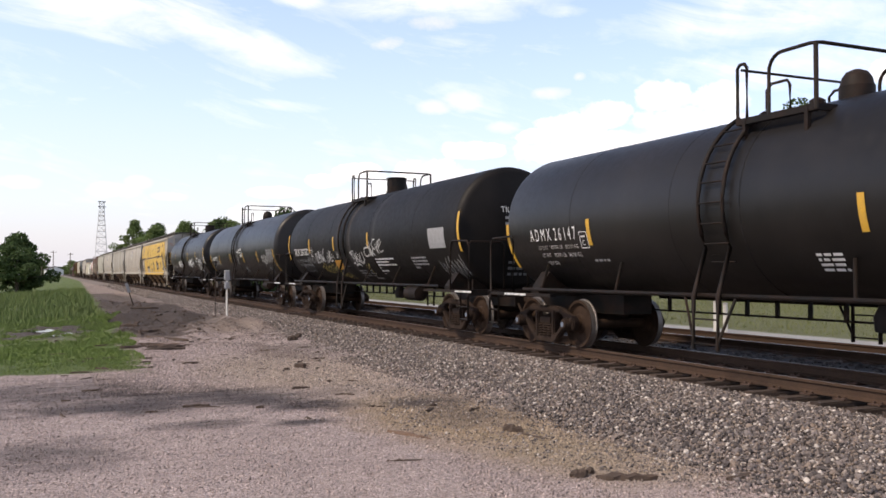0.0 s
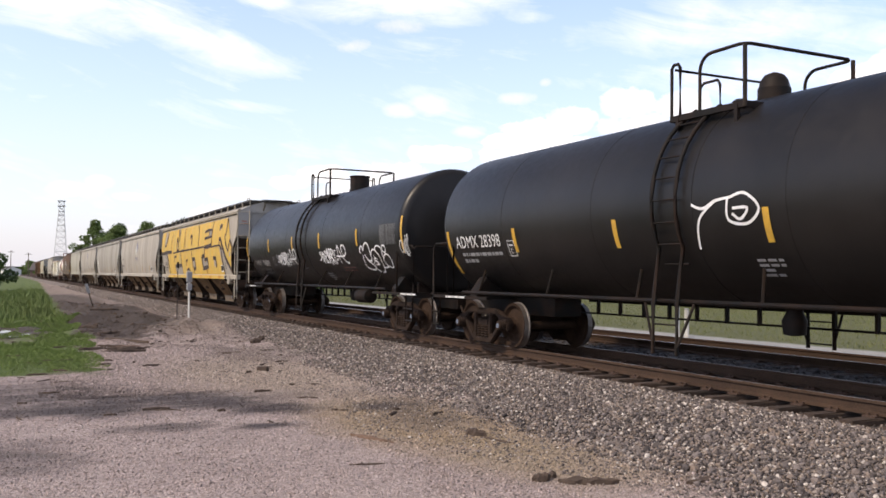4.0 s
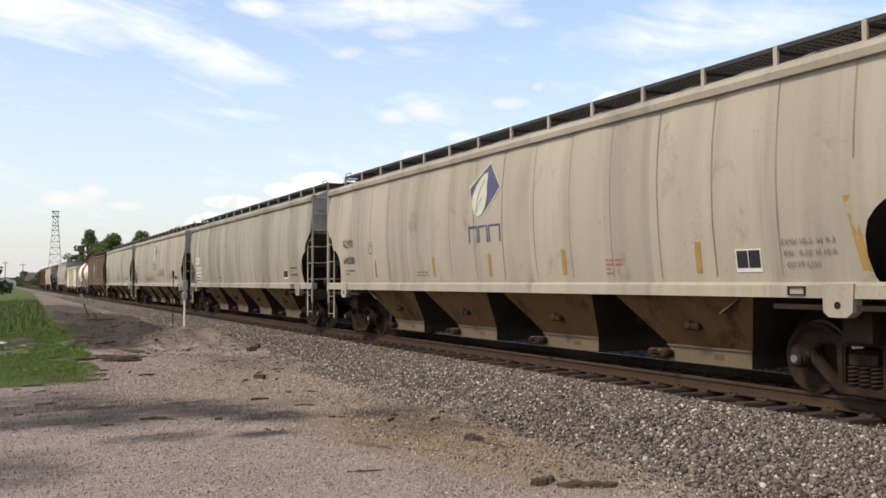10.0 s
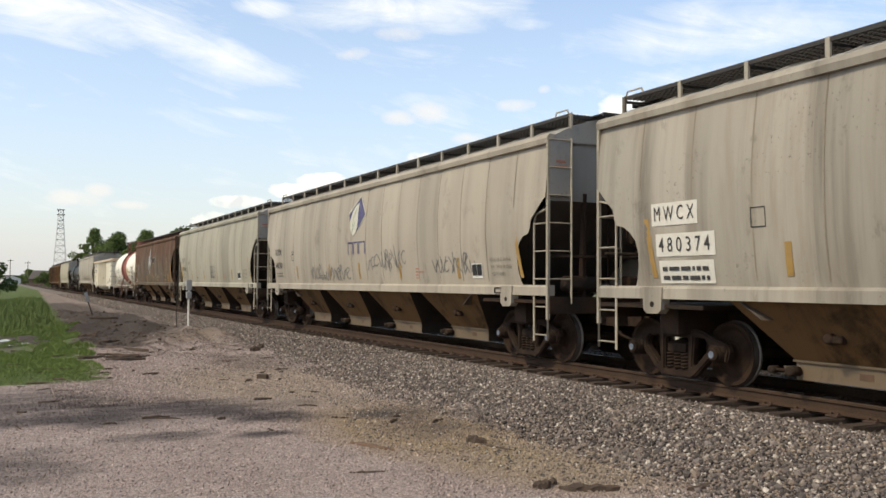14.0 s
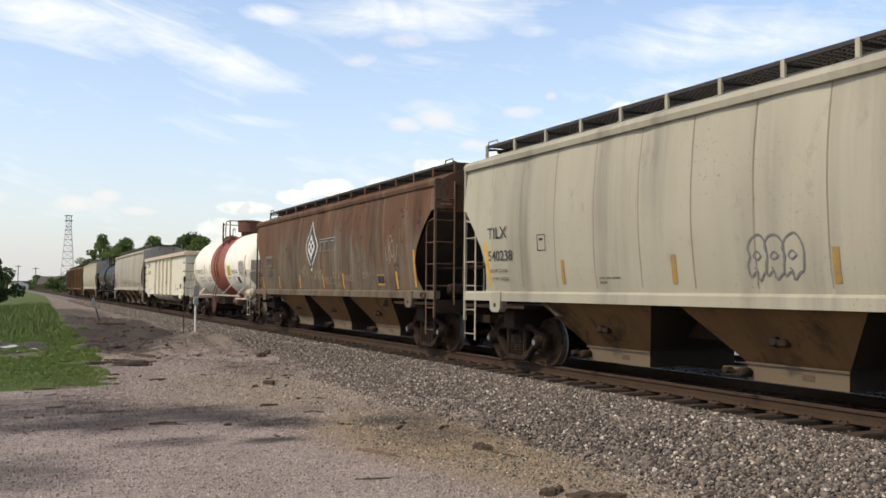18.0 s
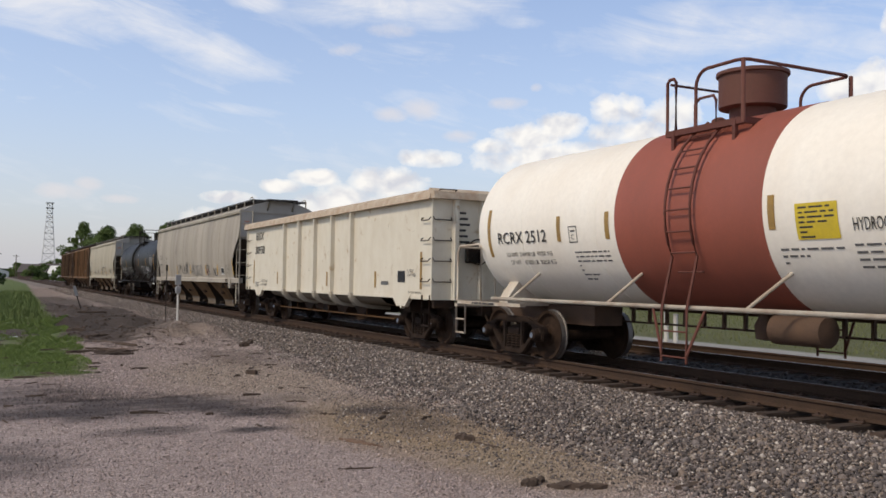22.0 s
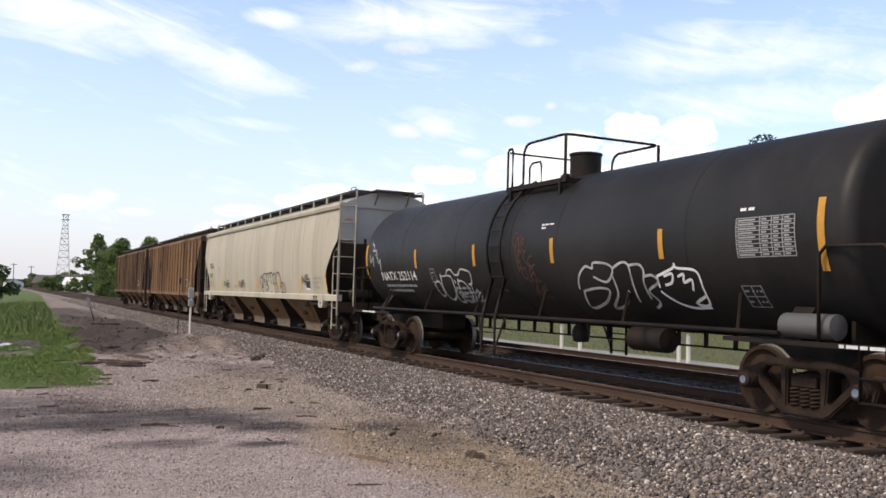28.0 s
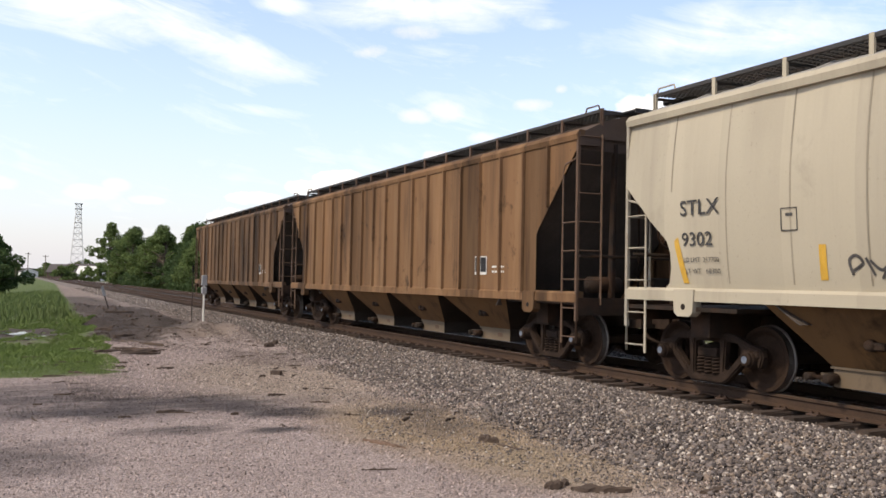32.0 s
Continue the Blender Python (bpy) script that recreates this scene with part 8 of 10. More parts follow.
def ground_material():
    """Lot gravel, oil stains, tan fines, mud and the green of the verges, each by its place on the plan."""
    m = bpy.data.materials.new("ground_cover")
    m.use_nodes = True
    t = m.node_tree
    p = t.nodes["Principled BSDF"]
    co = t.nodes.new("ShaderNodeTexCoord").outputs["Object"]
    sep = t.nodes.new("ShaderNodeSeparateXYZ")
    t.links.new(co, sep.inputs[0])
    x, y = sep.outputs[0], sep.outputs[1]
    rough_edge = math_node(t, "SUBTRACT", noise_node(t, co, 1.1, 9, 0.72), 0.5)
    fine = noise_node(t, co, 42, 4, 0.7)
    speck = noise_node(t, co, 75, 2, 0.5)
    mid = noise_node(t, co, 6, 5, 0.65)
    broad = noise_node(t, co, 0.7, 4, 0.6)
    col = mix_node(t, ramp_node(t, broad, [(0.35, 0.0), (0.65, 1.0)]), (0.465, 0.372, 0.348), (0.565, 0.458, 0.430))
    col = mix_node(t, ramp_node(t, mid, [(0.45, 0.0), (0.7, 0.4)]), col, (0.42, 0.34, 0.315))
    col = mix_node(t, ramp_node(t, fine, [(0.36, 0.55), (0.52, 0.0)]), col, (0.25, 0.205, 0.19))
    col = mix_node(t, ramp_node(t, speck, [(0.60, 0.0), (0.70, 0.7)]), col, (0.52, 0.45, 0.40))

    for size, low, share in ((46.0, 0.62, 0.75), (17.0, 0.78, 0.35)):
        cell = t.nodes.new("ShaderNodeTexVoronoi")
        cell.inputs["Scale"].default_value = size
        t.links.new(map_node(t, co, (1, 1, 0.2), (size, 0, 0)), cell.inputs["Vector"])
        tone = t.nodes.new("ShaderNodeSeparateColor")
        t.links.new(cell.outputs["Color"], tone.inputs[0])
        dim = ramp_node(t, tone.outputs[0], [(0.0, low), (0.75, 1.05), (1.0, 1.45)])
        col = mix_node(t, share, col, mix_node(t, 1.0, col, dim, "MULTIPLY"))
        pebble = cell.outputs["Distance"] if size > 20 else pebble

    def spot(cx, cy, rx, ry, turn=0.0, soft=0.55, wobble=1.1):
        v = map_node(t, co, (1 / rx, 1 / ry, 0), (-cx / rx, -cy / ry, 0))
        ln = t.nodes.new("ShaderNodeVectorMath")
        ln.operation = "LENGTH"
        t.links.new(v, ln.inputs[0])
        d = math_node(t, "ADD", ln.outputs["Value"], math_node(t, "MULTIPLY", rough_edge, wobble))
        return ramp_node(t, d, [(1.0 - soft, 1.0), (1.0, 0.0)])

    spotnoise = ramp_node(t, noise_node(t, map_node(t, co, (0.5, 1.6, 1)), 1.6, 5, 0.65), [(0.34, 0.5), (0.52, 1.0)])
    for cx, cy, rx, ry, c, k in TAN_SPOTS:
        col = mix_node(t, math_node(t, "MULTIPLY", spot(cx, cy, rx, ry, wobble=0.8), k), col, mix_node(t, fine, c, tuple(min(1, q * 1.5) for q in c)))
    for cx, cy, rx, ry, k in DARK_SPOTS:
        s = math_node(t, "MULTIPLY", spot(cx, cy, rx * 1.4, ry * 1.75, soft=0.7, wobble=1.7), math_node(t, "MULTIPLY", spotnoise, k))
        col = mix_node(t, s, col, mix_node(t, fine, (0.050, 0.040, 0.041), (0.115, 0.092, 0.092)))
    # pale earth past the lot, then the green verges
    far = ramp_node(t, math_node(t, "DIVIDE", y, 100.0), [(0.22, 0.0), (0.40, 0.7)])
    col = mix_node(t, math_node(t, "MULTIPLY", far, ramp_node(t, math_node(t, "DIVIDE", x, 10.0), [(0.1, 1.0), (0.75, 1.0)])), col, mix_node(t, mid, (0.19, 0.145, 0.12), (0.30, 0.235, 0.195)))
    for cx, cy, rx, ry, k in MUD_SPOTS:
        col = mix_node(t, math_node(t, "MULTIPLY", spot(cx, cy, rx, ry, soft=0.4), k), col, mix_node(t, mid, (0.032, 0.023, 0.019), (0.092, 0.066, 0.051)))
    green = mix_node(t, mid, (0.080, 0.125, 0.027), (0.140, 0.185, 0.042))
    edge = math_node(t, "ADD", math_node(t, "MULTIPLY", math_node(t, "SUBTRACT", y, 18.0), 0.9), math_node(t, "MULTIPLY", rough_edge, 2.2))
    edge_x = math_node(t, "ADD", math_node(t, "SUBTRACT", 2.0, x), math_node(t, "MULTIPLY", rough_edge, 2.2))
    slope = math_node(t, "MULTIPLY", math_node(t, "SUBTRACT", y, 20.0), 0.028)
    left = math_node(t, "MULTIPLY", ramp_node(t, math_node(t, "ADD", edge_x, slope), [(0.0, 0.0), (0.35, 1.0)]), ramp_node(t, edge, [(0.0, 0.0), (0.5, 1.0)]))
    dry = mix_node(t, mid, (0.100, 0.112, 0.036), (0.16, 0.165, 0.066))
    right = ramp_node(t, math_node(t, "DIVIDE", math_node(t, "ADD", x, rough_edge), 40.0), [(0.525, 0.0), (0.54, 1.0)])
    strip = ramp_node(t, math_node(t, "DIVIDE", math_node(t, "ADD", x, math_node(t, "MULTIPLY", rough_edge, 0.6)), 40.0), [(0.485, 0.0), (0.495, 1.0)])
    col = mix_node(t, strip, col, mix_node(t, fine, (0.34, 0.33, 0.32), (0.52, 0.51, 0.49)))
    col = mix_node(t, math_node(t, "MULTIPLY", math_node(t, "MAXIMUM", left, right), math_node(t, "SUBTRACT", 1.0, spot(0.1, 33.0, 2.2, 6.0, wobble=2.2))), col, mix_node(t, right, green, dry))
    each = t.nodes.new("ShaderNodeNewGeometry").outputs["Random Per Island"]
    col = mix_node(t, 1.0, col, ramp_node(t, each, [(0.0, 0.56), (0.6, 0.84), (0.9, 0.98), (1.0, 1.28)]), "MULTIPLY")
    t.links.new(col, p.inputs["Base Color"])
    p.inputs["Roughness"].default_value = 0.92
    b = t.nodes.new("ShaderNodeBump")
    b.inputs["Strength"].default_value, b.inputs["Distance"].default_value = 0.9, 0.02
    t.links.new(math_node(t, "ADD", math_node(t, "SUBTRACT", fine, pebble), math_node(t, "MULTIPLY", mid, 1.2)), b.inputs["Height"])
    wire(t, b, 0, p, "Normal")
    return m


TAN_SPOTS = [(5.0, 10.8, 1.7, 3.6, (0.33, 0.245, 0.145), 0.75), (5.3, 8.0, 1.3, 1.8, (0.33, 0.26, 0.17), 0.6), (4.6, 17.0, 2.4, 5.0, (0.38, 0.31, 0.25), 0.7), (5.5, 30.0, 2.0, 2.8, (0.28, 0.22, 0.18), 0.85)]
DARK_SPOTS = [(0.3, 15.2, 1.6, 1.5, 0.8), (1.9, 13.7, 2.3, 0.9, 0.75), (1.0, 13.4, 0.9, 0.42, 1.0), (2.3, 14.3, 0.9, 0.45, 0.95), (2.6, 13.5, 0.9, 0.4, 0.9), (3.5, 12.6, 0.65, 0.5, 1.0), (3.02, 11.2, 0.45, 0.2, 1.0), (1.85, 11.5, 0.6, 0.25, 0.9), (0.05, 10.2, 0.8, 0.8, 0.7), (5.2, 12.25, 0.6, 0.42, 0.9), (5.15, 10.9, 0.6, 0.7, 0.5)]
MUD_SPOTS = [(4.1, 38.5, 3.2, 11.0, 1.0), (3.9, 36.0, 2.4, 7.0, 1.0), (4.2, 52.0, 3.0, 12.0, 0.95), (4.4, 70.0, 2.6, 18.0, 0.75), (3.0, 29.5, 1.6, 2.6, 0.9), (0.1, 33.0, 2.4, 6.5, 0.95), (-0.7, 19.6, 1.3, 1.0, 0.9), (5.6, 21.5, 1.2, 3.0, 0.3)]
GROUND = ground_material()


def swell(x, y):
    """Height of the ground away from the tracks: flat lot, low mud heaps and a shallow ditch under the grass."""
    z = 0.0
    z += 0.27 * math.exp(-((x - 5.3) / 1.7) ** 2 - ((y - 30.5) / 2.6) ** 2)
    z -= 0.12 * math.exp(-((x - 3.9) / 1.4) ** 2 - ((y - 36) / 4.0) ** 2)
    z += 0.30 * math.exp(-((x - 4.4) / 1.5) ** 2 - ((y - 44) / 7.0) ** 2)
    if y > 22 and x < 7:
        z += (0.26 * noise.noise(Vector((x * 0.8, y * 0.35, 3.1))) + 0.15 * noise.noise(Vector((x * 1.9, y * 0.9, 8.1)))) * min(1, (y - 22) / 6) * max(0.0, min(1.0, (x + 1) / 3))
    if x < 2 and y > 20:
        z -= 0.30 * min(1, (2 - x) / 5) * min(1, (y - 20) / 10)
    z += 0.012 * noise.noise(Vector((x * 0.9, y * 0.9, 0.3)))
    return z


def spaced(stops):
    out = []
    for a, b, n in stops:
        out += list(np.linspace(a, b, n, endpoint=False))
    return out + [stops[-1][1]]


bm = fresh()
gx = spaced([(-3000, -300, 4), (-300, -30, 9), (-30, -6, 12), (-6, 8, 57), (8, 30, 12), (30, 300, 9), (300, 3000, 4)])
gy = spaced([(-500, -20, 5), (-20, 0, 8), (0, 60, 151), (60, 150, 46), (150, 900, 16), (900, 4500, 5)])
loft(bm, [[(x, y, swell(x, y)) for x in gx] for y in gy], smooth=True)
tagged(obj("ground", bm, GROUND), "grey-pink gravel lot with oil stains and grassy verges", "ground", kind="structure")

BALLAST = material("ballast_bed", (0.185, 0.155, 0.137), 0.95, 0, (0.11, 0.088, 0.076), 0.6, 0.5, 3.0, 1, 0.05, 22, second=(0.23, 0.195, 0.168))


def stone_material(name, tones):
    """Broken stone: each one takes its tone from a row of (share, colour), with fine grain on it."""
    m = bpy.data.materials.new(name)
    m.use_nodes = True
    t = m.node_tree
    p = t.nodes["Principled BSDF"]
    p.inputs["Roughness"].default_value = 0.88
    co = t.nodes.new("ShaderNodeTexCoord").outputs["Object"]
    rnd = t.nodes.new("ShaderNodeObjectInfo").outputs["Random"]
    isl = t.nodes.new("ShaderNodeNewGeometry").outputs["Random Per Island"]
    col = ramp_node(t, math_node(t, "FRACT", math_node(t, "ADD", rnd, isl)), tones)
    grain = noise_node(t, co, 60, 4, 0.6)
    col = mix_node(t, ramp_node(t, grain, [(0.35, 0.0), (0.65, 1.0)]), col, mix_node(t, 1.0, col, (0.68, 0.66, 0.64), "MULTIPLY"))
    t.links.new(col, p.inputs["Base Color"])
    return m


STONE = stone_material("crushed_stone", [(0.0, (0.045, 0.037, 0.035)), (0.25, (0.112, 0.095, 0.090)), (0.60, (0.218, 0.187, 0.178)), (0.78, (0.265, 0.203, 0.157)), (0.90, (0.37, 0.325, 0.295)), (1.0, (0.74, 0.67, 0.60))])
# stones below the train, its shade put into darker tones
SHADED_STONE = stone_material("shaded_stone", [(0.0, (0.022, 0.019, 0.018)), (0.6, (0.06, 0.052, 0.048)), (1.0, (0.14, 0.12, 0.11))])
CRIB_STONE = stone_material("rust_stained_stone", [(0.0, (0.035, 0.026, 0.022)), (0.4, (0.10, 0.075, 0.062)), (0.8, (0.19, 0.150, 0.130)), (1.0, (0.36, 0.31, 0.28))])
# bed colour darkened to stand for the shade of the train
SHADED_BED = material("shaded_ballast_bed", (0.038, 0.031, 0.027), 0.95, 0, (0.02, 0.017, 0.015), 0.6, 0.4, 3.0, 1, 0.05, 22)


def bed_height(x):
    """Height of the stone bed across the two tracks."""
    pts = [(5.5, -0.03), (6.2, 0.03), (7.0, 0.10), (8.0, 0.195), (8.6, 0.232), (8.85, 0.195), (9.5, 0.185), (11.6, 0.20), (12.4, 0.20), (13.2, 0.25), (15.8, 0.25), (16.6, 0.10), (17.2, -0.03)]
    return float(np.interp(x, [p[0] for p in pts], [p[1] for p in pts]))


bm = fresh()
bx = [5.5, 5.9, 6.3, 6.7, 7.1, 7.5, 7.9, 8.3, 8.7, 9.2, 10.3, 11.6, 12.4, 13.2, 14.5, 15.8, 16.6, 17.2]
by = spaced([(-60, 0, 12), (0, 40, 120), (40, 120, 80), (120, 900, 30)])
loft(bm, [[(x, y, bed_height(x) + (0.03 * noise.noise(Vector((x * 1.7, y * 1.1, 0.6))) if 5.9 < x < 8.8 else 0)) for x in bx] for y in by], smooth=True)
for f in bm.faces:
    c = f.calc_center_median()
    # from the near track onwards the train's shade is painted into the bed
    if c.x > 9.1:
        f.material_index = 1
    elif c.x < 6.6 + 0.35 * noise.noise(Vector((0.0, c.y * 0.4, 2.0))) and c.y > 12:
        f.material_index = 2
bed = tagged(obj("ballast_bed", bm, [BALLAST, SHADED_BED, GROUND]), "grey crushed stone bed under the tracks", "ballast", kind="structure")

# tracks: rails on timber sleepers
TIE_WOOD = material("sleeper_wood", (0.048, 0.033, 0.025), 0.9, 0, (0.10, 0.06, 0.04), 0.6, 0.3, 3, 1, 0.01, 30, vary=0.35)
PLATE_STEEL = material("rusty_plate", (0.065, 0.038, 0.026), 0.85, 0, (0.08, 0.04, 0.025), 0.6, 0.3, 6)


def tie_mesh():
    bm = fresh()
    box(bm, -1.32, 1.32, -0.11, 0.11, -0.14, 0.0, bevel=0.012)
    bmesh.ops.subdivide_edges(bm, edges=[e for e in bm.edges if e.calc_length() > 1], cuts=4)
    rnd = random.Random(4)
    for v in bm.verts:
        v.co += Vector((rnd.uniform(-0.02, 0.02), rnd.uniform(-0.008, 0.008), rnd.uniform(-0.008, 0.004)))
    return as_mesh("tie", bm, [TIE_WOOD])


def plate_mesh():
    bm = fresh()
    for s in (-1, 1):
        box(bm, s * 0.755 - 0.17, s * 0.755 + 0.17, -0.09, 0.09, -0.002, 0.018)
        for dx in (-0.10, 0.10):
            for dy in (-0.055, 0.055):
                box(bm, s * 0.755 + dx - 0.016, s * 0.755 + dx + 0.016, dy - 0.016, dy + 0.016, 0.01, 0.045)
    return as_mesh("tie_plate", bm, [PLATE_STEEL])


def railway_track(name, cx, label, top_mat):
    track = thing(name, label, "railway track", kind="structure")
    for s in (-1, 1):
        bm = fresh()
        x = cx + s * 0.755
        o = [(x - 0.07, 0.285), (x + 0.07, 0.285), (x + 0.07, 0.300), (x + 0.012, 0.325), (x + 0.012, 0.41), (x + 0.036, 0.422), (x + 0.036, 0.452), (x + 0.028, RAIL_TOP), (x - 0.028, RAIL_TOP), (x - 0.036, 0.452), (x - 0.036, 0.422), (x - 0.012, 0.41), (x - 0.012, 0.325), (x - 0.07, 0.300)]
        prism(bm, o, "y", -80, 900)
        for f in bm.faces:
            if f.calc_center_median().z > RAIL_TOP - 0.003:
                f.material_index = 1
        bmesh.ops.recalc_face_normals(bm, faces=bm.faces)
        part("rail", bm, [RAIL_STEEL, top_mat], track, "rusty rail with worn running surface")
    rnd = random.Random(int(cx))
    me, pm = shared("tie", tie_mesh), shared("plate", plate_mesh)
    y = -4.0
    n = 0
    while n < 145:
        m = pose(cx + rnd.uniform(-0.05, 0.05), y, 0.272 + rnd.uniform(-0.012, 0.006), 0, 0, rnd.uniform(-1.5, 1.5))
        obj("tie", me, None, track, m=m)
        obj("tie_plate", pm, None, track, m=pose(cx, y, 0.272))
        y += 0.55 + rnd.uniform(-0.04, 0.04)
        n += 1
    bm = fresh()
    while y < 330:
        box(bm, cx - 1.3, cx + 1.3, y - 0.11, y + 0.11, 0.15, 0.272)
        y += 0.56
    ob = part("far_ties", bm, TIE_WOOD, track)
    ob["kind"] = "stuff"
    return track


railway_track("track_1", TRACK_X, "main track of rusty rails on timber sleepers", WORN_TOP)
railway_track("track_2", TRACK2_X, "second track of rails on timber sleepers", BRIGHT_STEEL)


# loose stones
def rock_shape(rnd, flat=0.7):
    """A small sharp-edged stone of 20 faces."""
    g = (1 + 5 ** 0.5) / 2
    vs = [Vector(v).normalized() for v in ((-1, g, 0), (1, g, 0), (-1, -g, 0), (1, -g, 0), (0, -1, g), (0, 1, g), (0, -1, -g), (0, 1, -g), (g, 0, -1), (g, 0, 1), (-g, 0, -1), (-g, 0, 1))]
    return [v * rnd.uniform(0.65, 1.2) for v in vs]


ROCK_FACES = [(0, 11, 5), (0, 5, 1), (0, 1, 7), (0, 7, 10), (0, 10, 11), (1, 5, 9), (5, 11, 4), (11, 10, 2), (10, 7, 6), (7, 1, 8), (3, 9, 4), (3, 4, 2), (3, 2, 6), (3, 6, 8), (3, 8, 9), (4, 9, 5), (2, 4, 11), (6, 2, 10), (8, 6, 7), (9, 8, 1)]


OCTA = [(0, 2, 4), (2, 1, 4), (1, 3, 4), (3, 0, 4), (2, 0, 5), (1, 2, 5), (3, 1, 5), (0, 3, 5)]


def pebble_shape(rnd):
    return [Vector(v) * rnd.uniform(0.7, 1.25) for v in ((1, 0, 0), (-1, 0, 0), (0, 1, 0), (0, -1, 0), (0.15, 0.1, 1), (0, 0, -1))]


def stones(name, mat, count, place, size, seed, label, parent=None, small=False):
    """Many stones as one mesh; place gives x, y, z, size from a generator of numbers."""
    r = np.random.RandomState(seed)
    rnd = random.Random(seed)
    shapes = np.array([[tuple(v) for v in (pebble_shape if small else rock_shape)(rnd)] for _ in range(24)])
    nv, faces = (6, OCTA) if small else (12, ROCK_FACES)
    pos, sz = place(r, count), size(r, count)
    pick = r.randint(0, 24, count)
    ang, tip = r.uniform(0, math.tau, count), r.uniform(-0.9, 0.9, count)
    sc = np.stack([sz, sz * r.uniform(0.6, 1.0, count), sz * r.uniform(0.5, 0.85, count)], 1)
    v = shapes[pick] * sc[:, None, :]
    c, s = np.cos(tip)[:, None], np.sin(tip)[:, None]
    v = np.stack([v[:, :, 0] * c - v[:, :, 2] * s, v[:, :, 1], v[:, :, 0] * s + v[:, :, 2] * c], 2)
    c, s = np.cos(ang)[:, None], np.sin(ang)[:, None]
    v = np.stack([v[:, :, 0] * c - v[:, :, 1] * s, v[:, :, 0] * s + v[:, :, 1] * c, v[:, :, 2]], 2) + pos[:, None, :]
    f = (np.array(faces)[None] + nv * np.arange(count)[:, None, None]).reshape(-1, 3)
    me = bpy.data.meshes.new(name)
    me.vertices.add(count * nv)
    me.vertices.foreach_set("co", v.reshape(-1))
    me.loops.add(len(f) * 3)
    me.loops.foreach_set("vertex_index", f.reshape(-1))
    me.polygons.add(len(f))
    me.polygons.foreach_set("loop_start", np.arange(0, len(f) * 3, 3))
    me.update(calc_edges=True)
    me.materials.append(mat)
    ob = new(name, me)
    ob.parent = parent
    return tagged(ob, label, "stones" if not parent else "", kind="stuff")


def spill(r, n):
    y = 3.5 + 26 * r.uniform(0, 1, n) ** 1.2
    x = 6.9 - (2.7 + 1.6 * np.clip((y - 9) / 8, 0, 1)) * r.power(0.62, n) * (0.8 + 0.2 * np.sin(y * 0.8))
    return np.stack([x, y, np.maximum(np.array([swell(a, b) for a, b in zip(x, y)]), np.array([bed_height(a) if a > 5.7 else -1 for a in x])) + 0.004], 1)


def on_bed(y0, y1, x0=5.7, x1=9.05):
    def place(r, n):
        # thinner towards the toe of the slope
        x = x0 + (x1 - x0) * r.power(1.7, n)
        y = y0 + (y1 - y0) * r.uniform(0, 1, n) ** 1.15
        z = np.array([bed_height(a) for a in x]) + r.uniform(-0.005, 0.03, n)
        return np.stack([x, y, z], 1)
    return place


def on_crib(r, n):
    x, y = r.uniform(8.80, 9.50, n), 2.5 + 48 * r.uniform(0, 1, n) ** 1.3
    return np.stack([x, y, 0.165 + 0.04 * r.uniform(0, 1, n)], 1)


stones("ballast_stones", STONE, 76000, on_bed(3.0, 19.0), lambda r, n: 0.012 + 0.027 * r.uniform(0, 1, n) ** 1.5, 11, "grey broken ballast stones", bed, True)
stones("ballast_stones", STONE, 34000, on_bed(19.0, 62.0, 6.4), lambda r, n: r.uniform(0.016, 0.038, n), 12, "grey broken ballast stones", bed, True)
stones("ballast_stones", STONE, 16000, on_bed(62.0, 130.0, 6.6), lambda r, n: r.uniform(0.03, 0.06, n), 22, "grey broken ballast stones", bed, True)
stones("crib_stones", CRIB_STONE, 12000, on_crib, lambda r, n: 0.014 + 0.026 * r.uniform(0, 1, n) ** 1.4, 23, "brown-stained stones between the sleepers", bed, True)
stones("spilt_stones", STONE, 26000, lambda r, n: spill(r, n), lambda r, n: 0.008 + 0.02 * r.uniform(0, 1, n) ** 1.6, 16, "stones rolled down from the bed", bed, True)
# darker stones between the rails, coloured for the shade of the cars
stones("ballast_stones", SHADED_STONE, 6000, on_bed(2.0, 60.0, 9.75, 13.4), lambda r, n: r.uniform(0.03, 0.055, n), 13, "grey broken ballast stones", bed)


def on_lot(x0, x1, y0, y1):
    def place(r, n):
        x, y = r.uniform(x0, x1, n), y0 + (y1 - y0) * r.uniform(0, 1, n) ** 1.4
        return np.stack([x, y, np.array([swell(a, b) for a, b in zip(x, y)]) + 0.002], 1)
    return place


tagged(stones("lot_gravel", GROUND, 90000, on_lot(-3.8, 6.6, 4.0, 28.0), lambda r, n: 0.006 + 0.017 * r.uniform(0, 1, n) ** 3, 14, "pale loose pebbles on the lot", None, True), kind="stuff")


def on_toe(r, n):
    x, y = 6.6 - 3.4 * r.power(0.75, n), 5.0 + 13.0 * r.uniform(0, 1, n) ** 1.3
    keep = x > 3.4 + 0.9 * np.sin(y * 0.9) * 0.4
    x, y = np.where(keep, x, 6.0), y
    return np.stack([x, y, np.maximum(np.array([swell(a, b) for a, b in zip(x, y)]), np.array([bed_height(a) for a in x])) + 0.003], 1)


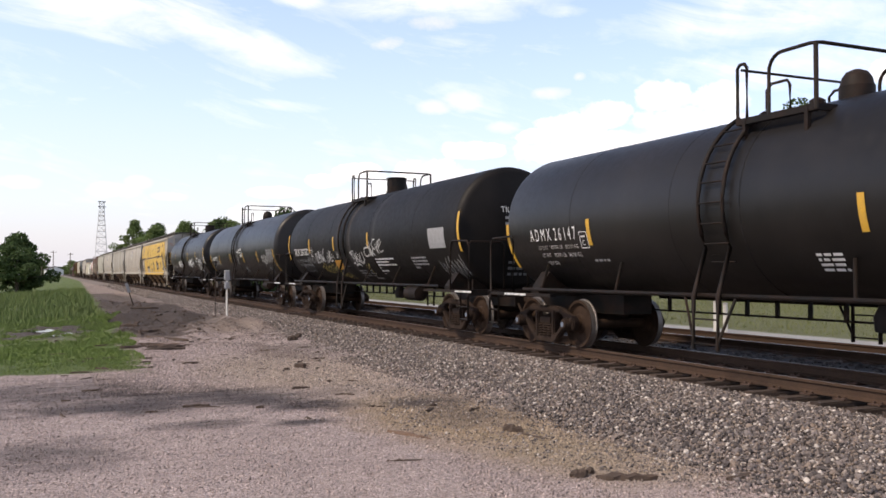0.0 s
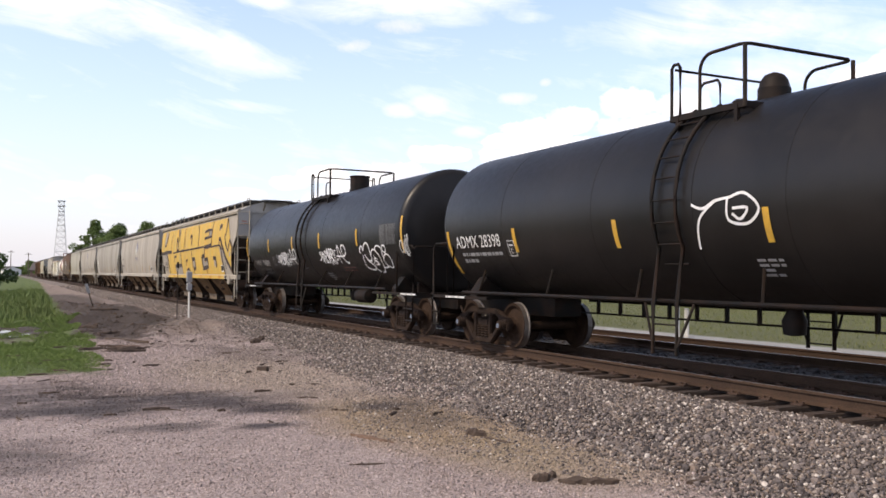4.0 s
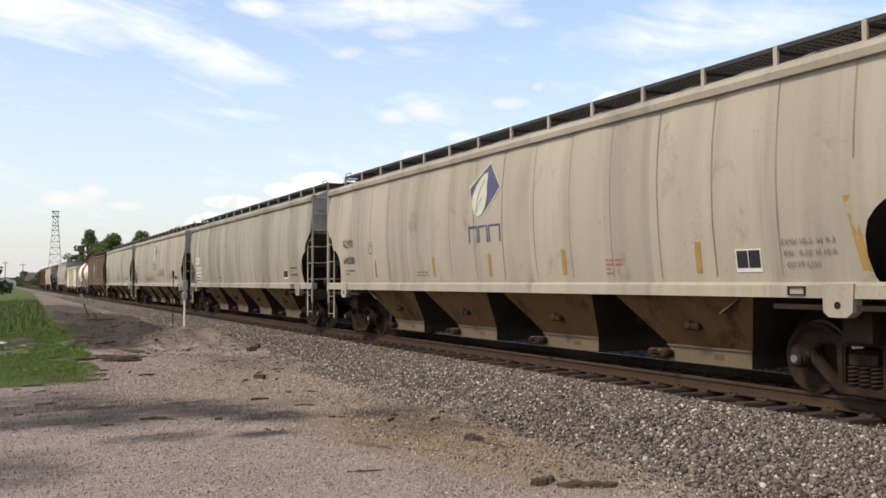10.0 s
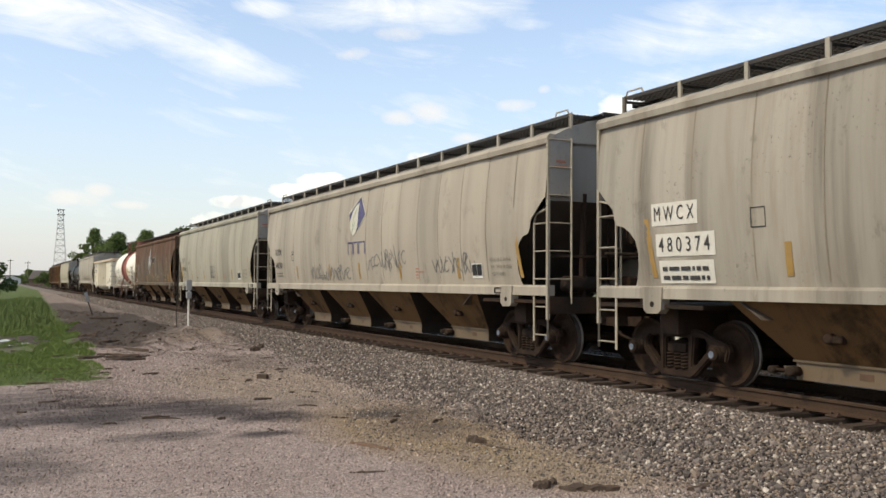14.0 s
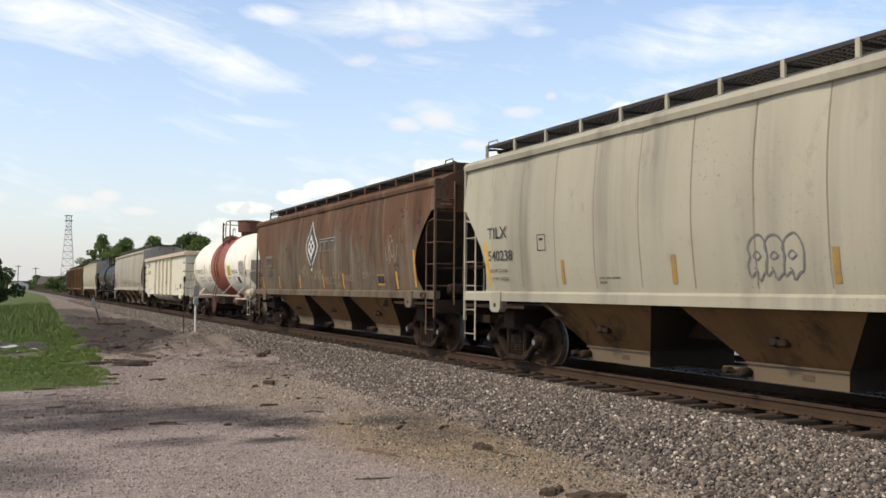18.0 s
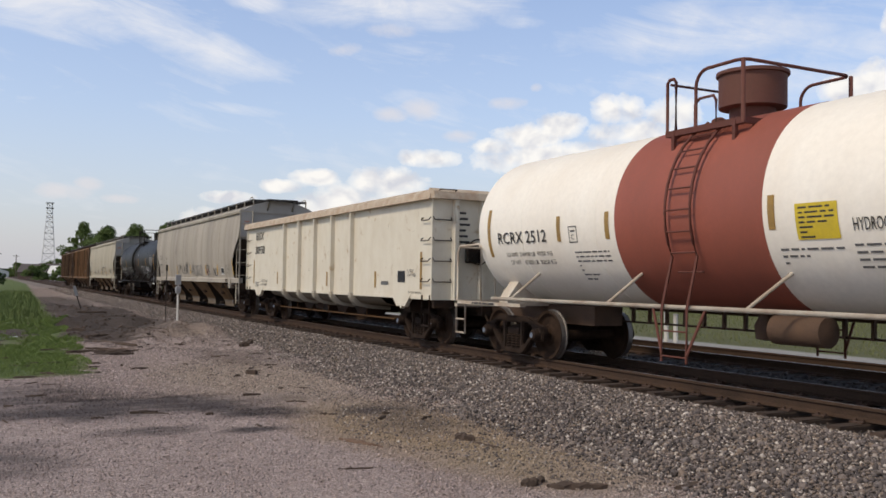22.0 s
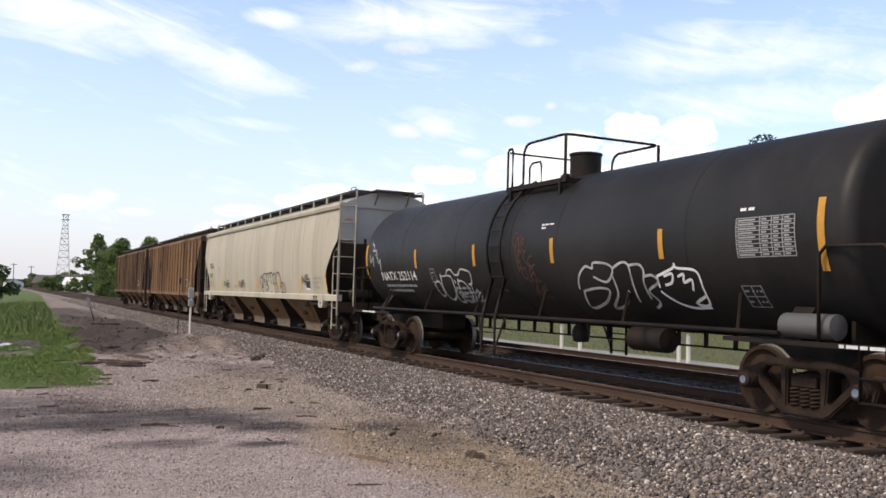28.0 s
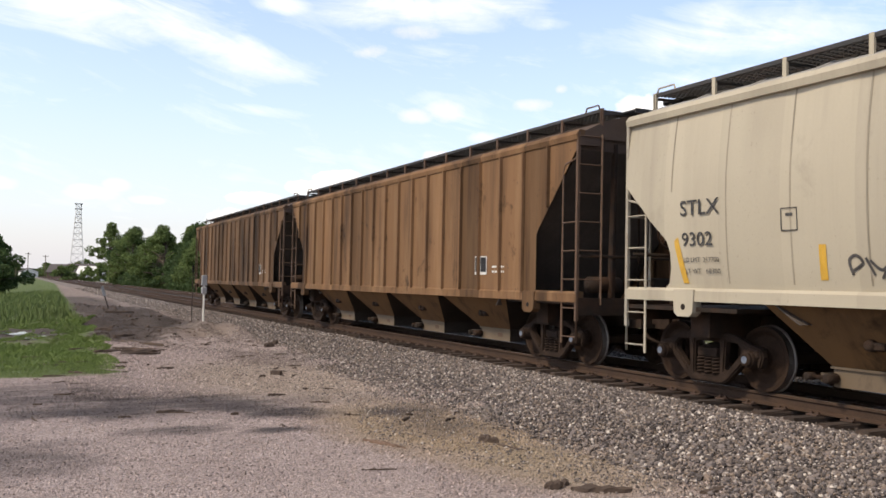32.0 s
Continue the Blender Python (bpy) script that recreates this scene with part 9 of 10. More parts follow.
tagged(stones("toe_gravel", GROUND, 22000, on_toe, lambda r, n: 0.006 + 0.02 * r.uniform(0, 1, n) ** 2.2, 15, "tan and grey pebbles spilt from the stone bed", None, True), kind="stuff")
tagged(stones("coarse_gravel", GROUND, 30000, on_lot(0.8, 6.8, 14.6, 30.0), lambda r, n: 0.011 + 0.022 * r.uniform(0, 1, n) ** 1.6, 24, "coarse tan gravel between the lot and the stone bed", None, True), kind="stuff")
rnd = random.Random(21)
for k in range(12):  # single stones nearest to the lot, on a few shared shapes
    bm = fresh()
    vs = [bm.verts.new(v) for v in rock_shape(rnd)]
    for f in ROCK_FACES:
        bm.faces.new([vs[i] for i in f])
    MESH["rock%d" % k] = as_mesh("stone", bm, [STONE])
for k in range(290):
    x, y, s = 5.9 + 2.9 * rnd.random() ** 0.8, 4.2 + 5.5 * rnd.random(), rnd.uniform(0.03, 0.062)
    ob = obj("stone", MESH["rock%d" % (k % 12)], None, bed, m=Matrix.Translation((x, y, bed_height(x) + 0.022)) @ Euler((rnd.uniform(0, 6), rnd.uniform(0, 6), rnd.uniform(0, 6))).to_matrix().to_4x4() @ Matrix.Diagonal((s, s * 0.8, s * 0.62, 1)))

# ---- wood scraps on the lot ----
SCRAP = material("weathered_wood", (0.058, 0.040, 0.030), 0.9, 0, (0.14, 0.095, 0.065), 0.5, 0.3, 6, 1, 0.006, 40)

PLANK = material("raw_brown_plank", (0.15, 0.095, 0.065), 0.9, 0, (0.08, 0.05, 0.035), 0.5, 0.25, 6, 1, 0.006, 40)


def scrap(label, x, y, length, wide, high, turn, seed, category="wood scrap", mat=None, lift=0.0):
    """A splintered piece of timber lying on the ground."""
    rnd = random.Random(seed)
    bm = fresh()
    n = 9
    bow = rnd.uniform(-0.07, 0.07) * length
    rows = []
    for i in range(n):
        f = i / (n - 1)
        u = (f - 0.5) * length
        taper = (0.45 + 0.55 * min(1.0, f * 5)) * (0.25 + 0.75 * min(1.0, (1 - f) * 3.2)) * rnd.uniform(0.8, 1.15)
        mid = bow * math.sin(f * math.pi) + rnd.uniform(-0.12, 0.12) * wide
        a, b = wide / 2 * taper, high * (0.55 + 0.45 * taper) * rnd.uniform(0.75, 1.1)
        ring = [(u, mid - a, 0.0), (u + 0.1 * wide, mid - a * rnd.uniform(0.7, 1.0), b * rnd.uniform(0.6, 0.95)), (u, mid + a * rnd.uniform(-0.2, 0.3), b), (u - 0.1 * wide, mid + a * rnd.uniform(0.75, 1.1), b * rnd.uniform(0.5, 0.8)), (u, mid + a, 0.0)]
        rows.append(ring)
    vs = loft(bm, rows)
    bm.faces.new(vs[0])
    bm.faces.new(vs[-1])
    ob = obj("wood_scrap", bm, mat or SCRAP, m=pose(x, y, swell(x, y) + lift - 0.004, 0, 0, turn))
    return tagged(ob, label, category, "wood scraps on the lot")


bm = fresh()
box(bm, -0.11, 0.11, -0.055, 0.055, 0, 0.10, bevel=0.015)
tagged(obj("wood_block", bm, SCRAP, m=pose(4.67, 17.5, swell(4.67, 17.5) - 0.005, 0, 0, -40)), "short dark wooden block on the gravel", "wood scrap", "wood scraps on the lot")
scrap("split brown plank end on the gravel", 3.92, 9.8, 0.72, 0.085, 0.04, -66, 5, mat=PLANK)
scrap("dark rotten timber piece on the gravel", 4.95, 6.95, 0.55, 0.13, 0.075, -28, 7)
scrap("dark broken bark lump on the gravel", 4.60, 7.22, 0.20, 0.12, 0.08, 15, 8)
scrap("dark broken bark lump on the gravel", 4.78, 7.32, 0.14, 0.08, 0.06, 70, 9)
scrap("crooked brown branch on the gravel", 5.16, 9.55, 0.26, 0.11, 0.10, -50, 10)
scrap("crooked brown branch on the gravel", 5.22, 9.1, 0.5, 0.035, 0.03, -75, 12)
scrap("thin dark stick on the gravel", 3.35, 8.5, 0.36, 0.025, 0.02, -12, 13)
scrap("brown rotten timber near the stones", 6.0, 6.6, 0.5, 0.10, 0.04, 20, 14)
scrap("thin dark stick on the gravel", 6.45, 8.0, 0.45, 0.03, 0.03, 10, 15)
scrap("dark flat bark piece on the gravel", 2.55, 23.4, 0.7, 0.10, 0.05, 25, 16)
scrap("dark flat bark piece on the gravel", 2.95, 24.0, 0.6, 0.14, 0.06, -10, 17)
for x, y, long, turn, k in ((2.2, 23.9, 0.9, 8, 61), (2.75, 23.0, 1.0, 14, 62), (3.1, 23.6, 1.1, 22, 63), (2.6, 24.6, 0.7, -18, 64), (2.95, 26.2, 1.3, -62, 72), (3.25, 25.4, 1.2, -58, 73)):
    scrap("dark weathered board in a loose pile on the gravel", x, y, long, 0.11, 0.09, turn, k)
scrap("pale split board on the loose pile", 3.0, 24.2, 0.7, 0.07, 0.05, 8, 65, mat=PLANK)
for x, y, long, turn, k in ((3.2, 29.5, 0.9, 20, 66), (4.4, 31.0, 0.7, -8, 67), (3.4, 33.5, 1.0, 5, 68), (4.8, 35.5, 0.8, 30, 69), (2.6, 31.5, 0.6, -25, 70), (4.0, 41.0, 1.2, 10, 71)):
    scrap("dark rotten branch lying in the churned mud", x, y, long, 0.14, 0.10, turn, k)
scrap("dark stone-like timber lump on the ballast slope", 6.25, 24.2, 0.34, 0.18, 0.14, 30, 18, lift=0.05)
scrap("dark stone-like timber lump on the ballast slope", 6.6, 24.9, 0.30, 0.14, 0.12, 80, 19, lift=0.09)
rnd = random.Random(77)
for k in range(85):
    x, y = rnd.uniform(0.2, 6.2), 9.5 + 19 * rnd.random() ** 0.7
    scrap("thin splinter of weathered wood on the gravel", x, y, rnd.uniform(0.10, 0.42), rnd.uniform(0.02, 0.06), rnd.uniform(0.02, 0.05), rnd.gauss(0, 40), 100 + k)

CLOD = material("muddy_clod", (0.075, 0.050, 0.036), 0.95, 0, (0.035, 0.024, 0.018), 0.6, 0.2, 4, 1, 0.01, 30, vary=0.5)
tagged(stones("mud_clods", CLOD, 1300, lambda r, n: (lambda x, y: np.stack([x, y, np.array([swell(a, b) for a, b in zip(x, y)])], 1))(4.0 + 1.2 * r.normal(0, 1, n), 28 + 34 * r.uniform(0, 1, n)), lambda r, n: 0.02 + 0.08 * r.uniform(0, 1, n) ** 3, 17, "dark lumps of churned mud beside the grass", None, True), category="mud", kind="stuff")

# ---- post, leaning sign ----
POST_WHITE = material("weathered_white_post", (0.46, 0.45, 0.43), 0.6, 0, (0.3, 0.28, 0.25), 0.4, 0.1, 4)
WALL_PALE = material("pale_post_paint", (0.48, 0.47, 0.44), 0.7, 0, (0.35, 0.32, 0.28), 0.5, 0.1, 3)
POST_GREY = material("grey_box_paint", (0.32, 0.32, 0.32), 0.6, 0, (0.2, 0.19, 0.18), 0.4, 0.1, 5)
px, py, pz = 5.74, 31.2, 0.22
post = thing("marker_post", "white steel post with a small grey box", "post")
post.location = (px, py, pz)
bm = fresh()
tube(bm, [(0, 0, -0.15), (0, 0, 1.45)], 0.034, 10)
part("post", bm, POST_WHITE, post)
bm = fresh()
box(bm, -0.085, 0.085, -0.07, 0.07, 1.12, 1.36, bevel=0.02)
part("meter_box", bm, POST_GREY, post)
bm = fresh()
box(bm, -0.095, 0.095, -0.05, 0.05, 1.40, 1.76, bevel=0.02)
part("head_box", bm, POST_GREY, post)
pole = tagged(obj("stake", fresh(), BLACK_STEEL), "thin dark steel stake beside the white post", "stake")
bm = fresh()
tube(bm, [(-0.34, 0.3, -0.1), (-0.33, 0.3, 2.05)], 0.014, 6)
box(bm, -0.36, -0.30, 0.28, 0.32, 1.9, 2.1)
bm.to_mesh(pole.data)
bm.free()
pole.location = (px, py, pz - 0.02)
sign = thing("leaning_sign", "small grey sign plate on a leaning dark stake", "sign")
sign.matrix_basis = pose(3.95, 45.5, 0.24, 0, -17, 0)
bm = fresh()
tube(bm, [(0, 0, -0.2), (0, 0, 1.15)], 0.028, 6)
part("stake", bm, BLACK_STEEL, sign)
bm = fresh()
box(bm, -0.07, 0.07, -0.035, -0.02, 0.72, 1.2)
part("plate", bm, POST_GREY, sign)

# white guard posts on the pale strip beyond the second track
for x, y, h in ((19.7, 29.6, 0.95), (19.8, 28.5, 0.95), (20.2, 23.4, 1.0), (20.25, 23.0, 0.9)):
    g = thing("guard_post", "short white guard post beyond the tracks", "post", "guard posts beyond the tracks")
    g.location = (x, y, swell(x, y))
    bm = fresh()
    tube(bm, [(0, 0, -0.2), (0, 0, h - 0.03), (0, 0, h)], 0.075, 10)
    part("post", bm, WALL_PALE, g)
    bm = fresh()
    turned(bm, [(h - 0.01, 0.06), (h, 0.085), (h + 0.03, 0.085), (h + 0.05, 0.03)], "z", 10)
    part("cap", bm, POST_GREY, g)

# ---- grass ----
GRASS = material("grass_blade", (0.130, 0.190, 0.036), 0.75, 0, (0.090, 0.135, 0.032), 0.8, 0.15, 0.8, 1, 0, vary=0.15)
MEADOW = material("meadow_blade", (0.135, 0.155, 0.052), 0.8, 0, (0.19, 0.18, 0.08), 0.6, 0.15, 0.4, 1, 0, vary=0.25)
TALL_GRASS = material("tall_grass_blade", (0.095, 0.140, 0.034), 0.75, 0, (0.15, 0.17, 0.05), 0.7, 0.15, 0.35, 1, 0, vary=0.25)


def blades(name, mat, count, place, high, seed, label, wide=0.012, lean=0.35):
    r = np.random.RandomState(seed)
    pos = place(r, count)
    n = len(pos)
    h = high(r, pos)
    a, b = r.uniform(0, math.tau, n), r.uniform(0, math.tau, n)
    w = (wide * r.uniform(0.6, 1.4, n))[:, None]
    side = np.stack([np.cos(a), np.sin(a), np.zeros(n)], 1)
    bend = np.stack([np.cos(b), np.sin(b), np.zeros(n)], 1) * (h * lean * r.uniform(0.2, 1.0, n))[:, None]
    up = np.stack([np.zeros(n), np.zeros(n), h], 1)
    v = np.stack([pos - side * w, pos + side * w, pos + up * 0.55 + bend * 0.35 - side * w * 0.8, pos + up * 0.55 + bend * 0.35 + side * w * 0.8, pos + up + bend], 1).reshape(-1, 3)
    base = 5 * np.arange(n)[:, None]
    f = np.concatenate([base + np.array([[0, 1, 3]]), base + np.array([[0, 3, 2]]), base + np.array([[2, 3, 4]])], 0)
    me = bpy.data.meshes.new(name)
    me.from_pydata(v.tolist(), [], f.tolist())
    me.materials.append(mat)
    return tagged(new(name, me), label, "grass", kind="stuff")


def left_edge(y):
    return 2.0 + 0.028 * (y - 20) + 0.5 * noise.noise(Vector((0.0, y * 0.45, 7.0)))


def verge(y0, y1, x0, inner=0.0, pw=1.0):
    def place(r, n):
        y = y0 + (y1 - y0) * r.uniform(0, 1, n) ** pw
        x = np.array([left_edge(b) - inner for b in y])
        x = x - (x - x0) * r.uniform(0, 1, n) ** 1.25
        keep = np.array([noise.noise(Vector((a * 0.9, b * 0.6, 1.5))) > -0.30 and ((a - 0.1) / 1.7) ** 2 + ((b - 33.0) / 5.0) ** 2 > 0.6 + 2.4 * noise.noise(Vector((a * 1.7, b * 1.1, 4.0))) and b > 18.2 + 0.9 * noise.noise(Vector((a * 0.8, 2.0, 0.0))) + 0.35 * max(0, a) * 1.2 for a, b in zip(x, y)])
        x, y = x[keep], y[keep]
        return np.stack([x, y, np.array([swell(a, b) - 0.01 for a, b in zip(x, y)])], 1)
    return place


blades("short_grass", GRASS, 130000, verge(18, 42, -6.0), lambda r, p: r.uniform(0.02, 0.075, len(p)) * np.clip((p[:, 1] - 16) / 6, 0.5, 1.6), 31, "short bright green grass beside the lot", 0.007, 0.9)
blades("tall_grass", TALL_GRASS, 36000, verge(36, 100, -14.0, 0.5, 1.2), lambda r, p: r.uniform(0.10, 0.42, len(p)) * np.clip((p[:, 1] - 33) / 10, 0.3, 1.0), 32, "tall dark green grass in the ditch", 0.018)


def far_verge(r, n):
    return np.stack([r.uniform(21.4, 48, n), r.uniform(2, 120, n), np.zeros(n)], 1)


blades("meadow_grass", MEADOW, 42000, far_verge, lambda r, p: r.uniform(0.04, 0.14, len(p)), 33, "rough green grass beyond the tracks", 0.016)
PUDDLE = material("puddle_water", (0.06, 0.055, 0.05), 0.05, 0, None, 0, 0.1, 2, 1, 0.0)
for x, y, a, b in ((-0.10, 33.3, 0.30, 0.55), (0.20, 34.0, 0.16, 0.7), (-0.42, 34.2, 0.18, 0.5), (0.45, 29.4, 0.26, 0.28), (0.72, 29.9, 0.14, 0.22), (-0.9, 36.0, 0.35, 0.7), (0.05, 32.2, 0.12, 0.2)):
    bm = fresh()
    bm.faces.new([bm.verts.new((a * math.cos(k * math.tau / 20) * (1 + 0.55 * noise.noise(Vector((k * 0.9, x, 0)))), b * math.sin(k * math.tau / 20) * (1 + 0.25 * noise.noise(Vector((k * 0.7, y, 0)))), 0)) for k in range(20)])
    tagged(obj("puddle", bm, PUDDLE, m=pose(x, y, swell(x, y) + 0.02)), "small puddle in the wet grass reflecting the sky", "puddle", "puddles")

# ---- trees ----
def leaf_material(name, colour, other):
    """Matt leaf that lets some light through."""
    m = material(name, colour, 0.75, 0, other, 0.7, 0.2, 0.3, 1, 0, vary=0.3)
    t = m.node_tree
    p = t.nodes["Principled BSDF"]
    p.inputs["Specular IOR Level"].default_value = 0.2
    thin = t.nodes.new("ShaderNodeBsdfTranslucent")
    t.links.new(p.inputs["Base Color"].links[0].from_socket, thin.inputs["Color"])
    both = t.nodes.new("ShaderNodeMixShader")
    both.inputs[0].default_value = 0.38
    wire(t, p, 0, both, 1)
    wire(t, thin, 0, both, 2)
    wire(t, both, 0, t.nodes["Material Output"], 0)
    return m


BARK = material("bark", (0.10, 0.08, 0.06), 0.9, 0, (0.05, 0.04, 0.03), 0.5, 0.3, 3, 1, 0.02, 20)
LEAF = leaf_material("tree_leaf", (0.145, 0.195, 0.068), (0.10, 0.145, 0.048))
DARK_LEAF = leaf_material("dark_tree_leaf", (0.080, 0.122, 0.048), (0.06, 0.095, 0.034))


def tree(label, x, y, high, wide, seed, leaf=None, leaf_size=0.22, clumps=26, low=0.25, count=150, base=0.0, clump=(0.10, 0.19)):
    rnd = random.Random(seed)
    r = np.random.RandomState(seed)
    t = thing("tree", label, "tree", "trees beyond the tracks")
    t.location = (x, y, base)
    bm = fresh()
    lean = Vector((rnd.uniform(-0.06, 0.06), rnd.uniform(-0.06, 0.06), 1))
    tr = high * 0.022 + 0.05
    pts = [lean * (high * k / 6 * 0.8) for k in range(7)]
    rows = []
    for k, p in enumerate(pts):
        rr = tr * (1.25 if k == 0 else 1 - 0.13 * k)
        rows.append([(p.x + rr * math.cos(a), p.y + rr * math.sin(a), p.z - (0.3 if k == 0 else 0)) for a in np.linspace(0, math.tau, 9)])
    loft(bm, rows, smooth=True)
    centres = []
    for k in range(clumps):
        f = rnd.uniform(low, 1.0)
        spread = math.sin(min(1, (f - low + 0.12) / (1.02 - low)) * math.pi) ** 0.6 * wide / 2
        a = rnd.uniform(0, math.tau)
        d = spread * rnd.uniform(0.35, 1.0)
        centres.append(Vector((d * math.cos(a), d * math.sin(a), high * f * rnd.uniform(0.93, 1.0))))
    for c in centres:
        j = lean * (min(c.z * 0.75, high * 0.72))
        tube(bm, [j, j.lerp(c, 0.5) + Vector((0, 0, 0.15)), c], max(0.02, tr * 0.22), 4)
    part("trunk", bm, BARK, t)
    pos = []
    for c in centres:
        s = wide * rnd.uniform(*clump)
        q = r.normal(0, 1, (count, 3))
        q /= np.linalg.norm(q, axis=1)[:, None]
        q *= (r.uniform(0.3, 1.0, count) ** 0.5 * s)[:, None]
        q[:, 2] *= 0.72
        pos.append(q + np.array(c))
    pos = np.concatenate(pos)
    n = len(pos)
    u = r.normal(0, 1, (n, 3))
    u /= np.linalg.norm(u, axis=1)[:, None]
    w = np.cross(u, r.normal(0, 1, (n, 3)))
    w /= np.linalg.norm(w, axis=1)[:, None]
    ls = (leaf_size * r.uniform(0.5, 1.3, n))[:, None]
    v = np.stack([pos - u * ls, pos + w * ls * 0.55, pos + u * ls, pos - w * ls * 0.55], 1).reshape(-1, 3)
    me = bpy.data.meshes.new("crown")
    me.from_pydata(v.tolist(), [], (4 * np.arange(n)[:, None] + np.arange(4)[None]).tolist())
    me.materials.append(leaf or LEAF)
    ob = new("crown", me)
    ob.parent = t
    return t


rnd = random.Random(5)
tree("leafy green tree with an open crown", 17.8, 205, 13.0, 11, 1, LEAF, 0.22, 52, 0.38, 130, clump=(0.055, 0.11))
tree("leafy green tree with an open crown", 20.5, 198, 11.0, 10, 2, LEAF, 0.22, 46, 0.32, 140, clump=(0.06, 0.12))
for k in range(11):
    f = k / 10
    y = 185 - 105 * f
    tree("dense dark green tree in a row beyond the tracks", 20.5 + 3.5 * math.sin(k * 2.1) + 2 * f, y, rnd.uniform(9.6, 10.8) * (1 - 0.30 * f) + (0.6 if k % 3 == 0 else 0), rnd.uniform(9, 11) * (1 - 0.2 * f), 10 + k, LEAF if k % 3 else DARK_LEAF, 0.19, 64, 0.03, 230, clump=(0.07, 0.15))
for k in range(8):
    f = k / 7
    tree("low bushy shrub at the foot of the trees", 18.7 + rnd.uniform(-0.4, 0.8), 176 - 92 * f, rnd.uniform(3.0, 4.6), rnd.uniform(6, 8), 40 + k, DARK_LEAF, 0.18, 26, 0.03, 240)
tree("tall dark green tree behind the train", 50.5, 49.5, 14.6, 6.5, 61, DARK_LEAF, 0.16, 36, 0.45, 260)
tree("dark green tree behind the train", 55.5, 50.0, 12.6, 6.0, 62, DARK_LEAF, 0.16, 30, 0.4, 220)
tree("dark green tree behind the train", 60.5, 48.0, 13.6, 6.0, 63, LEAF, 0.16, 30, 0.4, 220)
for k, az in enumerate((43.5, 47.0, 50.5, 54.0, 57.5)):  # undergrowth that shows between the cars
    tree("bushy green tree behind the train", 64 * math.sin(radians(az)), 64 * math.cos(radians(az)), (7.6, 6.8, 7.4, 7.0, 7.8)[k], 6.5, 70 + k, LEAF if k % 2 else DARK_LEAF, 0.20, 30, 0.05, 160)
tree("round dark green bush tree in the grass", -2.6, 104, 6.0, 7.0, 64, DARK_LEAF, 0.20, 44, 0.02, 220, base=-0.3)
tree("round dark green bush tree in the grass", -7.5, 106, 4.8, 6.0, 65, DARK_LEAF, 0.20, 34, 0.02, 200, base=-0.3)

# ---- far off ----
GALV = material("galvanised_lattice", (0.50, 0.50, 0.52), 0.6, 0.2, (0.3, 0.3, 0.3), 0.3, 0.1, 1)
tower = thing("lattice_tower", "tall pale steel lattice tower in the distance", "tower")
tower.location = (27.0, 500, 0)
TH, TW0, TW1 = 38.6, 7.4, 2.6
for sx in (-1, 1):
    for sy in (-1, 1):
        bm = fresh()
        tube(bm, [(sx * TW0 / 2, sy * TW0 / 2, 0), (sx * TW1 / 2, sy * TW1 / 2, TH * 0.86), (sx * TW1 / 2 * 0.9, sy * TW1 / 2 * 0.9, TH)], 0.12, 5)
        part("leg", bm, GALV, tower)
levels = [TH * f for f in (0.1, 0.22, 0.33, 0.43, 0.52, 0.60, 0.68, 0.75, 0.81, 0.86, 0.93, 1.0)]
def half_at(z):
    return (TW0 + (TW1 - TW0) * min(1, z / (TH * 0.86))) / 2
for i, z in enumerate(levels):
    bm = fresh()
    h = half_at(z)
    ring = [(-h, -h, z), (h, -h, z), (h, h, z), (-h, h, z)]
    tube(bm, ring, 0.10, 4, True)
    part("ring", bm, GALV, tower)
    if i:
        bm = fresh()
        z0 = levels[i - 1]
        g = half_at(z0)
        lo = [(-g, -g, z0), (g, -g, z0), (g, g, z0), (-g, g, z0)]
        for k in range(4):
            tube(bm, [lo[k], ring[(k + 1) % 4]], 0.07, 4)
            tube(bm, [lo[(k + 1) % 4], ring[k]], 0.07, 4)
        part("bracing", bm, GALV, tower)
bm = fresh()
box(bm, -1.9, 1.9, -1.9, 1.9, TH * 0.93, TH * 0.93 + 0.25)
box(bm, -1.9, 1.9, -1.9, 1.9, TH - 0.1, TH + 0.2)
part("top_frame", bm, GALV, tower)

WALL_WHITE = material("white_siding", (0.70, 0.70, 0.68), 0.7, 0, (0.5, 0.48, 0.45), 0.3, 0.05, 1)
WALL_BRICK = material("brown_siding", (0.17, 0.11, 0.085), 0.8, 0, (0.1, 0.07, 0.05), 0.4, 0.1, 1)
ROOF_DARK = material("dark_roof", (0.10, 0.085, 0.08), 0.85, 0, (0.06, 0.05, 0.05), 0.4, 0.1, 1)
PANE = material("dark_window", (0.05, 0.06, 0.07), 0.2, 0, None, 0, 0.05, 1, 1, 0)


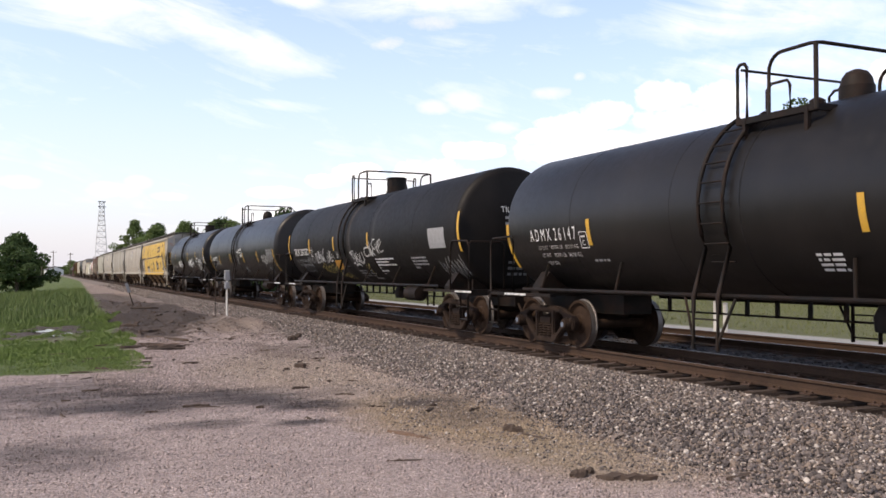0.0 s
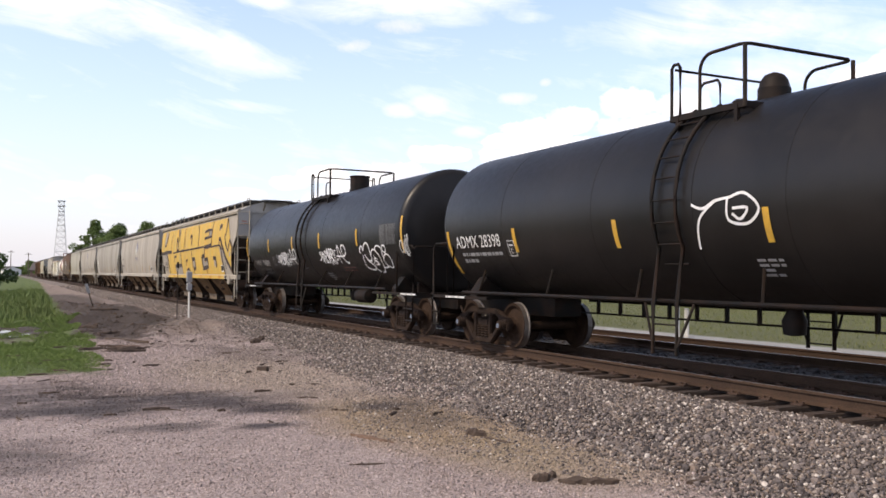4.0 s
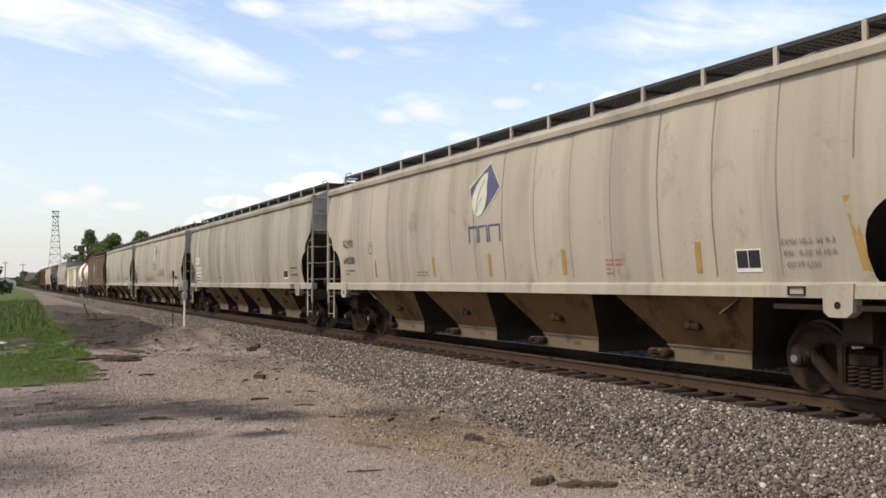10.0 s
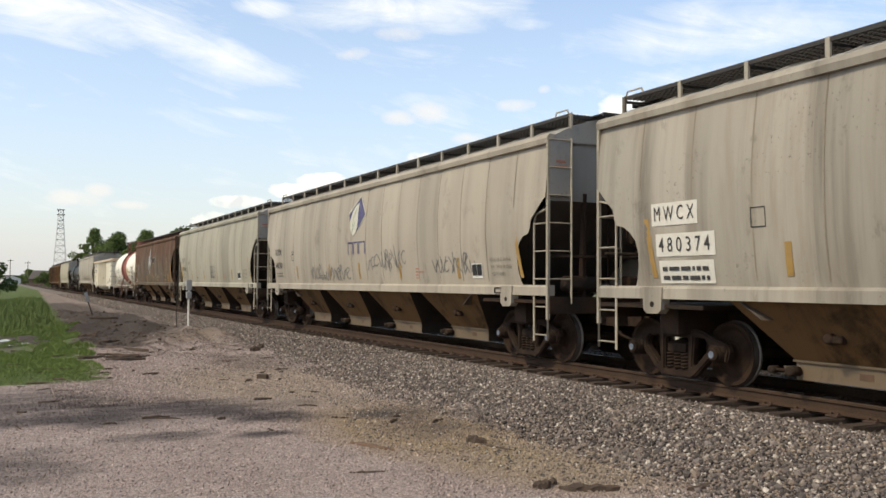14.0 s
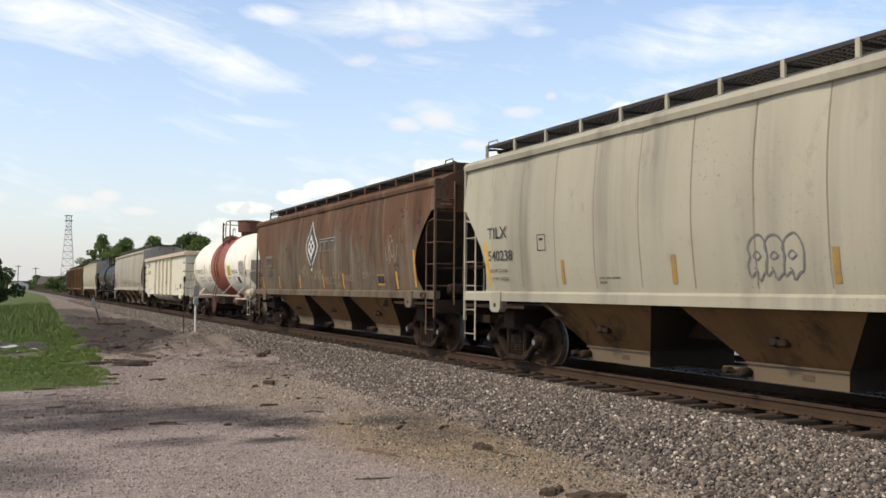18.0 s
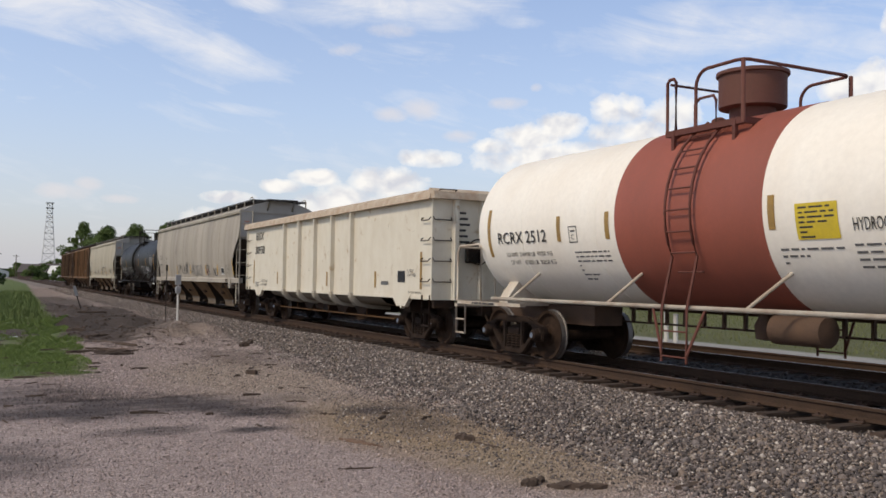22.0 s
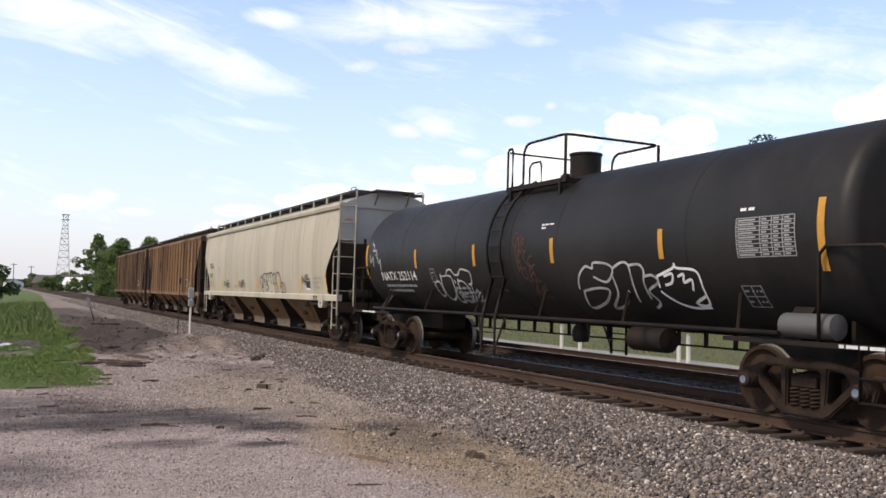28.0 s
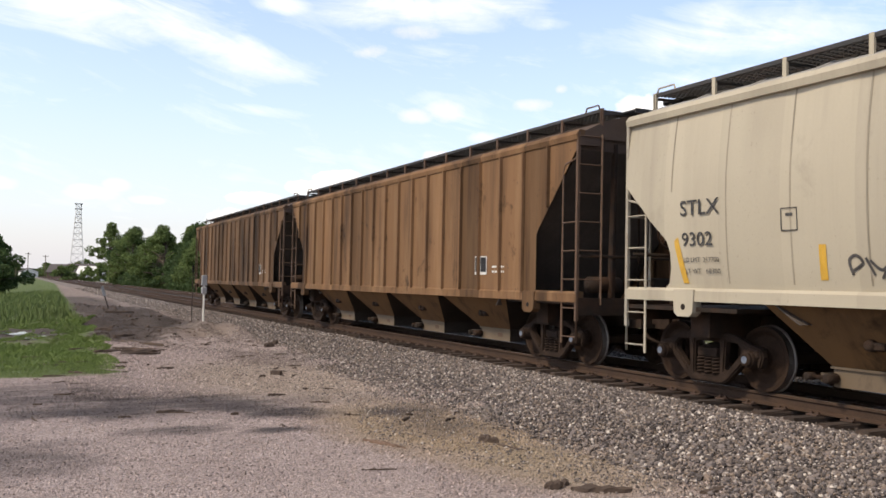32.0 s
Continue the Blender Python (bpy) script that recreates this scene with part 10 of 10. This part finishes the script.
def house(label, x, y, wide, deep, high, ridge, turn, wall, roof):
    t = thing("house", label, "house", "houses in the distance")
    t.matrix_basis = pose(x, y, 0, 0, 0, turn)
    bm = fresh()
    prism(bm, [(-wide / 2, 0), (wide / 2, 0), (wide / 2, high), (0, ridge), (-wide / 2, high)], "y", -deep / 2, deep / 2)
    part("wall", bm, wall, t)
    for s in (-1, 1):
        bm = fresh()
        prism(bm, [(s * (wide / 2 + 0.4), high - 0.2), (s * (wide / 2 + 0.4), high), (0, ridge + 0.22), (0, ridge + 0.02)], "y", -deep / 2 - 0.4, deep / 2 + 0.4)
        bmesh.ops.recalc_face_normals(bm, faces=bm.faces)
        part("roof", bm, roof, t)
    for k in (-1, 1):
        w = part("window", (lambda b: (box(b, k * wide / 4 - 0.5, k * wide / 4 + 0.5, -deep / 2 - 0.06, -deep / 2 - 0.02, 1.0, 2.2), b)[1])(fresh()), PANE, t)


house("white lean-to shed beyond the trees", 22.6, 330, 4.6, 8, 2.4, 4.8, 62, WALL_WHITE, WALL_WHITE)
house("long brown house with a dark roof", 17.0, 400, 22, 10, 2.8, 6.0, 80, WALL_BRICK, ROOF_DARK)
house("low brown building with a dark roof", 24.0, 410, 18, 10, 3.0, 6.4, 84, WALL_BRICK, ROOF_DARK)
house("small pale building far along the line", 5.0, 560, 9, 8, 3.2, 5.0, 10, WALL_WHITE, ROOF_DARK)
house("small pale building far along the line", -9.0, 540, 12, 8, 3.4, 5.0, 75, WALL_WHITE, ROOF_DARK)
for k, (x, y, h) in enumerate(((3.5, 420, 11), (-1.0, 430, 10), (10.0, 410, 10), (-12, 380, 10))):
    t = thing("utility_pole", "wooden utility pole with a crossarm far off", "utility pole", "utility poles")
    t.location = (x, y, 0)
    bm = fresh()
    tube(bm, [(0, 0, 0), (0, 0, h)], 0.15, 6)
    part("pole", bm, BARK, t)
    bm = fresh()
    box(bm, -1.2, 1.2, -0.08, 0.08, h - 0.7, h - 0.5)
    part("crossarm", bm, BARK, t)
for k in range(16):
    tree("far-off green tree on the horizon", -60 + k * 9 + 5 * math.sin(k * 3.3), 620 + 60 * math.sin(k * 1.7), 8 + 3 * math.sin(k * 2.7), 15, 80 + k, LEAF, 0.9, 16, 0.05, 46)
for k in range(4):
    tree("green shrub near the far buildings", 11.5 + 3.5 * k, 290 + 12 * math.sin(k * 2), 4.0 + 1.2 * (k % 2), 6, 110 + k, LEAF, 0.5, 14, 0.05, 60)
DISTANCE = material("distant_woods", (0.06, 0.085, 0.05), 0.9, 0, (0.1, 0.12, 0.08), 0.5, 0.2, 0.02, 1, 0)
bm = fresh()
rows = [[], [], []]
for k in range(220):
    a = radians(-100 + 200 * k / 219)
    d = 1500
    h = 9 + 5 * noise.noise(Vector((k * 0.35, 0, 0))) + 3 * noise.noise(Vector((k * 1.7, 3, 0)))
    for i, (dd, z) in enumerate(((0, -2), (0, h), (120, h * 0.8))):
        rows[i].append(((d + dd) * math.sin(a), (d + dd) * math.cos(a), z))
loft(bm, rows)
tagged(obj("backdrop", bm, DISTANCE), "low line of woods on the horizon", "woods", kind="structure")
# ---- what moves ----
def travelled(t):
    """Metres that the train has rolled towards the camera at t seconds."""
    u = (t - 16) / 16
    return 8.302 * (t + 8 * (-0.0587 * u ** 2 + 0.0156 * u ** 3 + 0.0048 * u ** 4))


def motions():
    for car, middle in CARS:
        walk(car, [(t, pose(TRACK_X, middle - travelled(t), RAIL_TOP)) for t in np.arange(0, 32.01, 1.0)])
    for wheel, y in WHEELSETS:
        walk(wheel, [(t, pose(0, y, 0, math.degrees(travelled(t) / WHEEL_R))) for t in np.arange(0, 32.001, 2 / 30)])


motions()
